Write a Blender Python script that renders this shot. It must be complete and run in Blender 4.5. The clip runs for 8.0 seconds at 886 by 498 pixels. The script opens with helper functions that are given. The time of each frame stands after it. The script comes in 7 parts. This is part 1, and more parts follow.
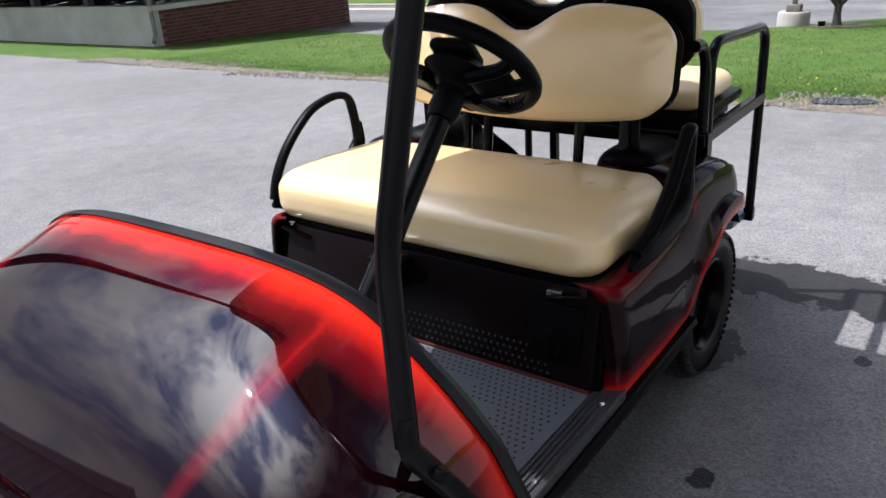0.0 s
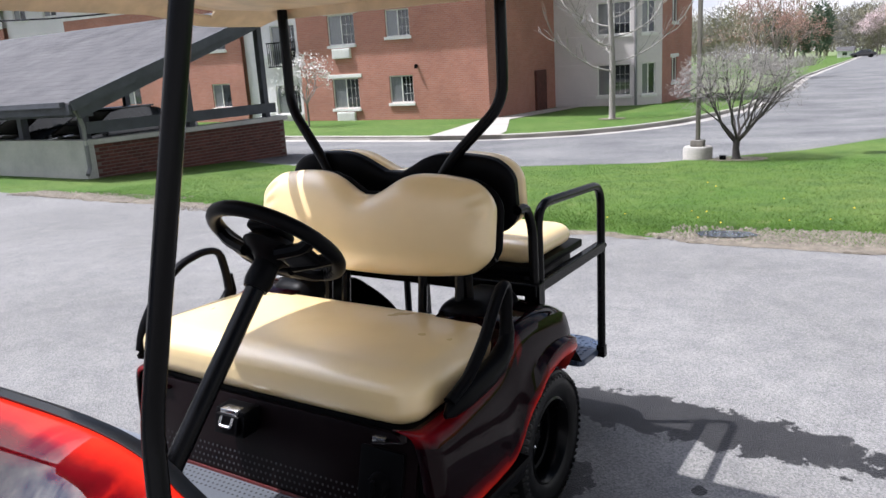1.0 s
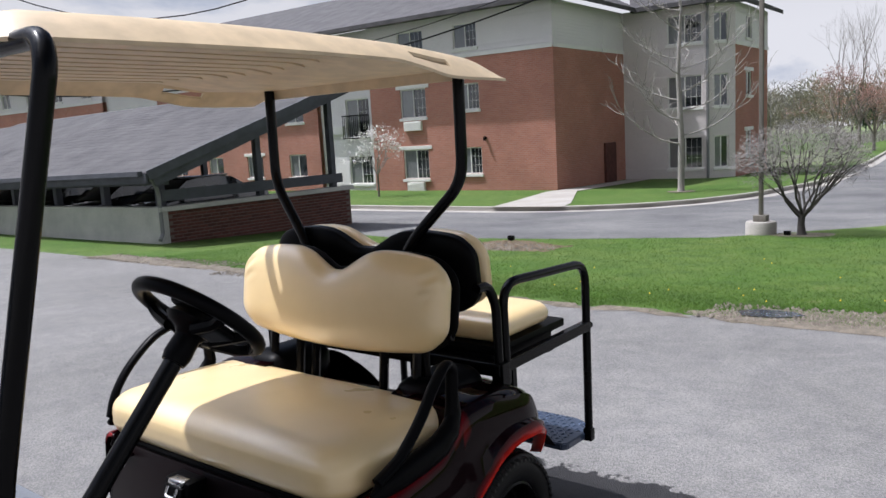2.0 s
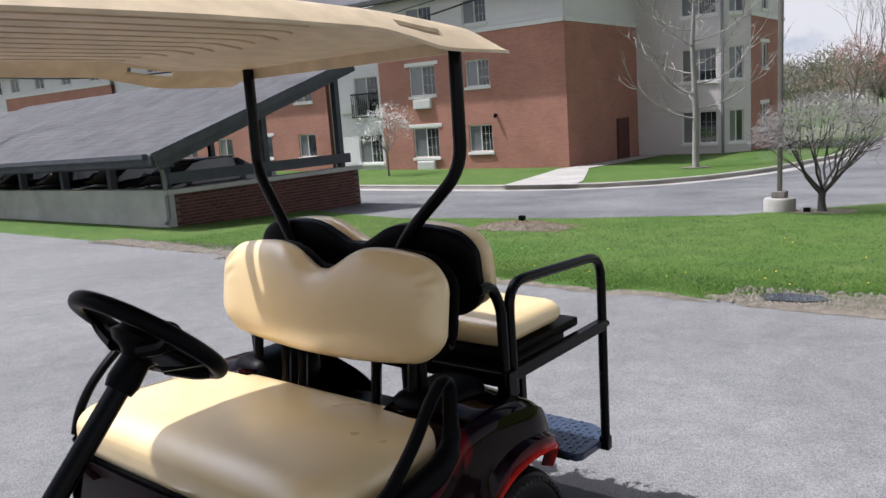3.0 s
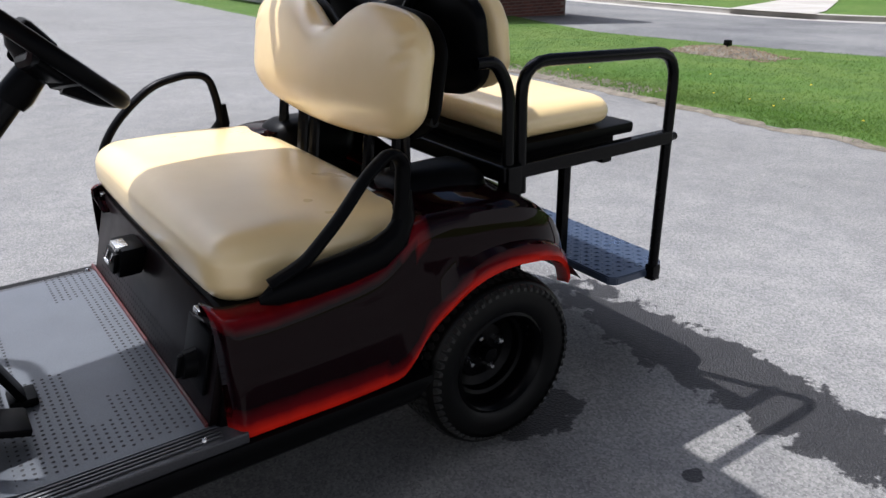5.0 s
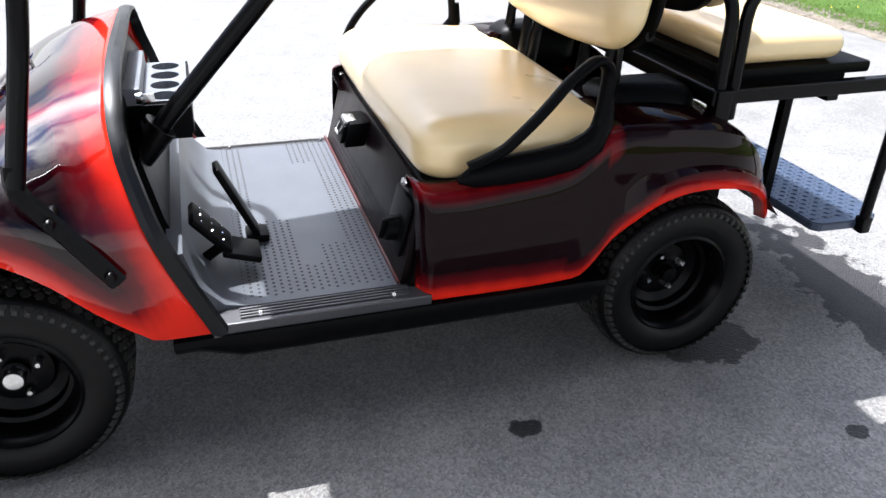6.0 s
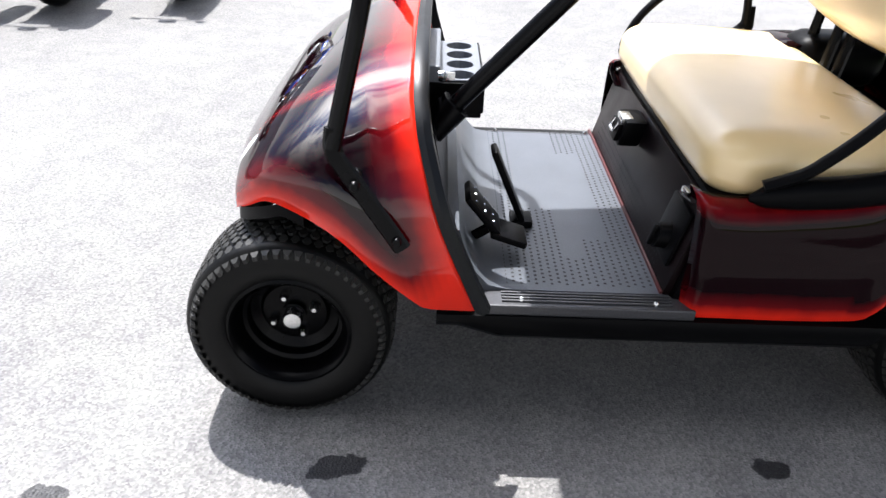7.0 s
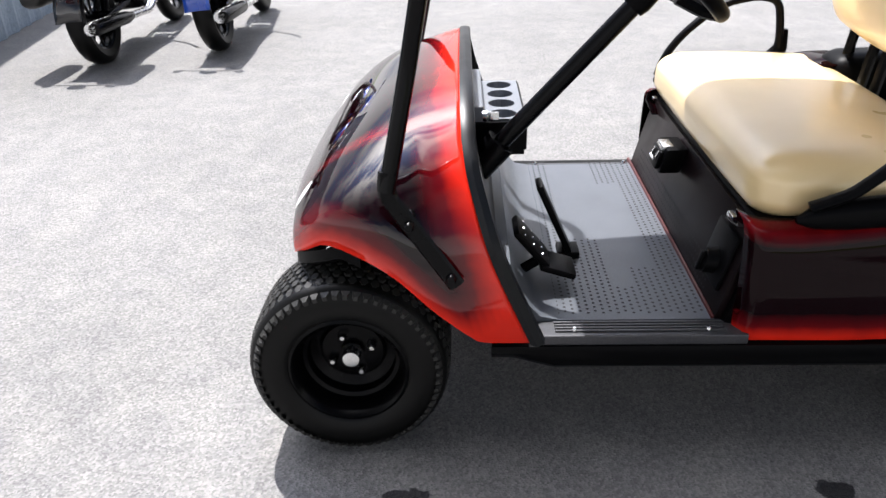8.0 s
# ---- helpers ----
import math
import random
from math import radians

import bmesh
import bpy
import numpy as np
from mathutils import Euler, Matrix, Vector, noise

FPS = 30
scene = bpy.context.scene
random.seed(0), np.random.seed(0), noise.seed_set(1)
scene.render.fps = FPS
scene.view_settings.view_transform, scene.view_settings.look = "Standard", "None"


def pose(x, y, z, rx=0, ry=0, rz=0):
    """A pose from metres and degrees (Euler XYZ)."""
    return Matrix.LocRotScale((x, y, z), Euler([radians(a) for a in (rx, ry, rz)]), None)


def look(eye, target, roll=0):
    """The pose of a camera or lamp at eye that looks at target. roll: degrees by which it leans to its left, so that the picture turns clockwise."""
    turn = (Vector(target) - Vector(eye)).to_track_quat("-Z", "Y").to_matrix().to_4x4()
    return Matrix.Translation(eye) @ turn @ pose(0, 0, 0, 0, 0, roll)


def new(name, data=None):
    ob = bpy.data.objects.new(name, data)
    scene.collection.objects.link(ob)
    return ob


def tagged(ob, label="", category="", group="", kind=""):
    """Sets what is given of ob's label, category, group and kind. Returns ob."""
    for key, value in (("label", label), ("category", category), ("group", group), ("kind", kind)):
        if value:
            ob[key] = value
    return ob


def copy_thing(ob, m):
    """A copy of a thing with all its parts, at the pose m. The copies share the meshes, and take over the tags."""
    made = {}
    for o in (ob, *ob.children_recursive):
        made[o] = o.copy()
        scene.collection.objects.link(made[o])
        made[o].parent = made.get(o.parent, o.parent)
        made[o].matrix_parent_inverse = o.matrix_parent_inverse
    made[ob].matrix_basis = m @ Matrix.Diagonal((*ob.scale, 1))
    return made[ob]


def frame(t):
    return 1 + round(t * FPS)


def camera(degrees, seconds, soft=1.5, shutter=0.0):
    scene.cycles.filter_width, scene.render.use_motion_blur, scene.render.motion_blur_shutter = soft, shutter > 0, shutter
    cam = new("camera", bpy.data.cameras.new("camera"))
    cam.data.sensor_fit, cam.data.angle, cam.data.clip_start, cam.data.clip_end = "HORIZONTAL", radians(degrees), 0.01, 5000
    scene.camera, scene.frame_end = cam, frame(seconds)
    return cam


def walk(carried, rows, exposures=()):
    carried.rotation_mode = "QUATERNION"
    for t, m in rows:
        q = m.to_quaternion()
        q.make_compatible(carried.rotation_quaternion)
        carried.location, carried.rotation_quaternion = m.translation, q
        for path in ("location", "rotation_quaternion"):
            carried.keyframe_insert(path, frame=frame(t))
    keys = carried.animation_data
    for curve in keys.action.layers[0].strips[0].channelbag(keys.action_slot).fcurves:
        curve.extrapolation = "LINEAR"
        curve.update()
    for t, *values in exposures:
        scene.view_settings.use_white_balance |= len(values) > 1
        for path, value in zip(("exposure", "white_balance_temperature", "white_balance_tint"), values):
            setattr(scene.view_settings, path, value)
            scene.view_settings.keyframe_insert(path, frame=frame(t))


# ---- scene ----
cam = camera(59.6, 8.0)
SKY, SUN = 0.0136, 5.3
EXPOSURES = [(0, 0.46, 6200, 14), (0.5, 0.72, 6200, 14), (1, 0.56, 6200, 14), (1.5, 0.34, 6200, 14), (2, 0.12, 6200, 14), (3.5, 0.15, 6200, 14), (4.7, 0.12, 6200, 13),
             (5.8, 1.36, 6250, 11), (7, 1.28, 6400, 11), (8, 1.02, 6500, 12)]
PATH = [
    (0, (-0.538, -1.239, 1.409), (0.927, -0.118, 0.637), -4.1),
    (0.5, (-0.455, -1.38, 1.461), (1.153, -0.376, 0.824), -6.6),
    (1, (-0.504, -1.591, 1.537), (1.13, -0.543, 1.053), -3.5),
    (1.5, (-0.439, -1.706, 1.532), (1.18, -0.619, 1.088), -3.9),
    (2, (-0.297, -1.891, 1.542), (1.262, -0.674, 1.244), -3.3),
    (2.2, (-0.263, -1.921, 1.557), (1.275, -0.68, 1.248), -3.3),
    (3.4, (0.13, -1.671, 1.529), (1.643, -0.427, 1.123), -4.5),
    (3.5, (0.18, -1.667, 1.509), (1.655, -0.392, 1.064), -4.3),
    (4, (0.438, -1.714, 1.436), (1.634, -0.214, 0.87), 0.0),
    (4.5, (0.52, -1.806, 1.358), (1.632, -0.31, 0.634), -0.6),
    (4.6, (0.516, -1.841, 1.355), (1.618, -0.34, 0.624), -0.8),
    (5.8, (0.502, -2.142, 1.354), (1.217, -0.516, 0.435), 1.4),
    (6, (0.481, -2.138, 1.351), (1.024, -0.466, 0.397), 1.4),
    (6.5, (0.416, -2.101, 1.344), (0.668, -0.386, 0.346), 0.8),
    (7, (0.329, -2.098, 1.356), (0.363, -0.365, 0.36), 2.5),
    (7.5, (0.271, -2.115, 1.359), (0.22, -0.405, 0.323), 2.7),
    (8, (0.289, -2.138, 1.39), (0.232, -0.367, 0.464), -1.5),
]
walk(cam, [(t, look(eye, target, roll)) for t, eye, target, roll in PATH], EXPOSURES)

# ---- world and sun ----
SUN_WAY = Vector((-0.218, 0.485, 1.0)).normalized()
world = bpy.data.worlds.new("sky")
scene.world = world
world.use_nodes = True
wn, wl = world.node_tree.nodes, world.node_tree.links
wn.clear()
w_out = wn.new("ShaderNodeOutputWorld")
w_bg = wn.new("ShaderNodeBackground")
w_sky = wn.new("ShaderNodeTexSky")
w_sky.sky_type, w_sky.sun_disc = "NISHITA", False
w_sky.sun_elevation = math.asin(SUN_WAY.z)
w_sky.sun_rotation = math.atan2(SUN_WAY.x, SUN_WAY.y)
w_sky.air_density, w_sky.dust_density = 1.0, 2.5
w_co = wn.new("ShaderNodeTexCoord")
w_map = wn.new("ShaderNodeMapping")
w_map.inputs["Scale"].default_value = (1.0, 1.0, 2.2)
w_noise = wn.new("ShaderNodeTexNoise")
w_noise.inputs["Scale"].default_value = 2.3
w_noise.inputs["Detail"].default_value = 9.0
w_noise.inputs["Roughness"].default_value = 0.58
w_noise.inputs["Distortion"].default_value = 0.25
w_ramp = wn.new("ShaderNodeValToRGB")
w_ramp.color_ramp.elements[0].position, w_ramp.color_ramp.elements[1].position = 0.435, 0.59
w_mix = wn.new("ShaderNodeMix")
w_mix.data_type = "RGBA"
# clouds crowd towards the horizon and glow near the sun
w_sep = wn.new("ShaderNodeSeparateXYZ")
w_low = wn.new("ShaderNodeMapRange")
w_low.inputs["From Min"].default_value, w_low.inputs["From Max"].default_value = 0.0, 0.45
w_low.inputs["To Min"].default_value, w_low.inputs["To Max"].default_value = 0.2, 0.0
w_add = wn.new("ShaderNodeMath")
w_dot = wn.new("ShaderNodeVectorMath")
w_dot.operation = "DOT_PRODUCT"
w_dot.inputs[1].default_value = SUN_WAY
w_pow = wn.new("ShaderNodeMath")
w_pow.operation = "POWER"
w_pow.inputs[1].default_value = 10.0
w_max = wn.new("ShaderNodeMath")
w_max.operation = "MAXIMUM"
w_max.inputs[1].default_value = 0.0
w_glow = wn.new("ShaderNodeMix")
w_glow.data_type = "RGBA"
w_glow.inputs["A"].default_value, w_glow.inputs["B"].default_value = (9.0, 9.6, 10.8, 1), (640.0, 637.0, 637.0, 1)
wl.new(w_co.outputs["Generated"], w_map.inputs["Vector"])
wl.new(w_map.outputs["Vector"], w_noise.inputs["Vector"])
wl.new(w_co.outputs["Generated"], w_sep.inputs[0])
wl.new(w_sep.outputs["Z"], w_low.inputs["Value"])
wl.new(w_noise.outputs["Fac"], w_add.inputs[0])
wl.new(w_low.outputs["Result"], w_add.inputs[1])
wl.new(w_add.outputs[0], w_ramp.inputs["Fac"])
wl.new(w_co.outputs["Generated"], w_dot.inputs[0])
wl.new(w_dot.outputs["Value"], w_max.inputs[0])
wl.new(w_max.outputs[0], w_pow.inputs[0])
wl.new(w_pow.outputs[0], w_glow.inputs["Factor"])
# hazy white clouds low in the sky
w_haze = wn.new("ShaderNodeMix")
w_haze.data_type = "RGBA"
w_far = wn.new("ShaderNodeMapRange")
w_far.inputs["From Min"].default_value, w_far.inputs["From Max"].default_value = 0.1, 0.78
w_far.inputs["To Min"].default_value, w_far.inputs["To Max"].default_value = 1.0, 0.0
wl.new(w_sep.outputs["Z"], w_far.inputs["Value"])
wl.new(w_far.outputs["Result"], w_haze.inputs["Factor"])
wl.new(w_glow.outputs["Result"], w_haze.inputs["A"])
w_haze.inputs["B"].default_value = (52.0, 52.3, 53.5, 1)
wl.new(w_haze.outputs["Result"], w_mix.inputs["B"])
wl.new(w_ramp.outputs["Color"], w_mix.inputs["Factor"])
# hazy aureole of the blue sky round the sun
w_aur = wn.new("ShaderNodeMix")
w_aur.data_type, w_aur.blend_type = "RGBA", "ADD"
w_aur.inputs["B"].default_value = (90.0, 125.0, 225.0, 1)
wl.new(w_pow.outputs[0], w_aur.inputs["Factor"])
wl.new(w_sky.outputs["Color"], w_aur.inputs["A"])
w_blue = wn.new("ShaderNodeMix")
w_blue.data_type, w_blue.blend_type = "RGBA", "ADD"
w_blue.inputs["B"].default_value = (10.0, 16.0, 27.0, 1)
wl.new(w_far.outputs["Result"], w_blue.inputs["Factor"])
wl.new(w_aur.outputs["Result"], w_blue.inputs["A"])
wl.new(w_blue.outputs["Result"], w_mix.inputs["A"])
wl.new(w_mix.outputs["Result"], w_bg.inputs["Color"])
w_bg.inputs["Strength"].default_value = SKY
wl.new(w_bg.outputs["Background"], w_out.inputs["Surface"])

sun = new("sun", bpy.data.lights.new("sun", "SUN"))
sun.data.energy, sun.data.angle, sun.data.color = SUN, radians(0.6), (1.0, 0.985, 0.965)
sun.matrix_world = look(SUN_WAY * 60, (0, 0, 0))


# ---- materials ----
def node_material(name):
    m = bpy.data.materials.new(name)
    m.use_nodes = True
    return m, m.node_tree.nodes, m.node_tree.links, m.node_tree.nodes["Principled BSDF"]


def noise_node(nodes, links, scale, detail=5.0, coord="Object", rough=0.55, stretch=None):
    co = nodes.new("ShaderNodeTexCoord")
    n = nodes.new("ShaderNodeTexNoise")
    n.inputs["Scale"].default_value, n.inputs["Detail"].default_value, n.inputs["Roughness"].default_value = scale, detail, rough
    if stretch:
        mp = nodes.new("ShaderNodeMapping")
        mp.inputs["Scale"].default_value = stretch
        links.new(co.outputs[coord], mp.inputs["Vector"])
        links.new(mp.outputs["Vector"], n.inputs["Vector"])
    else:
        links.new(co.outputs[coord], n.inputs["Vector"])
    return n


def mixed(nodes, links, fac, a, b, blend="MIX"):
    x = nodes.new("ShaderNodeMix")
    x.data_type, x.blend_type = "RGBA", blend
    for socket, value in (("Factor", fac), ("A", a), ("B", b)):
        if isinstance(value, (int, float)):
            x.inputs[socket].default_value = value
        elif isinstance(value, tuple):
            x.inputs[socket].default_value = (*value[:3], 1)
        else:
            links.new(value, x.inputs[socket])
    return x.outputs["Result"]


def ramp(nodes, links, fac, lo, hi, c0=(0, 0, 0), c1=(1, 1, 1)):
    r = nodes.new("ShaderNodeValToRGB")
    r.color_ramp.elements[0].position, r.color_ramp.elements[1].position = lo, hi
    r.color_ramp.elements[0].color, r.color_ramp.elements[1].color = (*c0, 1), (*c1, 1)
    links.new(fac, r.inputs["Fac"])
    return r.outputs["Color"]


def bumped(nodes, links, bsdf, height, strength, distance=0.002):
    b = nodes.new("ShaderNodeBump")
    b.inputs["Strength"].default_value, b.inputs["Distance"].default_value = strength, distance
    links.new(height, b.inputs["Height"])
    links.new(b.outputs["Normal"], bsdf.inputs["Normal"])


def surface(name, base, other=None, coarse=3.0, fine=90.0, rough=0.6, metal=0.0, bump=0.15, depth=0.002, coat=0.0,
            spread=0.5, random_tint=0.0, rough_var=0.12, specular=0.5, stretch=None, translucent=0.0):
    """A plain material with variation at two scales: slow stains and fine grain."""
    m, nodes, links, p = node_material(name)
    other = other or tuple(c * 0.75 for c in base)
    slow = noise_node(nodes, links, coarse, 4.0, stretch=stretch)
    quick = noise_node(nodes, links, fine, 3.0, stretch=stretch)
    mask = ramp(nodes, links, slow.outputs["Fac"], 0.5 - spread / 2, 0.5 + spread / 2)
    colour = mixed(nodes, links, mask, base, other)
    grain = ramp(nodes, links, quick.outputs["Fac"], 0.3, 0.7, (0.82, 0.82, 0.82), (1.12, 1.12, 1.12))
    colour = mixed(nodes, links, 1.0, colour, grain, "MULTIPLY")
    if random_tint:
        info = nodes.new("ShaderNodeObjectInfo")
        tint = ramp(nodes, links, info.outputs["Random"], 0, 1, (1 - random_tint,) * 3, (1 + random_tint,) * 3)
        colour = mixed(nodes, links, 1.0, colour, tint, "MULTIPLY")
    links.new(colour, p.inputs["Base Color"])
    rr = nodes.new("ShaderNodeMapRange")
    rr.inputs["To Min"].default_value, rr.inputs["To Max"].default_value = max(0.02, rough - rough_var), min(1, rough + rough_var)
    links.new(slow.outputs["Fac"], rr.inputs["Value"])
    links.new(rr.outputs["Result"], p.inputs["Roughness"])
    p.inputs["Metallic"].default_value = metal
    p.inputs["Specular IOR Level"].default_value = specular
    if coat:
        p.inputs["Coat Weight"].default_value, p.inputs["Coat Roughness"].default_value = coat, 0.03
    if bump:
        bumped(nodes, links, p, quick.outputs["Fac"], bump, depth)
    return m


def asphalt_material(name, dark, light, stains=()):
    """Worn asphalt: aggregate speckle, pale dusty drifts, hairline cracks, and wet stains, each an ellipse (x, y, rx, ry)."""
    m, nodes, links, p = node_material(name)
    slow = noise_node(nodes, links, 0.45, 6.0, rough=0.6)
    mid = noise_node(nodes, links, 6.0, 5.0)
    vor = nodes.new("ShaderNodeTexVoronoi")
    vor.inputs["Scale"].default_value = 150.0
    co = nodes.new("ShaderNodeTexCoord")
    links.new(co.outputs["Object"], vor.inputs["Vector"])
    colour = mixed(nodes, links, ramp(nodes, links, slow.outputs["Fac"], 0.32, 0.68), dark, light)
    stones = ramp(nodes, links, vor.outputs["Color"], 0.0, 1.0, (0.56, 0.56, 0.57), (1.44, 1.43, 1.41))
    colour = mixed(nodes, links, 0.9, colour, stones, "MULTIPLY")
    patches = ramp(nodes, links, mid.outputs["Fac"], 0.35, 0.7, (0.85, 0.85, 0.86), (1.1, 1.1, 1.08))
    colour = mixed(nodes, links, 1.0, colour, patches, "MULTIPLY")
    crack = nodes.new("ShaderNodeTexVoronoi")
    crack.feature = "DISTANCE_TO_EDGE"
    crack.inputs["Scale"].default_value = 0.35
    warp = nodes.new("ShaderNodeMix")
    warp.data_type = "RGBA"
    warp.inputs["Factor"].default_value = 0.25
    links.new(co.outputs["Object"], warp.inputs["A"])
    links.new(mid.outputs["Color"], warp.inputs["B"])
    links.new(warp.outputs["Result"], crack.inputs["Vector"])
    cracks = ramp(nodes, links, crack.outputs["Distance"], 0.0, 0.004, (0.35, 0.35, 0.35), (1, 1, 1))
    broken = mixed(nodes, links, ramp(nodes, links, slow.outputs["Fac"], 0.6, 0.72), (1, 1, 1), cracks)
    colour = mixed(nodes, links, 1.0, colour, broken, "MULTIPLY")
    wet = None
    edge = noise_node(nodes, links, 11.0, 5.0, rough=0.62)
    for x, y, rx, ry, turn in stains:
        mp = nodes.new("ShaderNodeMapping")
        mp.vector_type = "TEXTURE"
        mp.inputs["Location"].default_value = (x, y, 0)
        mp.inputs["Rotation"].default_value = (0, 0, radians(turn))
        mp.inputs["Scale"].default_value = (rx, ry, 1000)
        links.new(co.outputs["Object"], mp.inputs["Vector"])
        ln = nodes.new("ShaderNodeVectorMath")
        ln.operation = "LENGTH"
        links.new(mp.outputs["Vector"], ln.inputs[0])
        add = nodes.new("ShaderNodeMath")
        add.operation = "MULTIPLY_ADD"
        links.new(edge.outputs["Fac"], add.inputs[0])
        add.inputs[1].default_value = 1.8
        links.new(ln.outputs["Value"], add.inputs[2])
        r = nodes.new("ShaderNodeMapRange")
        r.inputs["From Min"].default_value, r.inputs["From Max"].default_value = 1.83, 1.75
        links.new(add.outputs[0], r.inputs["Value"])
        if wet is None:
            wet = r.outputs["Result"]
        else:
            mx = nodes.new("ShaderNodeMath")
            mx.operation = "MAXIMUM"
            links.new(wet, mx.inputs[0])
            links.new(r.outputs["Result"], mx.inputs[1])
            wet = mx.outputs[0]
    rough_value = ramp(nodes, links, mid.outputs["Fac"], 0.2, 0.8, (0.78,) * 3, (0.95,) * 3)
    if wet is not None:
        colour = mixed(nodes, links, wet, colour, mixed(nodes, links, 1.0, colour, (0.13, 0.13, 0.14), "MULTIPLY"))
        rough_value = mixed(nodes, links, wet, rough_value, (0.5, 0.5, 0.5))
    links.new(colour, p.inputs["Base Color"])
    links.new(rough_value, p.inputs["Roughness"])
    p.inputs["Specular IOR Level"].default_value = 0.3
    bumped(nodes, links, p, vor.outputs["Distance"], 0.55, 0.005)
    return m


def brick_texture_material(name, c1, c2, mortar, scale=1.0):
    """Brick courses for walls too far off to tell single bricks apart."""
    m, nodes, links, p = node_material(name)
    co = nodes.new("ShaderNodeTexCoord")
    sep = nodes.new("ShaderNodeSeparateXYZ")
    links.new(co.outputs["Object"], sep.inputs[0])
    add = nodes.new("ShaderNodeMath")
    links.new(sep.outputs["X"], add.inputs[0])
    links.new(sep.outputs["Y"], add.inputs[1])
    com = nodes.new("ShaderNodeCombineXYZ")
    links.new(add.outputs[0], com.inputs["X"])
    links.new(sep.outputs["Z"], com.inputs["Y"])
    b = nodes.new("ShaderNodeTexBrick")
    b.inputs["Scale"].default_value = scale
    b.inputs["Brick Width"].default_value, b.inputs["Row Height"].default_value = 0.21, 0.075
    b.inputs["Mortar Size"].default_value = 0.006
    b.inputs["Color1"].default_value, b.inputs["Color2"].default_value, b.inputs["Mortar"].default_value = (*c1, 1), (*c2, 1), (*mortar, 1)
    links.new(com.outputs[0], b.inputs["Vector"])
    slow = noise_node(nodes, links, 0.7, 5.0)
    tone = ramp(nodes, links, slow.outputs["Fac"], 0.3, 0.7, (0.85, 0.84, 0.83), (1.1, 1.1, 1.1))
    links.new(mixed(nodes, links, 1.0, b.outputs["Color"], tone, "MULTIPLY"), p.inputs["Base Color"])
    p.inputs["Roughness"].default_value = 0.9
    bumped(nodes, links, p, b.outputs["Fac"], -0.3, 0.006)
    return m


def paint_material(ior, coat):
    """Airbrushed cart paint: black cherry that fades to candy red along the edges, under a clear coat."""
    m, nodes, links, p = node_material("cherry_paint")
    at = nodes.new("ShaderNodeAttribute")
    at.attribute_name = "fade"
    haze = noise_node(nodes, links, 9.0, 3.0)
    add = nodes.new("ShaderNodeMath")
    add.operation = "MULTIPLY_ADD"
    links.new(haze.outputs["Fac"], add.inputs[0])
    add.inputs[1].default_value = 0.3
    links.new(at.outputs["Fac"], add.inputs[2])
    r = nodes.new("ShaderNodeValToRGB")
    e = r.color_ramp.elements
    e[0].position, e[0].color = 0.26, (0.0055, 0.0007, 0.0016, 1)
    e[1].position, e[1].color = 0.74, (0.74, 0.022, 0.009, 1)
    k = e.new(0.5)
    k.color = (0.11, 0.003, 0.005, 1)
    sc = nodes.new("ShaderNodeMath")
    sc.operation = "MULTIPLY"
    sc.inputs[1].default_value = 1 / 1.5
    links.new(add.outputs[0], sc.inputs[0])
    links.new(sc.outputs[0], r.inputs["Fac"])
    links.new(r.outputs["Color"], p.inputs["Base Color"])
    p.inputs["Roughness"].default_value = 0.3
    p.inputs["Metallic"].default_value = 0.0
    p.inputs["Specular IOR Level"].default_value = 0.0
    p.inputs["Coat IOR"].default_value = ior
    p.inputs["Coat Weight"].default_value, p.inputs["Coat Roughness"].default_value = coat, 0.02
    peel = noise_node(nodes, links, 260.0, 2.0)
    bumped(nodes, links, p, peel.outputs["Fac"], 0.015, 0.001)
    return m


def vinyl_material():
    """Tan seat vinyl: faint sagging folds, a fine leather grain and slightly soiled patches."""
    m, nodes, links, p = node_material("tan_vinyl")
    slow = noise_node(nodes, links, 3.5, 4.0)
    fold = noise_node(nodes, links, 7.0, 2.0, stretch=(1.0, 0.5, 1.4))
    grain = noise_node(nodes, links, 700.0, 2.0)
    links.new(mixed(nodes, links, ramp(nodes, links, slow.outputs["Fac"], 0.35, 0.7), (0.8, 0.61, 0.32), (0.74, 0.555, 0.28)), p.inputs["Base Color"])
    links.new(ramp(nodes, links, slow.outputs["Fac"], 0.3, 0.7, (0.27,) * 3, (0.36,) * 3), p.inputs["Roughness"])
    p.inputs["Specular IOR Level"].default_value = 0.9
    p.inputs["Coat Weight"].default_value, p.inputs["Coat Roughness"].default_value = 0.55, 0.22
    b1 = nodes.new("ShaderNodeBump")
    b1.inputs["Strength"].default_value, b1.inputs["Distance"].default_value = 0.22, 0.012
    links.new(fold.outputs["Fac"], b1.inputs["Height"])
    b2 = nodes.new("ShaderNodeBump")
    b2.inputs["Strength"].default_value, b2.inputs["Distance"].default_value = 0.1, 0.0005
    links.new(grain.outputs["Fac"], b2.inputs["Height"])
    links.new(b1.outputs["Normal"], b2.inputs["Normal"])
    links.new(b2.outputs["Normal"], p.inputs["Normal"])
    return m


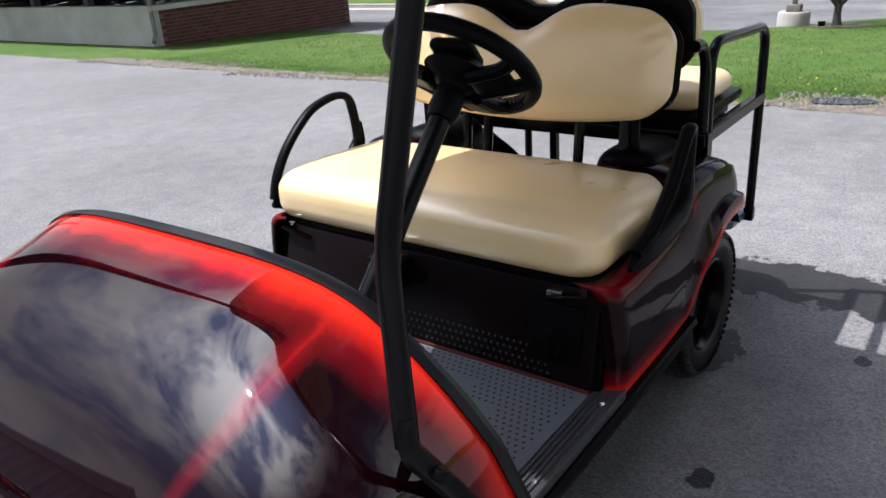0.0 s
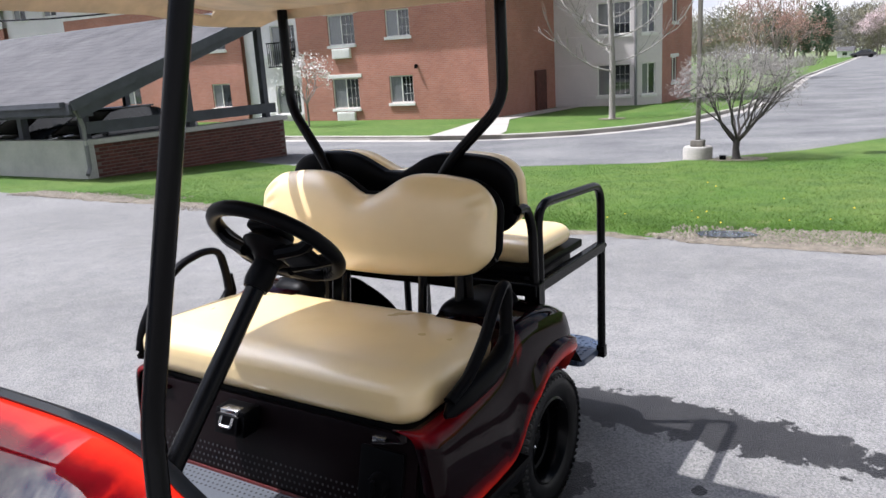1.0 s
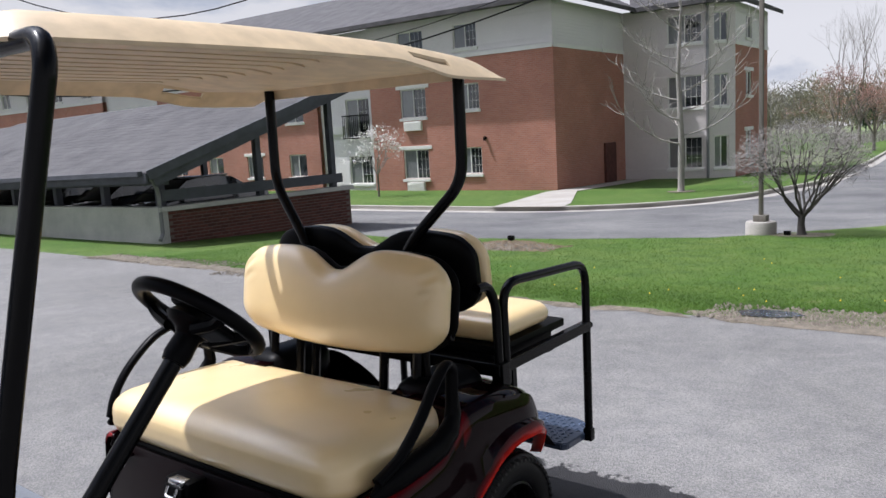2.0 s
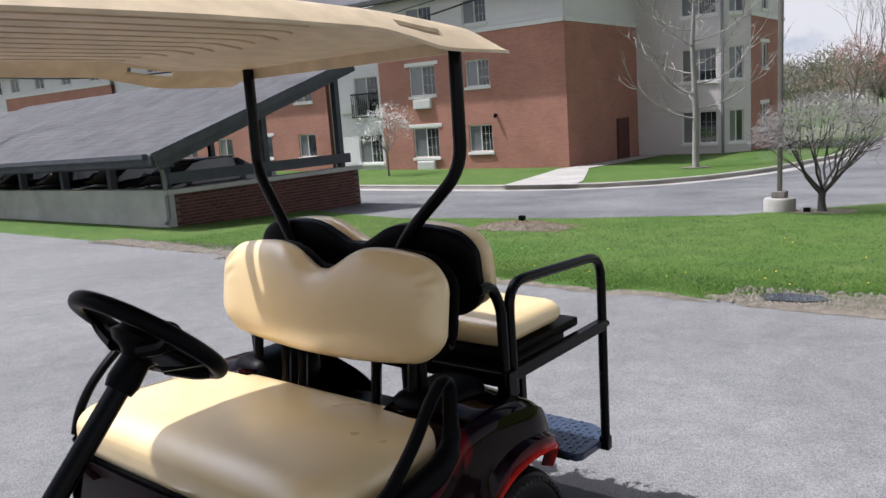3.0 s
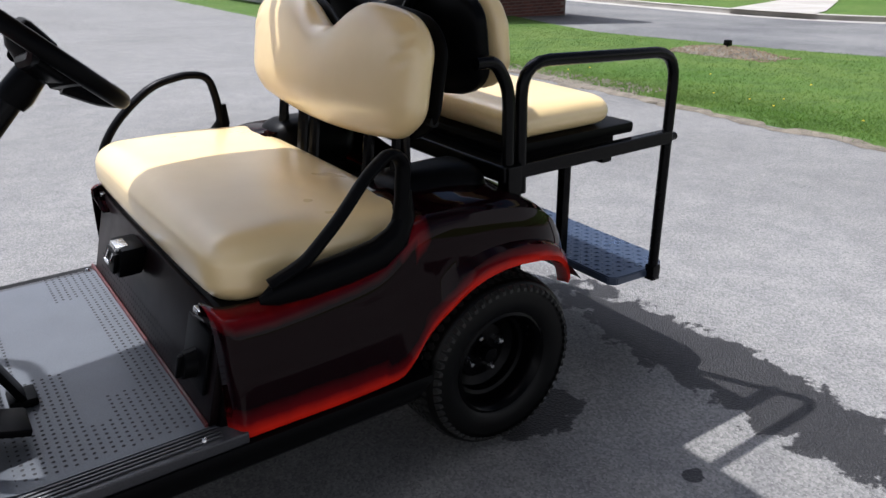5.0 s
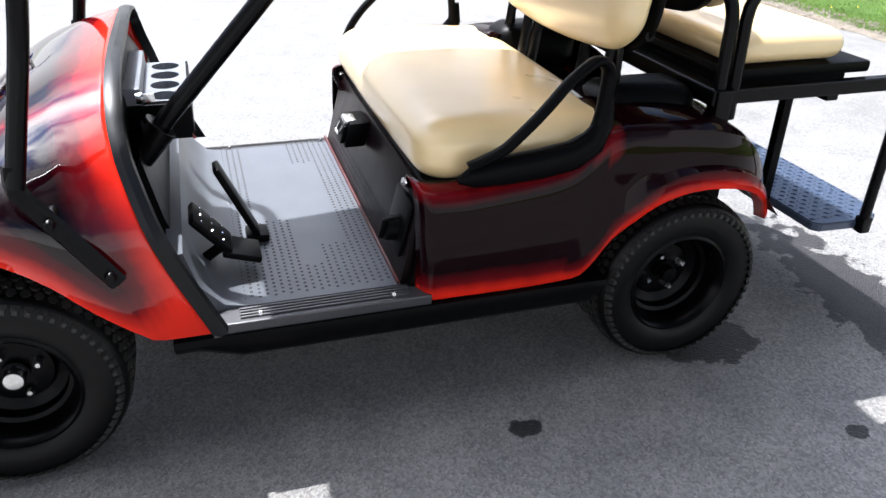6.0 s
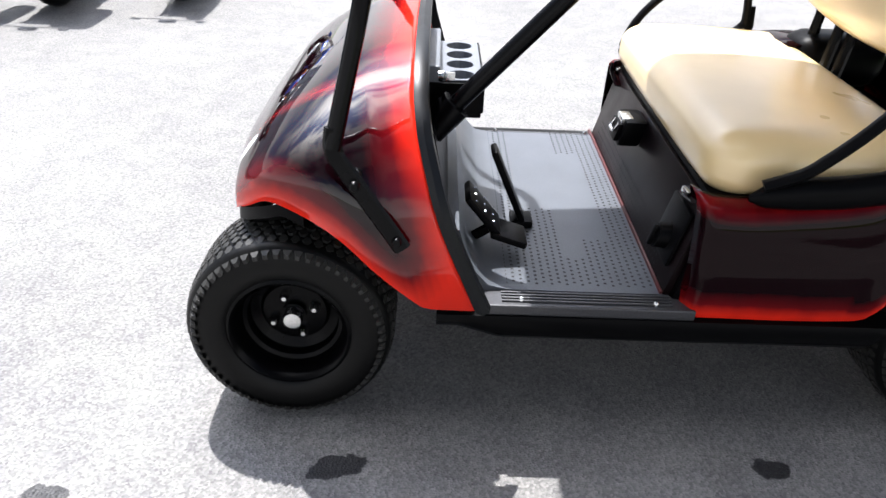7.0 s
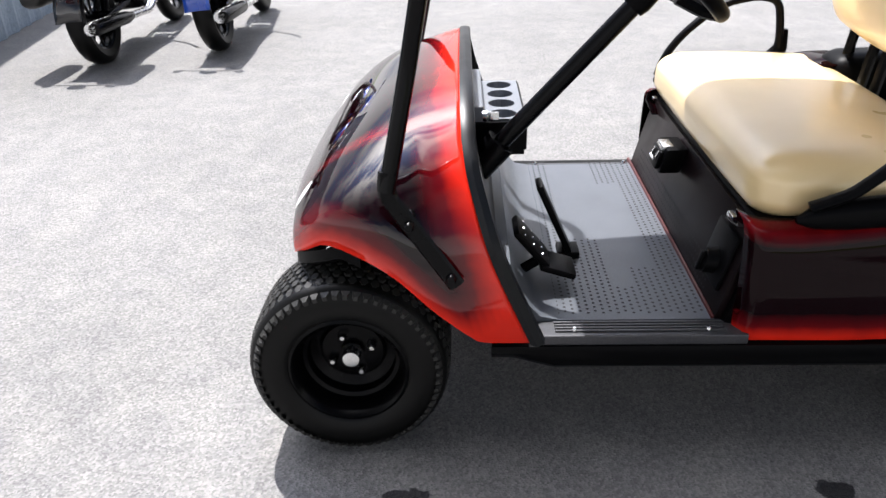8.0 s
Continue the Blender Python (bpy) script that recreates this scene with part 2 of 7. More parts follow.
def lawn_material(name, blades):
    """Short mown turf: green with yellower and darker patches and thin spots of bare soil; blades let light through."""
    m, nodes, links, p = node_material(name)
    big = noise_node(nodes, links, 0.35, 4.0)
    mid = noise_node(nodes, links, 2.4, 5.0, rough=0.6)
    fine = noise_node(nodes, links, 38.0, 4.0, rough=0.7)
    colour = mixed(nodes, links, ramp(nodes, links, big.outputs["Fac"], 0.35, 0.65), (0.058, 0.118, 0.02), (0.092, 0.138, 0.034))
    colour = mixed(nodes, links, ramp(nodes, links, mid.outputs["Fac"], 0.4, 0.75), colour, (0.05, 0.094, 0.022))
    if not blades:
        bare = ramp(nodes, links, mid.outputs["Fac"], 0.27, 0.36, (0.5,) * 3, (0.0,) * 3)
        colour = mixed(nodes, links, bare, colour, (0.16, 0.14, 0.08))
    tone = ramp(nodes, links, fine.outputs["Fac"], 0.3, 0.7, (0.58, 0.6, 0.56), (1.36, 1.33, 1.34))
    colour = mixed(nodes, links, 1.0, colour, tone, "MULTIPLY")
    if blades:
        info = nodes.new("ShaderNodeNewGeometry")
        straw = ramp(nodes, links, info.outputs["Random Per Island"], 0.72, 0.95, (1.3, 1.3, 1.3), (2.1, 1.75, 1.9))
        colour = mixed(nodes, links, 1.0, colour, straw, "MULTIPLY")
    links.new(colour, p.inputs["Base Color"])
    p.inputs["Roughness"].default_value, p.inputs["Specular IOR Level"].default_value = 0.85, 0.15
    if blades:
        tr = nodes.new("ShaderNodeBsdfTranslucent")
        links.new(colour, tr.inputs["Color"])
        mx = nodes.new("ShaderNodeMixShader")
        mx.inputs[0].default_value = 0.5
        links.new(p.outputs[0], mx.inputs[1])
        links.new(tr.outputs[0], mx.inputs[2])
        links.new(mx.outputs[0], nodes["Material Output"].inputs["Surface"])
    else:
        bumped(nodes, links, p, fine.outputs["Fac"], 0.5, 0.02)
    return m


def glass_material():
    m, nodes, links, p = node_material("window_glass")
    n = noise_node(nodes, links, 1.2, 3.0)
    links.new(ramp(nodes, links, n.outputs["Fac"], 0.35, 0.65, (0.01, 0.013, 0.016), (0.05, 0.055, 0.06)), p.inputs["Base Color"])
    p.inputs["Roughness"].default_value = 0.03
    p.inputs["Specular IOR Level"].default_value = 0.9
    bumped(nodes, links, p, n.outputs["Fac"], 0.04, 0.02)
    return m


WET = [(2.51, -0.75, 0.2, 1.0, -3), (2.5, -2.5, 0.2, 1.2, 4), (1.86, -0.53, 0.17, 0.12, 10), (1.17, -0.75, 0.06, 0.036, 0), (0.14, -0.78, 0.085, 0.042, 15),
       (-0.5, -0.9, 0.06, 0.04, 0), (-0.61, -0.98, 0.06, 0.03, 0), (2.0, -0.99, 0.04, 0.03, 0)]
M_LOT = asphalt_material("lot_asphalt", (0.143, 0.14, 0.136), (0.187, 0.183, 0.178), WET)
M_ROAD = asphalt_material("road_asphalt", (0.085, 0.085, 0.09), (0.175, 0.174, 0.17))
M_SOIL = lawn_material("lawn_turf", False)
M_GRASS = lawn_material("grass_blades", True)
M_FIELD = surface("far_field", (0.11, 0.165, 0.05), (0.12, 0.145, 0.06), 0.08, 2.0, 0.95, bump=0.2, depth=0.05)
M_MULCH = surface("gravel_mulch", (0.2, 0.17, 0.13), (0.085, 0.07, 0.052), 9, 60, 0.95, bump=0.8, depth=0.02)
M_STONE = surface("loose_stones", (0.3, 0.265, 0.22), (0.11, 0.09, 0.07), 14, 80, 0.9, bump=0.2)
M_CHIP = surface("bark_chips", (0.3, 0.225, 0.15), (0.11, 0.08, 0.055), 16, 80, 0.95, bump=0.3)
M_CONC = surface("concrete", (0.52, 0.51, 0.475), (0.34, 0.335, 0.315), 1.3, 60, 0.9, bump=0.25, depth=0.004)
M_KERB = surface("kerb_concrete", (0.38, 0.355, 0.32), (0.28, 0.262, 0.235), 1.0, 50, 0.9, bump=0.2)
M_BRICK = surface("carport_brick", (0.125, 0.038, 0.028), (0.07, 0.026, 0.021), 5, 70, 0.9, bump=0.35, depth=0.003, random_tint=0.3)
M_MORTAR = surface("mortar", (0.16, 0.12, 0.1), None, 6, 90, 0.95, bump=0.3)
M_WALLBRICK = brick_texture_material("facade_brick", (0.385, 0.165, 0.115), (0.33, 0.135, 0.095), (0.36, 0.24, 0.2))
M_SIDING = surface("vinyl_siding", (0.72, 0.69, 0.69), (0.64, 0.615, 0.615), 0.6, 40, 0.6, bump=0.05)
M_BAY = surface("bay_siding", (0.62, 0.57, 0.56), (0.54, 0.5, 0.49), 0.6, 40, 0.6, bump=0.05)
M_PIPE = surface("grey_downpipe", (0.22, 0.22, 0.225), (0.15, 0.15, 0.155), 4, 60, 0.6, bump=0.05)
M_TRIM = surface("white_trim", (0.74, 0.73, 0.69), (0.64, 0.63, 0.6), 2, 60, 0.5, bump=0.05)
M_GLASS = glass_material()
M_CURTAIN = surface("curtained_glass", (0.2, 0.205, 0.21), (0.13, 0.135, 0.14), 8, 30, 0.06, bump=0.02, stretch=(1, 6, 0.3), rough_var=0.02, specular=0.8)
M_SHINGLE = surface("roof_shingles", (0.084, 0.08, 0.082), (0.046, 0.044, 0.047), 1.6, 24, 0.95, bump=0.6, depth=0.006, random_tint=0.12)
M_TIMBER = surface("grey_painted_timber", (0.075, 0.08, 0.095), (0.05, 0.053, 0.062), 3, 60, 0.75, bump=0.2)
M_POST = surface("weathered_pole_wood", (0.2, 0.18, 0.155), (0.13, 0.115, 0.1), 4, 50, 0.9, bump=0.5, stretch=(1, 1, 0.1))
M_PAINT = paint_material(1.5, 0.9)
M_BODYPAINT = paint_material(1.3, 0.6)
M_PLASTIC = surface("black_plastic", (0.002, 0.002, 0.0024), (0.003, 0.003, 0.0034), 6, 320, 0.36, bump=0.12, depth=0.0005, specular=0.05)
M_METAL = surface("black_powder_coat", (0.0016, 0.0016, 0.002), (0.0026, 0.0026, 0.003), 5, 240, 0.24, bump=0.04, depth=0.0005, specular=0.12)
M_VINYL = vinyl_material()
M_RUBBER = surface("tyre_rubber", (0.0016, 0.0016, 0.0016), (0.0024, 0.0024, 0.0023), 8, 130, 0.4, bump=0.15, depth=0.001, specular=0.16)
M_TREAD = surface("dusty_tread", (0.028, 0.027, 0.025), (0.012, 0.012, 0.011), 14, 130, 0.55, bump=0.15, depth=0.001, specular=0.3)
M_RIM = surface("black_rim", (0.0014, 0.0014, 0.0017), (0.002, 0.002, 0.0023), 8, 200, 0.24, bump=0.03, specular=0.08)
M_PANEL = surface("burgundy_panel", (0.0042, 0.0022, 0.0026), (0.006, 0.0032, 0.0036), 8, 200, 0.34, bump=0.05, specular=0.1)
M_CHROME = surface("bright_steel", (0.72, 0.72, 0.72), (0.6, 0.6, 0.6), 20, 200, 0.25, metal=1.0, bump=0.05)
M_MAT = surface("floor_mat_rubber", (0.092, 0.101, 0.115), (0.07, 0.077, 0.09), 3, 260, 0.36, bump=0.15, depth=0.001, specular=0.4)
M_TRAY = surface("grey_tray_plastic", (0.16, 0.175, 0.2), (0.12, 0.13, 0.15), 6, 200, 0.35, bump=0.05)
M_EDGE = surface("edge_rubber", (0.005, 0.006, 0.008), (0.0035, 0.004, 0.005), 6, 200, 0.36, bump=0.06, depth=0.0005, specular=0.2)
# near-black that paints in the shade of mat dimples and of rooms behind windows
M_SHADE = surface("recess_shade", (0.02, 0.02, 0.022), None, 8, 100, 0.8, bump=0)
M_SILL = surface("sill_aluminium", (0.07, 0.07, 0.075), (0.045, 0.045, 0.05), 6, 200, 0.4, metal=0.5, bump=0.1)
M_PLATE = surface("diamond_plate", (0.05, 0.072, 0.12), (0.038, 0.055, 0.09), 6, 160, 0.3, metal=0.2, bump=0.1, specular=0.8)
M_ROOF = surface("beige_roof_plastic", (0.58, 0.455, 0.295), (0.55, 0.425, 0.27), 1.5, 14, 0.45, bump=0.04, depth=0.002)
M_LENS = surface("headlight_lens", (0.75, 0.75, 0.72), (0.6, 0.6, 0.58), 20, 100, 0.15, bump=0.05, coat=0.6)
M_BARK = surface("grey_bark", (0.2, 0.18, 0.155), (0.13, 0.115, 0.1), 6, 40, 0.9, bump=0.5, depth=0.005)
M_TWIG = surface("pale_twigs", (0.3, 0.28, 0.255), (0.2, 0.185, 0.165), 2, 30, 0.9, bump=0.1)
M_DARKTWIG = surface("brown_twigs", (0.12, 0.1, 0.085), (0.2, 0.175, 0.15), 1.5, 30, 0.9, bump=0.1)
M_GREYTWIG = surface("grey_twigs", (0.22, 0.205, 0.19), (0.14, 0.125, 0.115), 2, 30, 0.9, bump=0.1)
M_BLACKBARK = surface("dark_bark", (0.035, 0.03, 0.028), (0.075, 0.066, 0.06), 3, 40, 0.9, bump=0.3)
M_BLOSSOM = surface("white_blossom", (0.78, 0.76, 0.73), (0.66, 0.63, 0.6), 3, 20, 0.8, bump=0)
M_PINK = surface("pink_blossom", (0.55, 0.4, 0.41), (0.5, 0.42, 0.42), 0.7, 5, 0.8, bump=0)
M_RED = surface("red_maple_buds", (0.34, 0.17, 0.14), (0.28, 0.17, 0.135), 0.7, 5, 0.85, bump=0)
M_WOODS = surface("spring_woods", (0.2, 0.2, 0.115), (0.23, 0.21, 0.15), 0.15, 3, 0.9, bump=0)
M_PINE = surface("pine_needles", (0.04, 0.07, 0.038), (0.055, 0.085, 0.05), 0.5, 3, 0.9, bump=0)
M_YELLOW = surface("dandelion_yellow", (0.75, 0.55, 0.03), None, 3, 20, 0.7, bump=0)
M_STAKE = surface("yellow_guard", (0.6, 0.6, 0.1), (0.5, 0.5, 0.12), 3, 40, 0.6, bump=0.05)
M_CAR = surface("dark_car_paint", (0.008, 0.008, 0.01), (0.012, 0.012, 0.014), 2, 200, 0.2, bump=0, coat=1.0)
M_BLUE = surface("blue_bike_paint", (0.01, 0.08, 0.5), (0.01, 0.06, 0.4), 4, 200, 0.25, bump=0, coat=1.0)
M_REDLENS = surface("red_lens", (0.55, 0.01, 0.01), (0.4, 0.01, 0.01), 10, 100, 0.2, bump=0, coat=0.6)
M_AMBER = surface("amber_lens", (0.7, 0.18, 0.01), None, 10, 100, 0.2, bump=0, coat=0.6)
M_STEELWALL = surface("blue_grey_cladding", (0.34, 0.42, 0.5), (0.28, 0.35, 0.43), 1, 40, 0.5, bump=0.05)
M_REDSTRIP = surface("red_edging", (0.07, 0.004, 0.004), (0.045, 0.003, 0.003), 9, 90, 0.4, bump=0.05)
M_LEATHER = surface("bike_seat_leather", (0.015, 0.014, 0.014), None, 10, 200, 0.45, bump=0.15)


# ---- mesh helpers ----
def thing(name, label, category, group="", kind="", at=(0, 0, 0)):
    ob = new(name)
    ob.empty_display_size = 0.2
    ob.location = at
    return tagged(ob, label, category, group, kind)


def finish(name, bm, material, parent=None, label="", smooth=True):
    me = bpy.data.meshes.new(name)
    if smooth:
        for fc in bm.faces:
            fc.smooth = True
    bm.normal_update()
    bm.to_mesh(me)
    bm.free()
    if smooth:
        me.set_sharp_from_angle(angle=radians(38))
    me.materials.append(material)
    ob = new(name, me)
    if parent is not None:
        ob.parent = parent
        ob.location = tuple(-c for c in parent.location) if parent.parent is None and parent.type == "EMPTY" else (0, 0, 0)
    if label:
        ob["label"] = label
    return ob


def part(name, bm, material, parent, label="", smooth=True):
    """One mesh object under a thing or a part; coordinates are those of the place."""
    return finish(name, bm, material, parent, label, smooth)


def structure(name, bm, material, label="", category="", smooth=False):
    return tagged(finish(name, bm, material, None, label, smooth), label, category, "", "structure")


def add_grid(bm, rows, close_u=False, close_v=False):
    """Quads over rows of points; close_u joins each row's ends, close_v the first and last row."""
    vs = [[bm.verts.new(p) for p in row] for row in rows]
    nu, nv = len(vs[0]), len(vs)
    for j in range(nv if close_v else nv - 1):
        a, b = vs[j], vs[(j + 1) % nv]
        for i in range(nu if close_u else nu - 1):
            k = (i + 1) % nu
            try:
                bm.faces.new((a[i], a[k], b[k], b[i]))
            except ValueError:
                pass
    return vs


def add_box(bm, lo, hi, bevel=0.0, turn=None):
    """A box between two corners, with bevelled edges; turn: a matrix applied to it."""
    r = bmesh.ops.create_cube(bm, size=1.0)
    vs = r["verts"]
    for v in vs:
        v.co = Vector([lo[i] + (v.co[i] + 0.5) * (hi[i] - lo[i]) for i in range(3)])
    if bevel:
        es = list({e for v in vs for e in v.link_edges})
        r = bmesh.ops.bevel(bm, geom=es, offset=bevel, segments=2, affect="EDGES", profile=0.6)
        vs = list({v for f in r["faces"] for v in f.verts} | {v for v in vs if v.is_valid})
    if turn is not None:
        bmesh.ops.transform(bm, matrix=turn, verts=vs)
    return vs


def box_mesh(lo, hi, bevel=0.0, turn=None):
    bm = bmesh.new()
    add_box(bm, lo, hi, bevel, turn)
    return bm


def rounded_path(points, radius, steps=5):
    """The polyline with its corners rounded."""
    pts = [Vector(p) for p in points]
    if radius <= 0 or len(pts) < 3:
        return pts
    out = [pts[0]]
    for a, b, c in zip(pts, pts[1:], pts[2:]):
        d1, d2 = (a - b), (c - b)
        r = min(radius, d1.length * 0.48, d2.length * 0.48)
        p, q = b + d1.normalized() * r, b + d2.normalized() * r
        for i in range(steps + 1):
            t = i / steps
            out.append(p * (1 - t) ** 2 + b * 2 * t * (1 - t) + q * t * t)
    out.append(pts[-1])
    return out


def add_tube(bm, points, r, n=10, fillet=0.0, closed=False, flat=1.0, up=None):
    """A swept tube; r: one radius or one for each point; flat: its other half-width over r."""
    pts = rounded_path(points, fillet) if not closed else [Vector(p) for p in points]
    m = len(pts)
    radii = [r] * m if isinstance(r, (int, float)) else list(r)
    normal = None
    rows = []
    for i, p in enumerate(pts):
        if closed:
            d = (pts[(i + 1) % m] - pts[i - 1]).normalized()
        else:
            d = (pts[min(i + 1, m - 1)] - pts[max(i - 1, 0)]).normalized()
        if normal is None:
            ref = Vector(up) if up else (Vector((0, 0, 1)) if abs(d.z) < 0.9 else Vector((1, 0, 0)))
            normal = (ref - d * ref.dot(d)).normalized()
        else:
            normal = (normal - d * normal.dot(d)).normalized()
        side = d.cross(normal)
        rows.append([p + radii[i] * (math.cos(2 * math.pi * k / n) * normal + flat * math.sin(2 * math.pi * k / n) * side) for k in range(n)])
    vs = add_grid(bm, rows, close_u=True, close_v=closed)
    if not closed:
        bm.faces.new(list(reversed(vs[0])))
        bm.faces.new(vs[-1])


def tube_mesh(points, r, n=10, fillet=0.0, closed=False, flat=1.0, up=None):
    bm = bmesh.new()
    add_tube(bm, points, r, n, fillet, closed, flat, up)
    return bm


def lathe_mesh(profile, n=32, m=None, bm=None, cap=True):
    """A body of revolution about local z from (radius, height) pairs, posed by m."""
    bm = bm or bmesh.new()
    m = m or Matrix()
    rows = [[m @ Vector((r * math.cos(2 * math.pi * k / n), r * math.sin(2 * math.pi * k / n), h)) for k in range(n)] for r, h in profile]
    vs = add_grid(bm, rows, close_u=True)
    if cap:
        for row in (vs[0], vs[-1]):
            if (row[0].co - row[n // 2].co).length > 1e-5:
                try:
                    bm.faces.new(row)
                except ValueError:
                    pass
    bmesh.ops.remove_doubles(bm, verts=bm.verts, dist=1e-6)
    bmesh.ops.recalc_face_normals(bm, faces=bm.faces)
    return bm


def pillow_mesh(size, r, n=14, shape=None, m=None):
    """A soft block: a rounded box of that size about the origin, bent by shape(p), posed by m."""
    bm = bmesh.new()
    bmesh.ops.create_cube(bm, size=2.0)
    bmesh.ops.subdivide_edges(bm, edges=bm.edges[:], cuts=n, use_grid_fill=True)
    h = Vector(size) / 2
    for v in bm.verts:
        p = Vector([math.copysign(abs(c) ** 0.8, c) * h[i] for i, c in enumerate(v.co)])
        rr = [min(r if isinstance(r, (int, float)) else r[i], h[i]) for i in range(3)]
        inner = Vector([max(-(h[i] - rr[i]), min(h[i] - rr[i], p[i])) for i in range(3)])
        d = Vector([(p[i] - inner[i]) / rr[i] for i in range(3)])
        if d.length > 1e-6:
            k = max(abs(c) for c in d)
            d = d.normalized() * k
            p = inner + Vector([d[i] * rr[i] for i in range(3)])
        if shape:
            p = Vector(shape(p))
        v.co = m @ p if m else p
    bmesh.ops.recalc_face_normals(bm, faces=bm.faces)
    return bm


def plate_mesh(outline, thickness, axis="z", bevel=0.0):
    """A flat outline (2D pairs) given thickness along an axis. For y the pairs are (x, z), for x (y, z)."""
    bm = bmesh.new()
    def put(a, b, c):
        return {"z": (a, b, c), "y": (a, c, b), "x": (c, a, b)}[axis]
    lo = [bm.verts.new(put(a, b, thickness[0])) for a, b in outline]
    hi = [bm.verts.new(put(a, b, thickness[1])) for a, b in outline]
    bm.faces.new(lo)
    bm.faces.new(list(reversed(hi)))
    k = len(lo)
    for i in range(k):
        bm.faces.new((lo[i], hi[i], hi[(i + 1) % k], lo[(i + 1) % k]))
    bmesh.ops.recalc_face_normals(bm, faces=bm.faces)
    if bevel:
        es = [e for e in bm.edges if e.calc_face_angle(0) > 0.6]
        bmesh.ops.bevel(bm, geom=es, offset=bevel, segments=2, affect="EDGES")
    return bm


def interp(table, x):
    """Linear reading of a short table of (x, value)."""
    if x <= table[0][0]:
        return table[0][1]
    for (a, va), (b, vb) in zip(table, table[1:]):
        if x <= b:
            return va + (vb - va) * (x - a) / (b - a)
    return table[-1][1]


def smooth_table(table, x):
    """Cosine-free cubic reading of a table (Catmull-Rom on uneven steps)."""
    if x <= table[0][0]:
        return table[0][1]
    if x >= table[-1][0]:
        return table[-1][1]
    for i in range(len(table) - 1):
        x0, y0 = table[i]
        x1, y1 = table[i + 1]
        if x <= x1:
            m0 = (y1 - table[i - 1][1]) / (x1 - table[i - 1][0]) if i else (y1 - y0) / (x1 - x0)
            m1 = (table[i + 2][1] - y0) / (table[i + 2][0] - x0) if i + 2 < len(table) else (y1 - y0) / (x1 - x0)
            h = x1 - x0
            t = (x - x0) / h
            return ((2 * t ** 3 - 3 * t ** 2 + 1) * y0 + (t ** 3 - 2 * t ** 2 + t) * h * m0
                    + (-2 * t ** 3 + 3 * t ** 2) * y1 + (t ** 3 - t ** 2) * h * m1)


def soft_plus(v, w):
    k = v / w
    return v if k > 30 else w * math.log1p(math.exp(k))


def land(x, y):
    """Height of the land: level round the cart, falling gently towards the drive and the apartment house."""
    u = x + 0.5 * (11 - soft_plus(11 - y, 1.0))
    return -0.047 * soft_plus(u - 3.2, 0.6) + 0.013 * soft_plus(u - 18, 1.5) + 0.018 * soft_plus(u - 31, 3)


def ragged(outline, step, amp, seed=0.0):
    """The outline cut into short steps and frayed by noise."""
    out = []
    k = len(outline)
    for i in range(k):
        a, b = Vector((*outline[i], 0)), Vector((*outline[(i + 1) % k], 0))
        n = max(1, int((b - a).length / step))
        for j in range(n):
            q = a.lerp(b, j / n)
            d = 0.7 * noise.noise(q * 1.7 + Vector((seed, 0, 0))) + 0.6 * noise.noise(q * 6.0 + Vector((0, seed, 2)))
            e = 0.7 * noise.noise(q * 1.9 + Vector((5, seed, 0))) + 0.6 * noise.noise(q * 6.5 + Vector((3, seed, 7)))
            out.append((q.x + amp * d, q.y + amp * e))
    return out


def sheet(outline, step, dz, jag=0.0, extra=((), ()), tuck=0.0):
    """A piece of ground with that outline, cut into steps and laid dz over the land."""
    bm = bmesh.new()
    bm.faces.new([bm.verts.new((x, y, 0)) for x, y in outline])
    for axis in (0, 1):
        lo, hi = min(p[axis] for p in outline), max(p[axis] for p in outline)
        c = lo + step
        while c < hi:
            bmesh.ops.bisect_plane(bm, geom=bm.verts[:] + bm.edges[:] + bm.faces[:], plane_co=(c, c, 0), plane_no=(1, 0, 0) if axis == 0 else (0, 1, 0))
            c += step
        for c in extra[axis]:
            bmesh.ops.bisect_plane(bm, geom=bm.verts[:] + bm.edges[:] + bm.faces[:], plane_co=(c, c, 0), plane_no=(1, 0, 0) if axis == 0 else (0, 1, 0))
    if jag:
        for v in bm.verts:
            if v.is_boundary:
                v.co.x += jag * noise.noise(v.co * 2.3)
                v.co.y += jag * noise.noise(v.co * 2.3 + Vector((7, 3, 1)))
    for v in bm.verts:
        v.co.z = land(v.co.x, v.co.y) + (dz if not (tuck and v.is_boundary and v.co.x < 8.2) else tuck)
    for f in bm.faces:
        if f.normal.z < 0:
            f.normal_flip()
    bm.normal_update()
    for f in bm.faces:
        if f.normal.z < 0:
            f.normal_flip()
    return bm


# ---- ground ----
LOT_EDGE = [(5.6, -60), (5.7, -9), (5.9, -1.35), (6.1, 0.3), (6.16, 1.75), (6.35, 3.7), (6.6, 5.4), (7.2, 11.7), (7.1, 16.5), (7.0, 21.5), (6.9, 37), (7.2, 120)]
KERB = [(18.9, 60), (18.9, 17.6), (19.0, 13.6), (19.1, 10.4), (19.5, 8.4), (20.4, 7.0), (21.9, 6.0), (24.4, 5.2), (31, 4.6), (46, 5.4), (67, 7.2), (110, 9.0), (215, 13.4)]
LAWN_FAR = [(8.4, 120), (11.4, 60), (13.2, 13.4), (11.9, 9.0), (12.2, 5.2), (12.9, 2.5), (15.3, 0.4), (18.3, -0.9), (26, -1.4), (42, -0.5), (110, 2.6), (215, 7.4)]


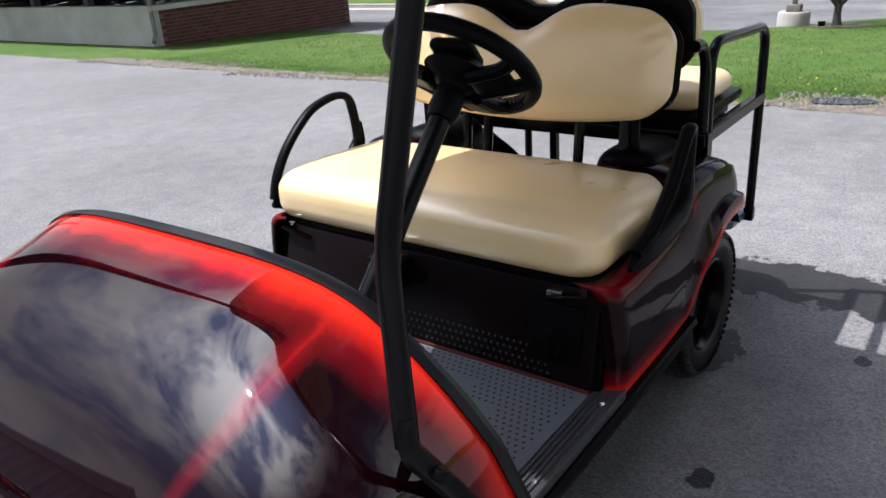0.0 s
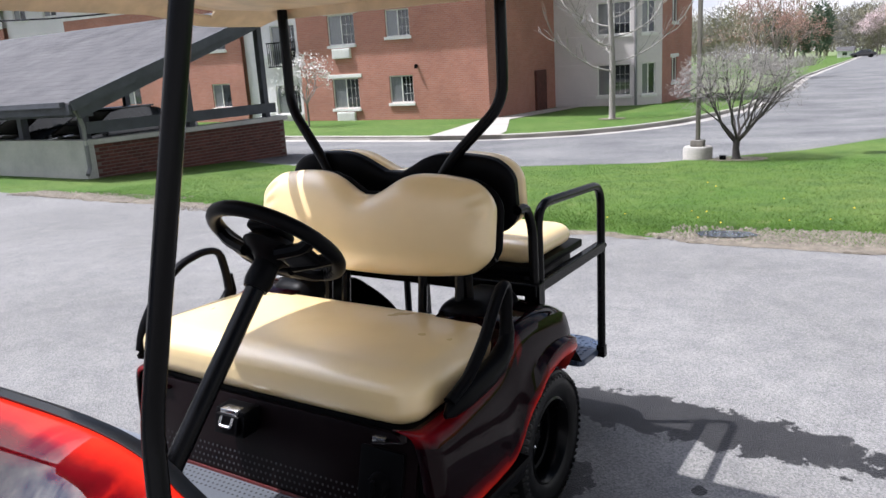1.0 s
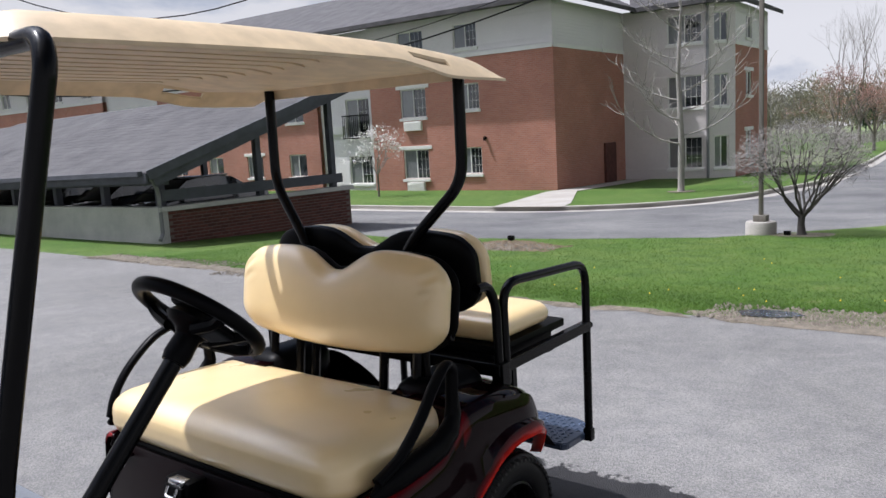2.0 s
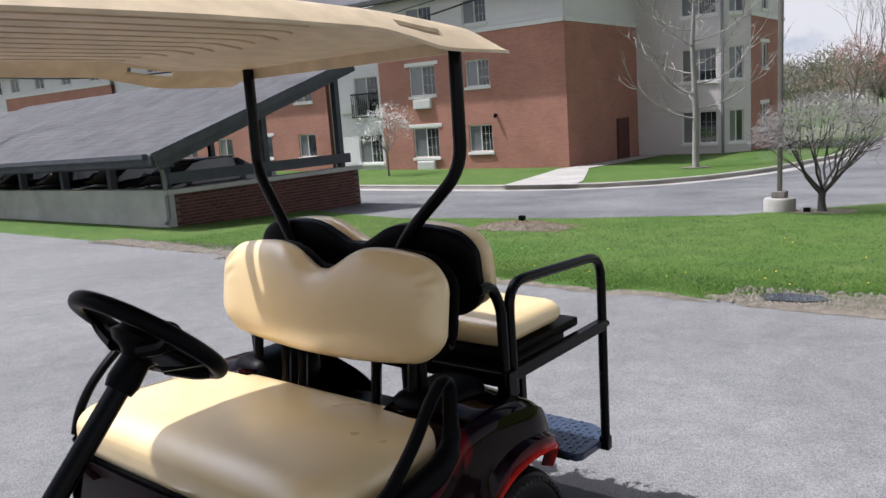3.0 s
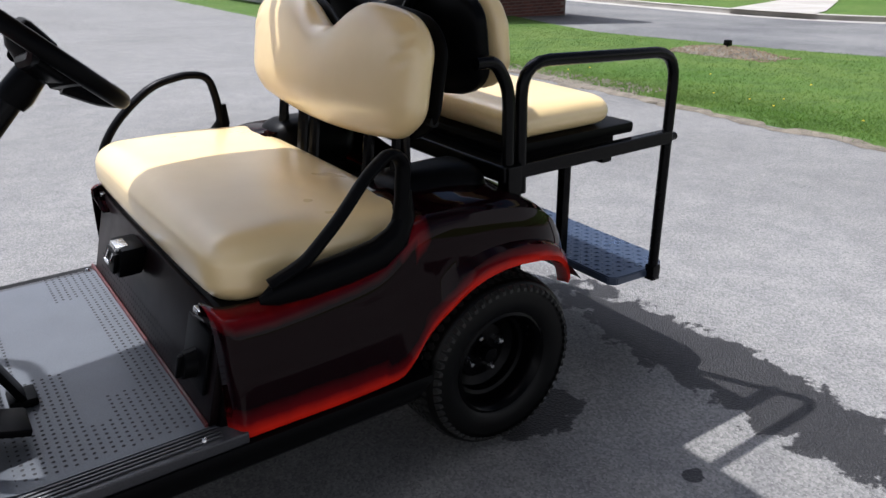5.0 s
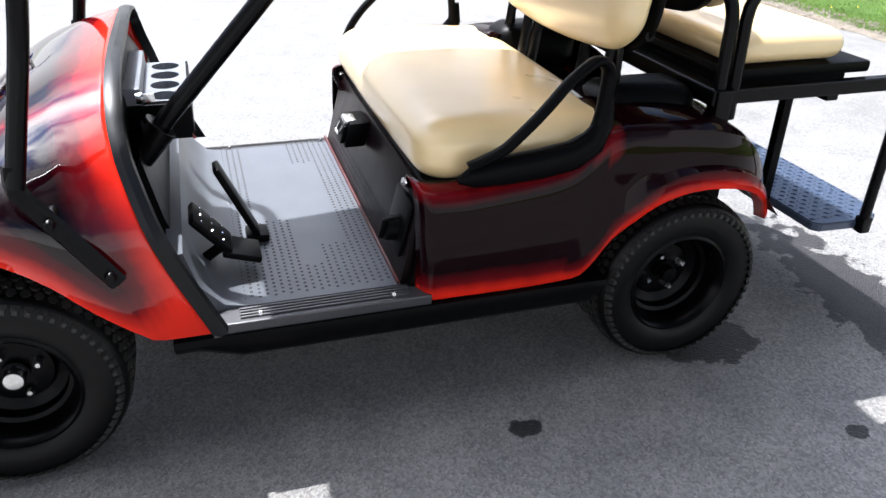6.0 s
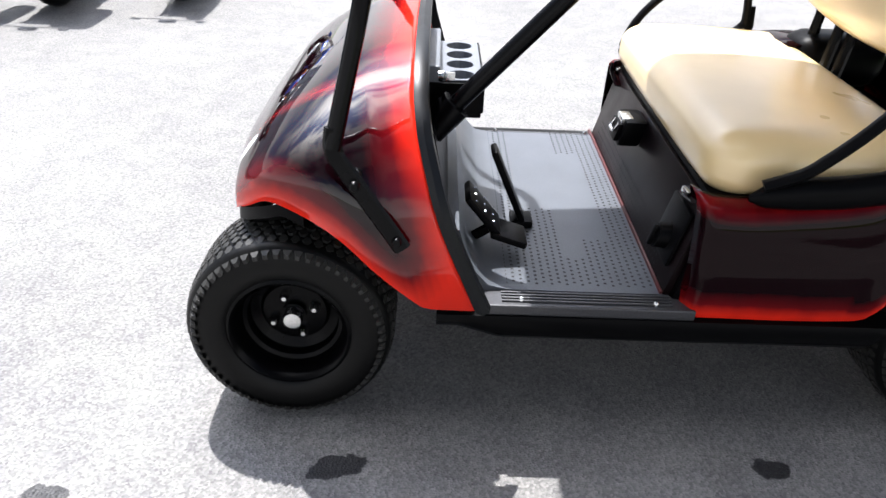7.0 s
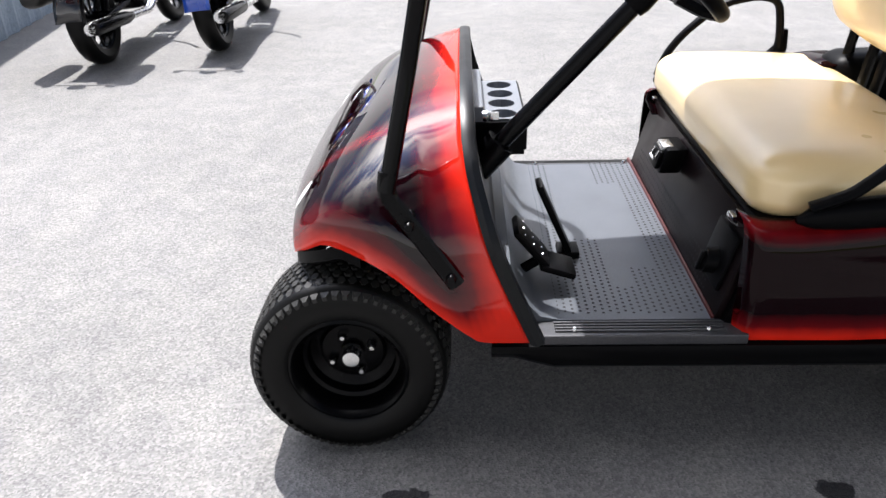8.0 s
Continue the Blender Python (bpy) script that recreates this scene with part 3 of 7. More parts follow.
def turf_edge():
    line = [(interp([(y, x) for x, y in LOT_EDGE], -12 + k), -12 + k) for k in range(52)]
    back = (Vector(line[0]) - Vector(line[-1])).length
    return ragged(line, 0.09, 0.11)[:-int(back / 0.09)]


TURF_EDGE = turf_edge()


def ground_mesh():
    bm = bmesh.new()
    xs = [-400, -150, -60, -20, -8, 0, 4, 6, 8, 10, 12, 14, 16, 18, 20, 24, 28, 32, 40, 50, 65, 80, 100, 130, 170, 230, 320, 460, 700]
    ys = [-500, -250, -120, -60, -30, -15, -8, -3, 0, 3, 6, 8, 10, 12, 14, 18, 24, 32, 42, 60, 90, 140, 220, 400, 700]
    add_grid(bm, [[(x, y, land(x, y) - 0.12) for x in xs] for y in ys])
    return bm


structure("ground", ground_mesh(), M_FIELD, "spring grass land falling away beyond the car park", "ground", True)
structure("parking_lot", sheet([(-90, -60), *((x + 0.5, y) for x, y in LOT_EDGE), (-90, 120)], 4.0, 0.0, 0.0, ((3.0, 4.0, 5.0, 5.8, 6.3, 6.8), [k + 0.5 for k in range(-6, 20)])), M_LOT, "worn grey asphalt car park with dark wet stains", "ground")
structure("lawn", sheet([(5.6, -60), (5.65, -14)] + TURF_EDGE + [(6.9, 46), (7.2, 120)] + [p for p in LAWN_FAR] + [(215, -60)], 1.0, 0.008, 0.0, ((6.3, 6.8, 7.2), [k + 0.5 for k in range(-6, 20)]), -0.006), M_SOIL, "mown green lawn between the car park and the drive", "lawn", True)
structure("road", sheet([p for p in LAWN_FAR] + [p for p in reversed(KERB)], 2.0, -0.02), M_ROAD, "sunlit grey asphalt drive curving round the apartment house", "road", True)
structure("house_lawn", sheet([p for p in KERB] + [(215, 60)], 2.0, 0.11), M_SOIL, "green lawn round the apartment house", "lawn", True)


def kerb_mesh(line, width=0.16, rise=0.13):
    bm = bmesh.new()
    rows = []
    pts = rounded_path([(x, y, 0) for x, y in line], 1.5, 4)
    for i, p in enumerate(pts):
        d = (pts[min(i + 1, len(pts) - 1)] - pts[max(i - 1, 0)]).normalized()
        n = Vector((-d.y, d.x, 0))
        ring = []
        for o, h in ((-0.45, -0.01), (0.0, 0.0), (0.01, rise - 0.02), (0.03, rise), (width, rise), (width + 0.01, -0.1)):
            q = p + n * o
            ring.append((q.x, q.y, land(q.x, q.y) + h))
        rows.append(ring)
    add_grid(bm, rows)
    bmesh.ops.recalc_face_normals(bm, faces=bm.faces)
    return bm


structure("kerb", kerb_mesh(KERB), M_KERB, "pale concrete kerb and gutter along the drive", "kerb", True)
structure("footpath", sheet([(18.95, 11.2), (19.2, 8.9), (20.6, 9.4), (26.5, 12.3), (34.0, 12.3), (34.0, 13.4), (26.0, 13.4)], 1.0, 0.135), M_KERB, "pale concrete path from the drive to the side door", "path", True)
structure("far_drive_lawn", sheet([(40, 10), (47, 6.2), (60, 8.2), (75, 9.2), (60, 14), (44, 15)], 4.0, 0.13), M_FIELD, "green verge beside the far drive", "lawn", True)


# ---- apartment house ----
def wall_frame(p, q):
    """Pose of a wall seen from outside: x along it from p (its left end) to q, y into the house, z up."""
    p, q = Vector((*p, 0)), Vector((*q, 0))
    s = (q - p).normalized()
    m = Matrix((s, Vector((-s.y, s.x, 0)), Vector((0, 0, 1)))).transposed().to_4x4()
    return Matrix.Translation(p) @ m, (q - p).length


def holed_wall(m, length, z0, z1, holes, depth=0.25, laps=0.0):
    """A wall with real openings. holes: (s0, s1, z0, z1). laps: height of the siding's boards, or none."""
    bm = bmesh.new()
    holes = [h for h in holes if h[3] > z0 and h[2] < z1]
    ss = sorted({0, length, *(v for h in holes for v in h[:2])})
    zs = sorted({z0, z1, *(min(z1, max(z0, v)) for h in holes for v in h[2:])})

    def quad(*pts):
        bm.faces.new([bm.verts.new(m @ Vector(p)) for p in pts])
    for s0, s1 in zip(ss, ss[1:]):
        for a, b in zip(zs, zs[1:]):
            sm, zm = (s0 + s1) / 2, (a + b) / 2
            if any(h[0] < sm < h[1] and h[2] < zm < h[3] for h in holes):
                continue
            quad((s0, depth, a), (s0, depth, b), (s1, depth, b), (s1, depth, a))
            if not laps:
                quad((s0, 0, a), (s1, 0, a), (s1, 0, b), (s0, 0, b))
                continue
            c = a
            while c < b - 1e-4:
                e = min(b, math.floor(c / laps + 1 + 1e-6) * laps)
                quad((s0, -0.012, c), (s1, -0.012, c), (s1, 0, e), (s0, 0, e))
                quad((s0, 0, c), (s1, 0, c), (s1, -0.012, c), (s0, -0.012, c))
                c = e
    for h in holes:
        s0, s1, a, b = h[0], h[1], max(z0, h[2]), min(z1, h[3])
        quad((s0, 0, a), (s1, 0, a), (s1, depth, a), (s0, depth, a))
        quad((s0, 0, b), (s0, depth, b), (s1, depth, b), (s1, 0, b))
        quad((s0, 0, a), (s0, depth, a), (s0, depth, b), (s0, 0, b))
        quad((s1, 0, a), (s1, 0, b), (s1, depth, b), (s1, depth, a))
    return bm


house = thing("apartment_building", "three-storey red brick and pale siding apartment house with shingled roof", "house")


def window(m, s0, s1, z0, z1, sill=True, lintel=False, curtain=0.5, panes=2, cooler=False, grille=False):
    """A sliding window: frame with its panes, curtain behind, sill, lintel and wall cooler."""
    def box(a, b, bevel=0.0):
        return box_mesh(a, b, bevel, m)
    bm = bmesh.new()
    w = 0.045
    for a, b in (((s0, 0.05, z0), (s0 + w, 0.13, z1)), ((s1 - w, 0.05, z0), (s1, 0.13, z1)), ((s0 + w, 0.05, z0), (s1 - w, 0.13, z0 + w)), ((s0 + w, 0.05, z1 - w), (s1 - w, 0.13, z1))):
        add_box(bm, a, b, 0, m)
    for k in range(1, panes):
        c = s0 + (s1 - s0) * k / panes
        add_box(bm, (c - 0.022, 0.06, z0 + w), (c + 0.022, 0.12, z1 - w), 0, m)
    win = part("window", bm, M_TRIM, house, "", False)
    for k in range(panes):
        a, b = s0 + (s1 - s0) * k / panes + 0.023, s0 + (s1 - s0) * (k + 1) / panes - 0.023
        part("pane", box((a, 0.085, z0 + w), (b, 0.095, z1 - w)), M_GLASS if k % 2 or curtain == 0 else M_CURTAIN, win, "", False)
        if grille and k == panes - 1:
            g = bmesh.new()
            for j in range(1, 3):
                x = a + (b - a) * j / 3
                add_box(g, (x - 0.005, 0.075, z0 + w), (x + 0.005, 0.084, z1 - w), 0, m)
                z = z0 + (z1 - z0) * j / 3
                add_box(g, (a, 0.072, z - 0.005), (b, 0.0745, z + 0.005), 0, m)
            part("glazing_bars", g, M_TRIM, win, "", False)
    # dark sheet painted as the unlit room behind the panes
    part("shade_backing", box((s0, 0.16, z0), (s1, 0.18, z1)), M_SHADE, win, "", False)
    if sill:
        part("sill", box((s0 - 0.06, -0.07, z0 - 0.12), (s1 + 0.06, 0.05, z0 - 0.002), 0.01), M_TRIM, win, "", False)
    if lintel:
        part("lintel", box((s0 - 0.2, -0.03, z1 + 0.002), (s1 + 0.2, 0.05, z1 + 0.16), 0.01), M_TRIM, win, "", False)
    if cooler:
        c = bmesh.new()
        a, b = s0 + 0.2, s1 - 0.25
        add_box(c, (a, -0.12, z0 - 0.56), (b, 0.02, z0 - 0.15), 0.02, m)
        unit = part("wall_cooler", c, M_TRIM, house, "white through-wall cooling unit", False)
        for j in range(6):
            part("slat", box((a + 0.05, -0.13, z0 - 0.52 + j * 0.055), (b - 0.05, -0.121, z0 - 0.49 + j * 0.055)), M_TRIM, unit, "", False)
    return win


BRICK_TOP, EAVE = 3.78, 5.5
LEVELS = ((-1.03, 0.07), (1.62, 2.68), (4.1, 5.09))


def facade(p, q, columns, brick=True, z0=-2.6, top=EAVE, levels=LEVELS, siding=M_SIDING):
    """One straight front with columns of windows (s0, s1, lintel, cooler, bars), brick below and siding on the top floor."""
    m, length = wall_frame(p, q)
    holes, todo = [], []
    for s0, s1, lintel, cooler, bars in columns:
        for i, (a, b) in enumerate(levels):
            a, b = (a - 0.18, b) if cooler else (a, b)
            holes.append((s0, s1, a, b))
            todo.append((s0, s1, a, b, lintel and i < 2, cooler and i < 2, bars))
    if brick:
        part("wall", holed_wall(m, length, z0, BRICK_TOP, holes), M_WALLBRICK, house, "red brick wall", False)
        part("wall", holed_wall(m, length, BRICK_TOP, top, holes, laps=0.13), M_SIDING, house, "pale siding on the top floor", False)
        part("band", box_mesh((0, -0.05, BRICK_TOP - 0.06), (length, -0.02, BRICK_TOP + 0.1), 0.0, m), M_TRIM, house, "", False)
    else:
        part("wall", holed_wall(m, length, z0, top, holes, laps=0.13), siding, house, "pale grey lap siding", False)
    for s0, s1, a, b, lintel, cooler, bars in todo:
        window(m, s0, s1, a, b, True, lintel, 0.5, 2, cooler, bars)
    return m, length


facade((24.56, 21.25), (24.56, 11.96), [(1.72, 3.12, True, True, True), (4.7, 5.86, False, False, True)])
facade((24.56, 11.96), (31.21, 11.96), [])
BAY_LEVELS = ((-1.4, -0.05), (1.2, 2.55), (3.9, 5.09))
facade((31.21, 12.21), (31.21, 8.3), [(2.25, 3.74, False, False, True)], False, levels=BAY_LEVELS, siding=M_BAY)
facade((31.21, 8.3), (32.15, 7.36), [(0.36, 1.02, False, False, False)], False, levels=BAY_LEVELS, siding=M_BAY)
facade((32.15, 7.36), (37.5, 7.36), [(1.6, 2.6, True, False, False)])
F_LEVELS = ((-1.42, -0.12), (0.75, 2.5), (4.1, 5.09))
m_f, _ = facade((24.8, 24.65), (24.8, 21.25), [(1.63, 3.06, False, False, True)], False, levels=F_LEVELS)
rail = part("balcony_rail", box_mesh((1.5, -0.2, 1.72), (3.2, -0.16, 1.77), 0, m_f), M_METAL, house, "black metal balcony rail", False)
part("bottom_rail", box_mesh((1.5, -0.2, 0.68), (3.2, -0.16, 0.73), 0, m_f), M_METAL, rail, "", False)
for k in range(15):
    part("baluster", box_mesh((1.52 + k * 0.116, -0.19, 0.73), (1.54 + k * 0.116, -0.17, 1.72), 0, m_f), M_METAL, rail, "", False)
part("wall_cooler", box_mesh((0.7, -0.12, 0.9), (1.45, 0.0, 1.3), 0.02, m_f), M_TRIM, house, "", False)
for y0, y1, brick in ((37.4, 24.65, True), (43.0, 37.4, False), (57.0, 43.0, True), (63.0, 57.0, False), (80.0, 63.0, True)):
    n = max(1, round((y0 - y1) / 3.3))
    step = (y0 - y1) / n
    facade((24.56 if brick else 24.8, y0), (24.56 if brick else 24.8, y1), [(step * (k + 0.5) - 0.6, step * (k + 0.5) + 0.6, k % 2 == 0, False, False) for k in range(n)], brick)
bm = bmesh.new()
add_box(bm, (4.35, -0.1, -2.3), (5.45, 0.02, -0.1), 0.02, wall_frame((24.56, 11.96), (31.21, 11.96))[0])
part("side_door", bm, M_BRICK, house, "dark red side door", False)
for y, z in ((15.15, 0.42), (15.3, 3.15)):
    bm = bmesh.new()
    add_tube(bm, [(24.56, y, z), (24.46, y, z + 0.03), (24.44, y, z - 0.1)], 0.06, 8, 0.03)
    part("vent_hood", bm, M_METAL, house)
for x, y in ((31.15, 8.22),):
    part("downpipe", box_mesh((x - 0.06, y - 0.06, -2.3), (x + 0.04, y + 0.04, EAVE), 0.01), M_PIPE, house)


def gable_roof(outline_front, back, rise):
    """A sloping shingled roof from an eave line (x, y pairs) back to a ridge line."""
    bm = bmesh.new()
    rows = []
    for (x, y), (u, v) in zip(outline_front, back):
        rows.append([(x, y, EAVE - 0.12), (x, y, EAVE + 0.06), (u, v, EAVE + rise), (u, v, EAVE + rise - 0.25), (x + 0.35, y, EAVE - 0.12)])
    vs = add_grid(bm, rows, close_u=True)
    bm.faces.new(vs[0])
    bm.faces.new(list(reversed(vs[-1])))
    bmesh.ops.recalc_face_normals(bm, faces=bm.faces)
    return bm


part("roof", gable_roof([(23.65, 81), (23.65, 11.1)], [(31.5, 81), (31.5, 17.0)], 3.1), M_SHINGLE, house, "grey shingled roof", False)
part("roof", gable_roof([(23.65, 11.1), (31.0, 11.1)], [(31.5, 17.0), (33, 17.0)], 3.1), M_SHINGLE, house, "grey shingled roof", False)
part("roof", gable_roof([(30.6, 11.35), (30.6, 8.1), (31.9, 6.8), (38.1, 6.8)], [(34.5, 13.0), (34.5, 13.0), (34.5, 13.0), (38, 13.0)], 3.0), M_SHINGLE, house, "grey shingled roof", False)
part("wall", box_mesh((37.2, 7.37, -2.6), (37.48, 16, EAVE)), M_WALLBRICK, house, "red brick wall", False)

HOUSE_POSE = Matrix.Translation((28.822, 16.652, 0.794)) @ Matrix.Rotation(radians(1.46), 4, "Z") @ Matrix.Scale(1.039, 4) @ Matrix.Translation((-26.159, -14.889, -0.033))
house.matrix_world = HOUSE_POSE

# ---- carport ----
CA, CB = Vector((9.15, 13.3, 0)), Vector((14.68, 12.85, 0))
WALL_END = Vector((8.43, 31.6, 0))
carport = thing("carport", "open carport with grey shingled lean-to roof on timber posts", "carport")


def ribbon_wall(a, b, z_top, depth, thick, n=12):
    """A wall along a-b with a top that may slope, following the land below."""
    bm = bmesh.new()
    d = (b - a).normalized()
    nrm = Vector((-d.y, d.x, 0)) * thick
    rows = []
    for i in range(n + 1):
        p = a.lerp(b, i / n)
        zt = z_top[0] + (z_top[1] - z_top[0]) * i / n
        q = p + nrm
        rows.append([(p.x, p.y, land(p.x, p.y) - depth), (p.x, p.y, zt), (q.x, q.y, zt), (q.x, q.y, land(p.x, p.y) - depth)])
    vs = add_grid(bm, rows)
    bm.faces.new(vs[0])
    bm.faces.new(list(reversed(vs[-1])))
    bmesh.ops.recalc_face_normals(bm, faces=bm.faces)
    return bm


part("concrete_wall", ribbon_wall(CA + Vector((0.25, -0.02, 0)), WALL_END + Vector((0.25, 0, 0)), (0.28, 0.2), 0.3, 0.24), M_CONC, carport, "stained pale concrete wall", False)
part("concrete_wall", ribbon_wall(Vector((8.55, 33.2, 0)), Vector((7.9, 52, 0)), (0.18, 0.1), 0.3, 0.24), M_CONC, carport, "stained pale concrete wall", False)
core = part("brick_wall", ribbon_wall(CA + Vector((0.26, 0.02, 0)), CB + Vector((0, 0.02, 0)), (0.17, 0.17), 0.3, 0.2), M_MORTAR, carport, "dark red brick end wall", False)


def beam(name, a, b, w, h, parent, material=M_TIMBER, label=""):
    a, b = Vector(a), Vector(b)
    d = (b - a).normalized()
    side = d.cross(Vector((0, 0, 1))).normalized() * (w / 2)
    up = side.cross(d).normalized() * (h / 2)
    bm = bmesh.new()
    add_grid(bm, [[p - side - up, p + side - up, p + side + up, p - side + up] for p in (a, b)], close_u=True)
    bm.verts.ensure_lookup_table()
    bm.faces.new([bm.verts[i] for i in (3, 2, 1, 0)])
    bm.faces.new([bm.verts[i] for i in (4, 5, 6, 7)])
    bmesh.ops.recalc_face_normals(bm, faces=bm.faces)
    return part(name, bm, material, parent, label, False)


def lean_to(e0, e1, h0, h1, low, high, fall):
    """The lean-to roof between its low eave e0-e1 and high edge h0-h1: rows of shingles with their steps."""
    bm = bmesh.new()
    n = 22
    rows = []
    for i in range(n):
        for k, t in enumerate((i / n, (i + 1) / n)):
            z = low + (high - low) * t + (0.002 if k == 0 else 0.0)
            rows.append([(*(Vector(e0).lerp(Vector(h0), t))[:2], z), (*(Vector(e1).lerp(Vector(h1), t))[:2], z - fall)])
    rows.append([(*h0[:2], high - 0.14), (*h1[:2], high - 0.14 - fall)])
    rows.append([(*e0[:2], low - 0.14), (*e1[:2], low - 0.14 - fall)])
    add_grid(bm, rows, close_v=True)
    bmesh.ops.recalc_face_normals(bm, faces=bm.faces)
    return bm


E0, H0 = Vector((8.65, 12.7, 0)), Vector((14.38, 12.23, 0))
E1, H1 = Vector((7.97, 29.2, 0)), Vector((13.8, 29.5, 0))
LOW, HIGH, FALL = 1.07, 3.02, 0.22


def slope_z(y, high=0.0):
    """Height of the roof: it falls a little along its length."""
    return LOW + (HIGH - LOW) * high - FALL * (y - E0.y) / (E1.y - E0.y)


part("roof", lean_to(E0, E1, H0, H1, LOW, HIGH, FALL), M_SHINGLE, carport, "weathered grey shingle roof", False)
part("roof", lean_to(Vector((7.8, 29.9, 0)), Vector((7.1, 52, 0)), Vector((13.75, 30.2, 0)), Vector((13.1, 52, 0)), LOW - 0.32, HIGH - 0.32, 0.2), M_SHINGLE, carport, "weathered grey shingle roof", False)
beam("coping", (CA.x + 0.02, CA.y + 0.08, 0.225), (CB.x + 0.06, CB.y + 0.08, 0.225), 0.36, 0.1, carport, M_CONC, "pale concrete coping on the brick wall")
beam("fascia", (E0.x, E0.y - 0.03, LOW - 0.06), (H0.x, H0.y - 0.03, HIGH - 0.06), 0.05, 0.2, carport)
beam("rafter", (E0.x + 0.2, E0.y + 0.12, LOW - 0.2), (H0.x - 0.1, H0.y + 0.12, HIGH - 0.22), 0.09, 0.24, carport)
beam("fascia", (E0.x - 0.02, E0.y, LOW - 0.12), (E1.x - 0.02, E1.y, LOW - 0.12 - FALL), 0.05, 0.2, carport)
beam("gutter", (E0.x - 0.1, E0.y + 0.1, LOW - 0.02), (E1.x - 0.1, E1.y, LOW - 0.02 - FALL), 0.12, 0.1, carport, M_TIMBER)
beam("plate_beam", (CA.x + 0.3, CA.y, LOW - 0.22), (WALL_END.x + 0.3, WALL_END.y, LOW - 0.22 - FALL), 0.14, 0.2, carport)
for k in range(9):
    p = CA.lerp(WALL_END, 0.02 + k * 0.118)
    beam("post", (p.x + 0.37, p.y, 0.18), (p.x + 0.371, p.y, slope_z(p.y) - 0.1), 0.16, 0.16, carport)
for t in (0.5, 0.915):
    p = CA.lerp(CB, t)
    beam("post", (p.x, p.y + 0.12, 0.2), (p.x + 0.001, p.y + 0.12, LOW + (HIGH - LOW) * (p.x - E0.x) / (H0.x - E0.x) - 0.2), 0.15, 0.15, carport)
    for k in range(1, 4):
        q = p + Vector((-0.04, 1, 0)) * 5.4 * k
        beam("post", (q.x, q.y, land(q.x, q.y) - 0.1), (q.x + 0.001, q.y, slope_z(q.y, t) - 0.1), 0.15, 0.15, carport)
beam("rail_board", (CA.x + 0.15, CA.y - 0.02, 0.52), (CB.x - 0.3, CB.y - 0.02, 0.51), 0.06, 0.24, carport, M_TIMBER, "weathered grey guard board")
bm = bmesh.new()
add_tube(bm, [(8.8, 12.85, LOW - 0.1), (9.1, 13.15, 0.75), (9.2, 13.24, 0.55), (9.2, 13.24, -0.3), (9.06, 13.14, -0.42)], 0.045, 8, 0.06)
part("downpipe", bm, M_PIPE, carport, "bent grey downpipe")
structure("carport_floor", sheet([(9.6, 13.6), (14.6, 13.2), (14.0, 52), (8.3, 52)], 4.0, -0.03), M_ROAD, "dark asphalt parking floor under the carport", "floor")

# ---- golf cart ----
CY = -0.02
cart = thing("golf_cart", "four-seat golf cart in airbrushed black-cherry and red paint with tan seats", "golf cart", at=(0.8, CY, 0))


def faded(ob, values):
    """Stores how far the red reaches at each vertex of a painted panel."""
    at = ob.data.attributes.new("fade", "FLOAT", "POINT")
    for d, v in zip(at.data, values):
        d.value = v


def mirror_y(bm):
    for v in bm.verts:
        v.co.y = 2 * CY - v.co.y
    bmesh.ops.reverse_faces(bm, faces=bm.faces)
    return bm


# front cowl: cross-sections from the nose back, the rear edge raked like the dash
COWL_TOP = [(-0.19, 0.505), (-0.18, 0.545), (-0.155, 0.598), (-0.11, 0.66), (-0.05, 0.727), (0.05, 0.799), (0.16, 0.85), (0.24, 0.871), (0.285, 0.879)]
COWL_LOW = [(-0.19, 0.487), (-0.147, 0.508), (-0.06, 0.562), (0.01, 0.598), (0.107, 0.582), (0.19, 0.532), (0.257, 0.447), (0.327, 0.372), (0.345, 0.367), (0.455, 0.366)]
COWL_BACK = [(0.34, 0.453), (0.545, 0.362), (0.632, 0.331), (0.742, 0.298), (0.8, 0.287), (0.9, 0.282), (1.0, 0.29)]
NU, NT = 44, 64
COWL_W = 0.605


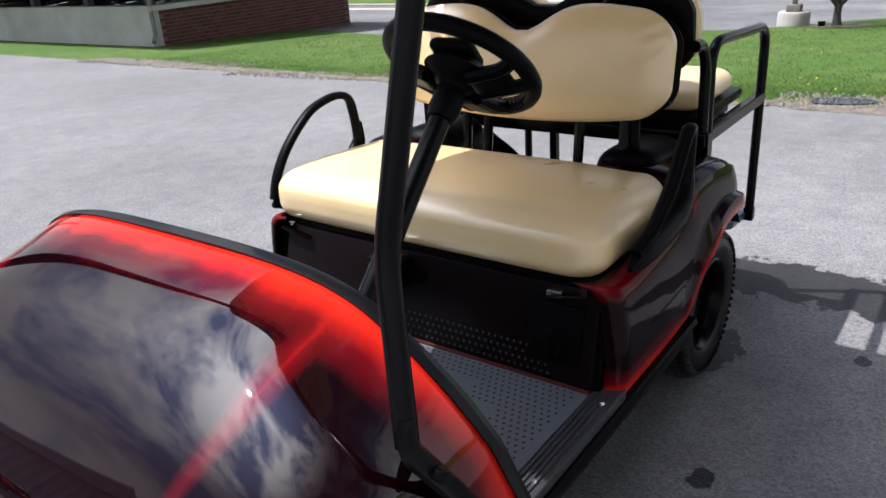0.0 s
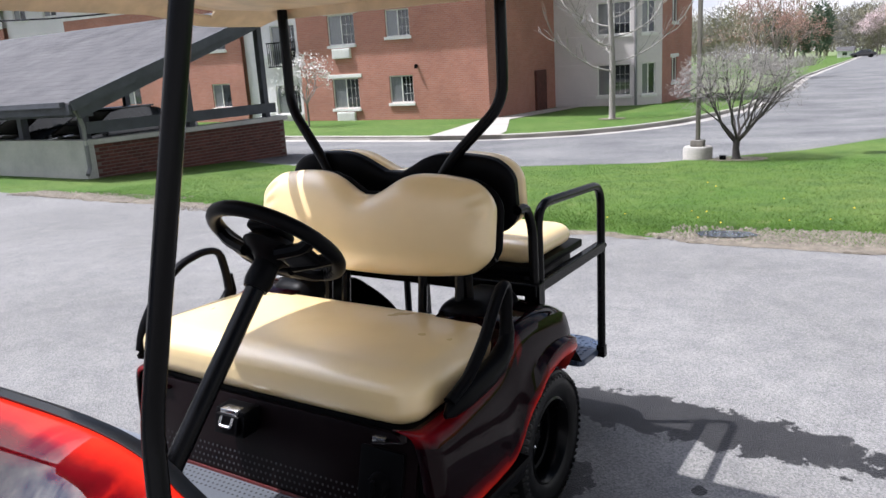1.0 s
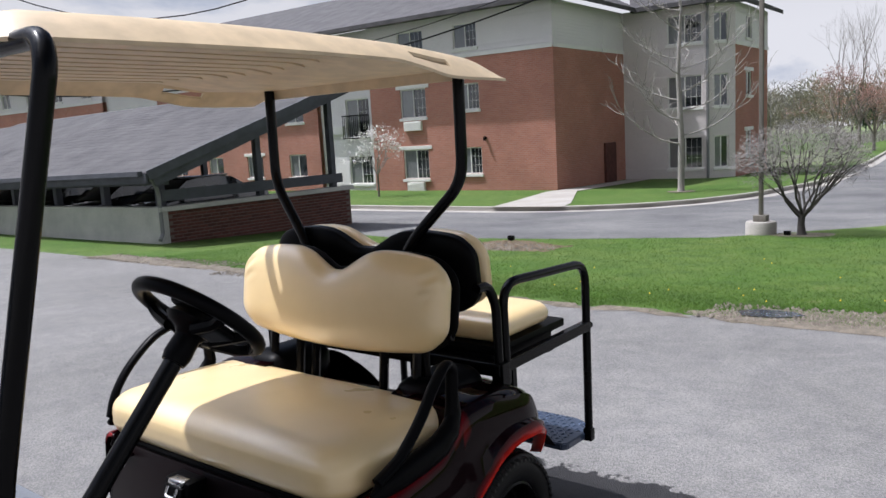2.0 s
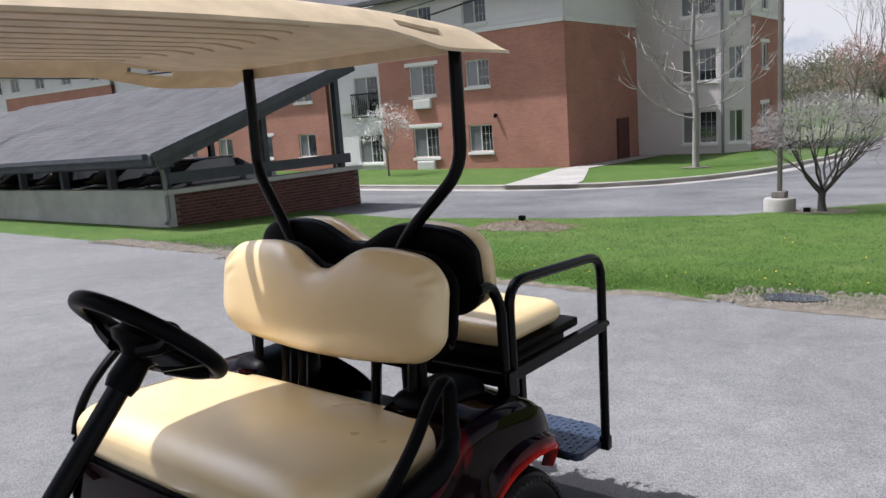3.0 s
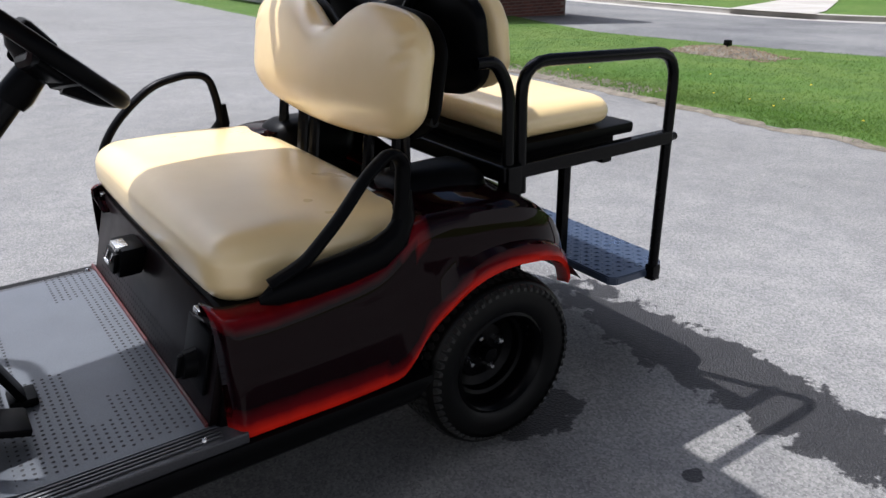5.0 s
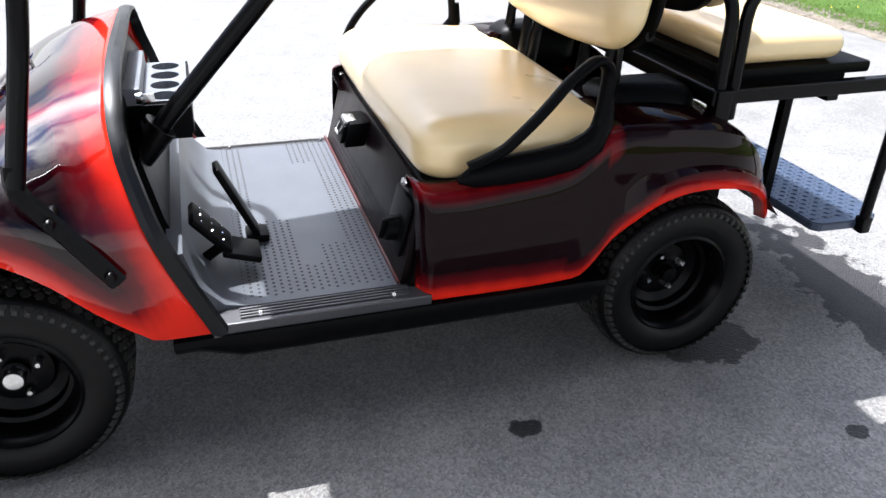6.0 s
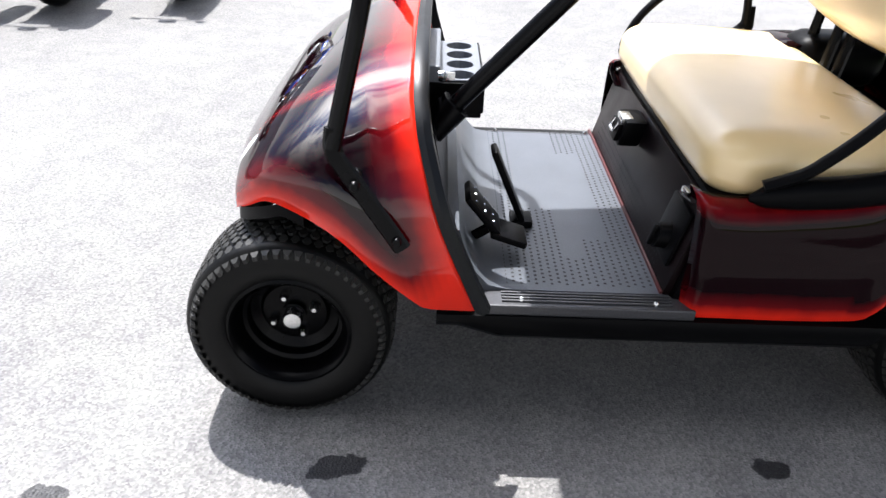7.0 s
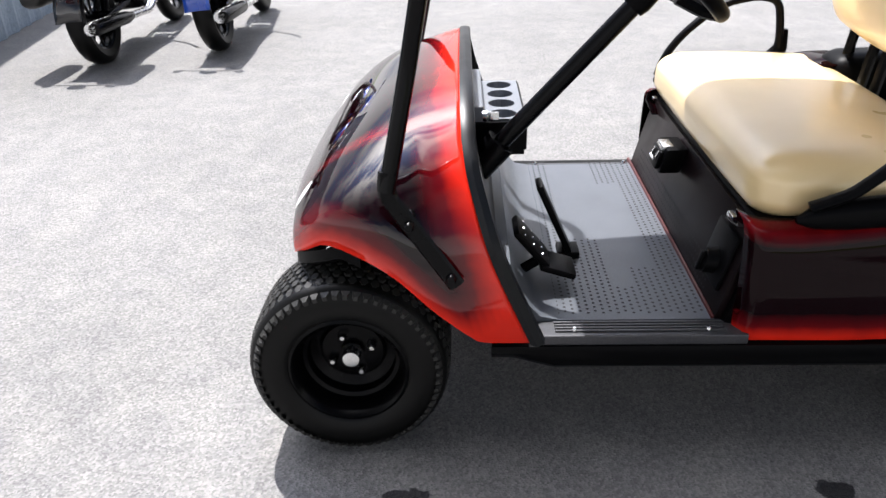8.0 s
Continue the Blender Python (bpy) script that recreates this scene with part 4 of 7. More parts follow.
def cowl_rows(grow=0.0):
    rows, fade = [], []
    for i in range(NU + 1):
        u = (i / NU) ** 1.5
        x0 = -0.19 + 0.475 * u
        low_x = -0.19 + 0.645 * u
        top, low = smooth_table(COWL_TOP, x0), smooth_table(COWL_LOW, low_x)
        k = min(1.0, (x0 + 0.19) / 0.3)
        w = (COWL_W + grow) * (0.35 + 0.65 * (1 - (1 - k) ** 2.3) ** (1 / 2.3)) * (1.0 if u > 0 else 1.0)
        row, frow = [], []
        for j in range(NT + 1):
            a = math.pi * (j / NT - 0.5)
            sa, ca = math.sin(a), math.cos(a)
            y = w * math.copysign(abs(sa) ** (0.7 - 0.2 * u), sa)
            z = low + (top - low) * abs(ca) ** (0.66 - 0.26 * u)
            # the flanks bulge out a little above the wheel and draw in at the shoulder
            if abs(sa) > 0.5:
                h = (z - low) / max(0.05, top - low)
                y *= 1.0 + 0.045 * (1 - h) * min(1, k) * min(1.0, (abs(sa) - 0.5) / 0.35)
            y += 0.065 * u * max(0.0, min(1.0, ((z - low) / max(0.05, top - low) - 0.45) / 0.4))
            xr = interp(COWL_BACK, z)
            x = -0.19 + (xr + 0.19) * u
            if u < 0.12:
                x += 0.05 * abs(sa) ** 2.2 * (1 - u / 0.12)
            row.append((x, CY + y, z + (grow if abs(ca) > 0.3 else 0)))
            edge_low = (z - low) / (0.05 + 0.055 * min(1.0, k))
            edge_back = (xr - x) / 0.11
            shoulder = abs(abs(j / NT - 0.5) - 0.185) / 0.022
            d = min(edge_low, edge_back, 0.45 + 0.45 * shoulder + 0.7 * (1 - u) ** 2, (x + 0.205) / 0.05 + 0.9)
            frow.append(max(0.0, min(1.0, 1.0 - 0.62 * max(0, d))))
        rows.append(row)
        fade += frow
    return rows, fade


def cowl():
    rows, fade = cowl_rows()
    bm = bmesh.new()
    vs = add_grid(bm, rows)
    bm.faces.new(vs[0])
    bmesh.ops.recalc_face_normals(bm, faces=bm.faces)
    ob = part("front_cowl", bm, M_PAINT, cart, "glossy red to black-cherry front cowl")
    faded(ob, fade)
    s = ob.modifiers.new("thickness", "SOLIDIFY")
    s.thickness, s.offset = 0.006, -1
    # black edge trim that follows the rear edge of the cowl
    last = rows[-1]
    bm = bmesh.new()
    ring = []
    for k, p in enumerate(last):
        c = Vector(p)
        out = Vector((0, c.y - CY, (c.z - 0.66) * 0.9))
        out = out.normalized() if out.length > 1e-5 else Vector((0, 0, 1))
        ring.append([c + out * 0.006 + Vector((-0.004, 0, 0)), c + out * 0.012 + Vector((0.012, 0, 0)), c + out * 0.004 + Vector((0.028, 0, 0)), c - out * 0.014 + Vector((0.03, 0, 0)), c - out * 0.018])
    add_grid(bm, ring, close_u=True)
    bmesh.ops.recalc_face_normals(bm, faces=bm.faces)
    part("cowl_trim", bm, M_EDGE, cart, "black rubber edge trim round the cowl")
    # black apron below the nose
    bm = bmesh.new()
    rows2 = []
    for i in range(0, 27):
        p = rows[i]
        a, b = Vector(p[0]), Vector(p[-1])
        rows2.append((a, b))
    band = [r[0] for r in reversed(rows2)] + [Vector(q) for q in rows[0][1:-1]] + [r[1] for r in rows2]
    low = []
    for c in band:
        inn = Vector((0.1, CY, c.z)) - c
        inn.z = 0
        inn = inn.normalized()
        zz = interp(COWL_LOW, c.x)
        t = Vector((c.x, c.y, min(c.z, zz + 0.004)))
        low.append([t + inn * 0.01, t + inn * 0.008 - Vector((0, 0, 0.03)), t + inn * 0.05 - Vector((0, 0, 0.055)), t + inn * 0.12 - Vector((0, 0, 0.05))])
    add_grid(bm, low)
    bmesh.ops.recalc_face_normals(bm, faces=bm.faces)
    part("bumper", bm, M_PLASTIC, cart, "black plastic bumper below the nose")
    for side in (-1, 1):
        j = int(NT * (0.5 + side * 0.22))
        p = Vector(rows[13][j])
        out = (Vector(rows[15][j]) - Vector(rows[11][j])).cross(Vector(rows[13][j + 2]) - Vector(rows[13][j - 2])).normalized()
        if out.dot(p - Vector((0.1, CY, 0.55))) < 0:
            out = -out
        m = Matrix.Translation(p - out * 0.008) @ out.to_track_quat("X", "Z").to_matrix().to_4x4()
        part("headlight", pillow_mesh((0.024, 0.045, 0.1), (0.012, 0.022, 0.048), 8, None, m), M_LENS, cart, "clear oval headlight")


cowl()


def dash():
    bm = bmesh.new()
    rows = []
    for y in (-0.4, -0.36, -0.27, -0.12, 0.03, 0.18, 0.33, 0.43, 0.48):
        k = abs(y - 0.04) / 0.47
        t = 0.848 - 0.085 * k ** 3
        rows.append([(0.22, CY + y, t), (0.285, CY + y, t - 0.012), (0.305, CY + y, t - 0.05), (0.31, CY + y, t - 0.13), (0.33, CY + y, 0.7), (0.36, CY + y, 0.55), (0.4, CY + y, 0.42), (0.46, CY + y, 0.355), (0.28, CY + y, 0.36)])
    vs = add_grid(bm, rows, close_u=True)
    bm.faces.new(vs[0])
    bm.faces.new(list(reversed(vs[-1])))
    bmesh.ops.recalc_face_normals(bm, faces=bm.faces)
    part("dashboard", bm, M_PLASTIC, cart, "black moulded plastic dashboard")
    # tray with four cup wells
    tray = bmesh.new()
    x0, x1, y0, y1, z = 0.34, 0.44, CY - 0.215, CY + 0.16, 0.765
    cx, r = 0.392, 0.036
    cs = [y0 + 0.053 + 0.09 * k for k in range(4)]
    n = 16
    for c in cs:
        ring = [tray.verts.new((cx + r * math.cos(2 * math.pi * k / n), c + r * math.sin(2 * math.pi * k / n), z)) for k in range(n)]
        deep = [tray.verts.new((cx + r * 0.85 * math.cos(2 * math.pi * k / n), c + r * 0.85 * math.sin(2 * math.pi * k / n), z - 0.075)) for k in range(n)]
        out = []
        for k in range(n):
            a = 2 * math.pi * k / n
            s = 1 / max(abs(math.cos(a)), abs(math.sin(a)))
            out.append(tray.verts.new((cx + 0.053 * math.cos(a) * s, c + 0.045 * math.sin(a) * s, z)))
        for k in range(n):
            j = (k + 1) % n
            tray.faces.new((ring[k], ring[j], deep[j], deep[k]))
            tray.faces.new((out[k], out[j], ring[j], ring[k]))
        tray.faces.new(deep)
    low = bmesh.new()
    add_box(low, (x0 - 0.05, y0, z - 0.095), (x1 + 0.006, y1, z - 0.08), 0.003)
    add_box(low, (x1 + 0.005, y0, z - 0.08), (x1 + 0.012, y1, z - 0.006), 0.002)
    add_box(low, (x0 - 0.05, y0 - 0.006, z - 0.08), (x1 + 0.01, y0, z - 0.004), 0.002)
    add_box(low, (x0 - 0.05, y1, z - 0.08), (x1 + 0.01, y1 + 0.006, z - 0.004), 0.002)
    add_box(tray, (x0 - 0.06, y0, z - 0.02), (x0, y1, z + 0.035), 0.006)
    bmesh.ops.recalc_face_normals(tray, faces=tray.faces)
    t = part("cup_holder_tray", tray, M_TRAY, cart, "grey tray with four round cup wells", False)
    part("tray_body", low, M_PLASTIC, t, "black tray body", False)
    bm = bmesh.new()
    lathe_mesh([(0.0, 0.0), (0.012, 0.0), (0.014, 0.012), (0.008, 0.02), (0.0, 0.02)], 12, Matrix.Translation((0.335, CY - 0.29, 0.8)) @ Euler((0, radians(90), 0)).to_matrix().to_4x4(), bm)
    add_box(bm, (0.35, CY - 0.292, 0.79), (0.375, CY - 0.288, 0.81), 0.001)
    part("ignition_key", bm, M_CHROME, t, "small bright ignition key")
    # steering column, wheel
    base, top = Vector((0.36, -0.325, 0.715)), Vector((0.7, -0.33, 1.085))
    d = (top - base).normalized()
    bm = tube_mesh([base - d * 0.2, top - d * 0.03], 0.022, 14)
    add_tube(bm, [base - d * 0.06, base + d * 0.03], 0.04, 14)
    part("steering_column", bm, M_METAL, cart, "round black steering column")
    m = Matrix.Translation(top + d * 0.078) @ d.to_track_quat("Z", "Y").to_matrix().to_4x4()
    R = 0.153
    bm = bmesh.new()
    add_tube(bm, [m @ Vector((R * math.cos(2 * math.pi * k / 48), R * math.sin(2 * math.pi * k / 48), 0.0)) for k in range(48)], 0.0175, 12, closed=True)
    for k in range(-7, 8):
        a = math.pi / 2 + math.pi + k * 0.11
        add_tube(bm, [m @ Vector(((R + 0.0145 * math.cos(b)) * math.cos(a), (R + 0.0145 * math.cos(b)) * math.sin(a), 0.0145 * math.sin(b))) for b in (math.pi * 0.55, math.pi * 0.8, math.pi, math.pi * 1.2, math.pi * 1.45)], 0.0055, 6)
    wheel = part("steering_wheel", bm, M_PLASTIC, cart, "black steering wheel with grip ridges")
    for a in (0.0, math.pi, math.pi * 1.5):
        c, s = math.cos(a), math.sin(a)
        for off in (-1, 1):
            bm = bmesh.new()
            add_tube(bm, [m @ Vector((c * 0.05 - s * off * 0.03, s * 0.05 + c * off * 0.03, -0.04)), m @ Vector((c * 0.12 - s * off * 0.03, s * 0.12 + c * off * 0.03, -0.02)), m @ Vector((c * (R - 0.005) - s * off * 0.045, s * (R - 0.005) + c * off * 0.045, 0.0))], 0.015, 8, 0.03)
            part("spoke", bm, M_PLASTIC, wheel)
        web = pillow_mesh((0.085, 0.07, 0.022), 0.01, 5, None, m @ Matrix.Rotation(a, 4, "Z") @ Matrix.Translation((0.088, 0, -0.03)) @ Euler((0, radians(-14), 0)).to_matrix().to_4x4())
        part("spoke_web", web, M_PLASTIC, wheel)
    bm = bmesh.new()
    lathe_mesh([(0.0, -0.055), (0.03, -0.055), (0.038, -0.045), (0.062, -0.034), (0.074, -0.018), (0.06, 0.0), (0.0, 0.006)], 24, m, bm)
    part("hub", bm, M_PLASTIC, wheel)
    bm = pillow_mesh((0.1, 0.075, 0.028), 0.012, 5, None, m @ Matrix.Translation((0.0, 0.03, 0.012)) @ Euler((radians(8), 0, 0)).to_matrix().to_4x4())
    part("scorecard_clip", bm, M_PLASTIC, wheel, "black scorecard clip")
    bm = bmesh.new()
    lathe_mesh([(0.0, -0.12), (0.028, -0.12), (0.033, -0.1), (0.03, -0.05), (0.0, -0.05)], 18, m, bm)
    part("collar", bm, M_PLASTIC, wheel)


dash()


def floor_and_sills():
    y0, y1 = CY - 0.535, CY + 0.485
    bm = bmesh.new()
    prof = [(0.9, 0.345), (0.9, 0.365), (0.52, 0.365), (0.47, 0.375), (0.42, 0.43), (0.395, 0.52), (0.36, 0.52), (0.36, 0.345)]
    lo = [bm.verts.new((x, y0, z)) for x, z in prof]
    hi = [bm.verts.new((x, y1, z)) for x, z in prof]
    bm.faces.new(lo)
    bm.faces.new(list(reversed(hi)))
    for i in range(len(prof)):
        j = (i + 1) % len(prof)
        bm.faces.new((lo[i], hi[i], hi[j], lo[j]))
    bmesh.ops.recalc_face_normals(bm, faces=bm.faces)
    mat = part("floor_mat", bm, M_MAT, cart, "grey ribbed rubber floor mat")
    # dimples in two bands along the ends of the mat and near the pedals: flat hexagons, their hollows' shade put in as
    # dark colour
    bm = bmesh.new()

    def dimple(x, y):
        pts = [bm.verts.new((x + 0.0042 * math.cos(k * math.pi / 3), y + 0.0042 * math.sin(k * math.pi / 3), 0.3658)) for k in range(6)]
        bm.faces.new(pts)
    for i in range(20):
        for j in range(56):
            x, y = 0.515 + i * 0.0185, y0 + 0.03 + j * 0.0185 + (i % 2) * 0.009
            near_front, near_back = i < 4, i > 15
            pedal_side = y < CY - 0.1 and (i < 9 or y < CY - 0.38)
            rear_side = i > 11 and (y < CY - 0.28 or y > CY + 0.3)
            if near_front or near_back or pedal_side or rear_side or (y < CY - 0.44):
                dimple(x, y)
    part("dimple_pattern", bm, M_SHADE, mat, "", False)["kind"] = "stuff"
    for side in (-1, 1):
        def sy(v):
            return CY + side * v
        a, b = (sy(0.485), sy(0.51)) if side > 0 else (sy(0.6), sy(0.535))
        bm = box_mesh((0.45, a, 0.335), (0.95, b, 0.362), 0.004)
        s = part("sill_plate", bm, M_SILL, cart, "ribbed dark aluminium sill plate", False)
        for k in range(4 if side < 0 else 0):
            c = sy(0.545 + k * 0.012)
            part("rib", box_mesh((0.5, c - 0.003, 0.362), (0.9, c + 0.003, 0.3665), 0.001), M_SILL, s, "", False)
        for x in (0.545, 0.86):
            part("screw", lathe_mesh([(0.0, 0.372), (0.004, 0.372), (0.007, 0.368), (0.007, 0.362)], 10, Matrix.Translation((x, sy(0.578 if side < 0 else 0.497), 0))), M_CHROME, s)
        bm = bmesh.new()
        rows = []
        for x, dz in ((0.35, 0.0), (0.4, 0.0), (0.44, 0.012), (0.5, 0.03), (0.9, 0.03), (1.38, 0.03), (1.42, 0.0)):
            rows.append([(x, sy(0.5), 0.345), (x, sy(0.605), 0.335), (x, sy(0.61), 0.32), (x, sy(0.6), 0.29 - dz + 0.02), (x, sy(0.57), 0.262 - dz + 0.02), (x, sy(0.5), 0.25)])
        vs = add_grid(bm, rows, close_u=True)
        bm.faces.new(vs[0])
        bm.faces.new(list(reversed(vs[-1])))
        bmesh.ops.recalc_face_normals(bm, faces=bm.faces)
        part("rocker_panel", bm, M_PLASTIC, cart, "black plastic rocker panel")
    # frame below
    bm = box_mesh((0.1, CY - 0.3, 0.2), (1.9, CY + 0.3, 0.33), 0.02)
    part("chassis", bm, M_METAL, cart, "black steel chassis")
    # pedals
    bm = box_mesh((-0.008, -0.055, -0.02), (0.012, 0.055, 0.11), 0.008, Matrix.Translation((0.485, -0.365, 0.445)) @ Euler((0, radians(-40), 0)).to_matrix().to_4x4())
    add_tube(bm, [(0.49, -0.37, 0.44), (0.43, -0.37, 0.4)], 0.014, 8)
    brake = part("brake_pedal", bm, M_PLASTIC, cart, "black brake pedal with studs")
    bm = box_mesh((-0.006, -0.05, -0.02), (0.012, 0.05, 0.075), 0.006, Matrix.Translation((0.55, -0.375, 0.41)) @ Euler((0, radians(-72), 0)).to_matrix().to_4x4())
    part("parking_pad", bm, M_PLASTIC, brake)
    for i in range(3):
        for j in range(3):
            q = Matrix.Translation((0.485, -0.365, 0.445)) @ Euler((0, radians(-40), 0)).to_matrix().to_4x4() @ Vector((0.013, -0.038 + 0.038 * i, 0.015 + 0.036 * j))
            bm = bmesh.new()
            lathe_mesh([(0, 0.003), (0.0025, 0.0022), (0.0034, 0)], 8, Matrix.Translation(q) @ Euler((0, radians(60), 0)).to_matrix().to_4x4(), bm)
            part("stud", bm, M_CHROME, brake)
    bm = box_mesh((-0.006, -0.035, -0.07), (0.012, 0.035, 0.15), 0.006, Matrix.Translation((0.545, -0.215, 0.445)) @ Euler((0, radians(-24), 0)).to_matrix().to_4x4())
    add_box(bm, (0.545, -0.25, 0.366), (0.605, -0.18, 0.388), 0.006)
    part("accelerator_pedal", bm, M_PLASTIC, cart, "black hinged accelerator pedal")


floor_and_sills()

# rear body: each flank lofted front to back, with the wheel arch and its flared red lip
BODY_LOW = [(0.92, 0.345), (1.33, 0.35), (1.37, 0.385), (1.41, 0.45), (1.46, 0.5), (1.54, 0.548), (1.64, 0.57), (1.75, 0.562), (1.84, 0.528), (1.91, 0.475), (1.95, 0.43), (1.985, 0.385)]
BODY_TOP = [(0.92, 0.628), (1.02, 0.622), (1.13, 0.63), (1.25, 0.645), (1.31, 0.662), (1.36, 0.7), (1.4, 0.735), (1.5, 0.745), (1.64, 0.735), (1.76, 0.705), (1.85, 0.645), (1.92, 0.565), (1.96, 0.49), (1.985, 0.425)]


def flank(side):
    bm = bmesh.new()
    rows, fade = [], []
    n = 60
    for i in range(n + 1):
        x = 0.92 + 1.065 * i / n
        low, top = smooth_table(BODY_LOW, x), smooth_table(BODY_TOP, x)
        top = max(top, low + 0.03)
        flare = 0.028 * max(0.0, min(1.0, (x - 1.33) / 0.14))
        front = 0.045 * max(0, 1 - (x - 0.92) / 0.035) ** 2 + 0.135 * max(0.0, (x - 1.7) / 0.285) ** 2
        inner = (0.4 if x < 1.36 else 0.3) - 0.6 * max(0.0, x - 1.85)
        row = []
        section = [(0.545 + flare, -0.012), (0.592 + flare, -0.004), (0.6 + flare, 0.012), (0.598 + flare * 0.85, 0.05)]
        h = top - low
        for w, dz in section:
            row.append((x, CY + side * (w - front), low + min(dz, h * 0.3)))
        for t in (0.35, 0.5, 0.65, 0.78, 0.88):
            bulge = 0.012 * math.sin(math.pi * t)
            row.append((x, CY + side * (0.597 + bulge - front - 0.02 * t), low + h * t))
        for a in (20, 45, 70, 90):
            r = min(0.06, h * 0.4)
            row.append((x, CY + side * (0.577 - r + r * math.cos(radians(a)) - front), top - r * 0.4 + 0.4 * r * math.sin(radians(a))))
        row.append((x, CY + side * (inner + 0.1), top + (0.012 if x > 1.36 else -0.03)))
        row.append((x, CY + side * inner, top + (0.012 if x > 1.36 else -0.05)))
        rows.append(row)
        for k, p in enumerate(row):
            d_low = (p[2] - low) / 0.045 if x > 1.3 else (p[2] - low) / 0.058
            d_top = (top - p[2]) / 0.035 if x < 1.38 and k < 12 else 2.0
            d_front = (x - 0.9) / 0.05 + 1.1
            d_seam = abs(x - 1.39) / 0.05 + 0.2 if p[2] > 0.66 and k < 11 else 2.0
            d = min(d_low, d_top, d_front, d_seam)
            fade.append(max(0.0, min(0.9 if d_low < 1.2 else 0.6, 1.0 - 0.66 * max(0, d))))
    vs = add_grid(bm, rows)
    bmesh.ops.recalc_face_normals(bm, faces=bm.faces)
    ob = part("rear_body", bm, M_BODYPAINT, cart, "glossy black-cherry rear flank with red edges")
    faded(ob, fade)
    s = ob.modifiers.new("thickness", "SOLIDIFY")
    s.thickness, s.offset = 0.006, -1
    # dark wheel well behind the arch
    bm = bmesh.new()
    arc = [(smooth_table(BODY_LOW, x), x) for x in [1.36 + 0.6 * k / 16 for k in range(17)]]
    add_grid(bm, [[(x, CY + side * 0.56, z + 0.012), (x, CY + side * 0.3, z + 0.012)] for z, x in arc])
    add_grid(bm, [[(1.352, CY + side * 0.56, 0.25), (1.352, CY + side * 0.3, 0.25)], [(1.362, CY + side * 0.56, 0.39), (1.362, CY + side * 0.3, 0.39)]])
    add_grid(bm, [[(x, CY + side * 0.3, z + 0.012), (x, CY + side * 0.3, 0.25)] for z, x in arc])
    part("wheel_well", bm, M_PLASTIC, cart)


flank(-1)
flank(1)


def seat_box():
    def slant(mesh):
        for v in mesh.verts:
            v.co.x += 0.26 * (v.co.z - 0.365) if v.co.x < 1.2 else 0.0
        return mesh
    bm = slant(box_mesh((0.905, CY - 0.55, 0.35), (1.42, CY + 0.55, 0.61), 0.012))
    box = part("seat_box", bm, M_PLASTIC, cart, "dark seat base below the front bench")
    bm = box_mesh((0.885, CY - 0.535, 0.36), (0.904, CY + 0.5, 0.6), 0.004)
    panel = part("front_panel", slant(bm), M_PANEL, box, "dark burgundy front panel")
    bm = box_mesh((0.878, CY - 0.533, 0.36), (0.8845, CY + 0.533, 0.372), 0.002)
    part("red_edge", slant(bm), M_REDSTRIP, box, "thin red edge strip")
    # panel dimples as flat dark hexagons, the hollow's shade given by colour
    bm = bmesh.new()
    for i in range(4):
        for j in range(46):
            y, z = CY - 0.42 + j * 0.0185 + (i % 2) * 0.009, 0.385 + i * 0.018
            bm.faces.new([bm.verts.new((0.8838, y + 0.004 * math.cos(k * math.pi / 3), z + 0.004 * math.sin(k * math.pi / 3))) for k in range(6)])
    part("dimple_pattern", slant(bm), M_SHADE, panel, "", False)["kind"] = "stuff"
    # charger socket with a bright latch on its lid, far end tab, switch plate
    bm = box_mesh((0.82, -0.005, 0.515), (0.884, 0.115, 0.59), 0.01)
    add_box(bm, (0.808, 0.01, 0.525), (0.821, 0.1, 0.578), 0.005)
    socket = part("charger_socket", slant(bm), M_PLASTIC, box, "black charger socket with a bright latch")
    bm = box_mesh((0.812, 0.02, 0.5785), (0.845, 0.085, 0.593), 0.004)
    add_tube(bm, [(0.809, 0.03, 0.575), (0.802, 0.03, 0.55), (0.802, 0.075, 0.55), (0.809, 0.075, 0.575)], 0.004, 8, 0.008)
    part("latch", slant(bm), M_CHROME, socket, "bright steel latch")
    bm = box_mesh((0.872, 0.45, 0.602), (0.886, 0.475, 0.61), 0.002)
    part("tab", slant(bm), M_CHROME, box, "small bright tab")
    bm = box_mesh((0.874, CY - 0.5, 0.42), (0.885, CY - 0.36, 0.56), 0.006)
    plate = part("switch_plate", slant(bm), M_PLASTIC, box)
    bm = bmesh.new()
    lathe_mesh([(0.0, 0.03), (0.03, 0.028), (0.034, 0.0)], 16, Matrix.Translation((0.874, CY - 0.43, 0.47)) @ Euler((0, radians(-90), 0)).to_matrix().to_4x4(), bm)
    add_box(bm, (0.835, CY - 0.437, 0.445), (0.848, CY - 0.423, 0.495), 0.004)
    part("direction_knob", slant(bm), M_PLASTIC, plate)
    bm = box_mesh((0.868, CY - 0.44, 0.575), (0.885, CY - 0.4, 0.59), 0.003)
    part("badge", slant(bm), M_CHROME, box, "small bright clip")
    # black well behind the front bench
    bm = box_mesh((1.4, CY - 0.4, 0.46), (1.86, CY + 0.4, 0.57), 0.03)
    part("battery_cover", bm, M_PLASTIC, cart, "black moulded cover behind the bench")
    for side in (-1, 1):
        bm = pillow_mesh((0.3, 0.2, 0.16), 0.07, 8, None, Matrix.Translation((1.58, CY + side * 0.36, 0.705)))
        part("well_moulding", bm, M_PLASTIC, cart, "rounded black moulding over the axle")


seat_box()


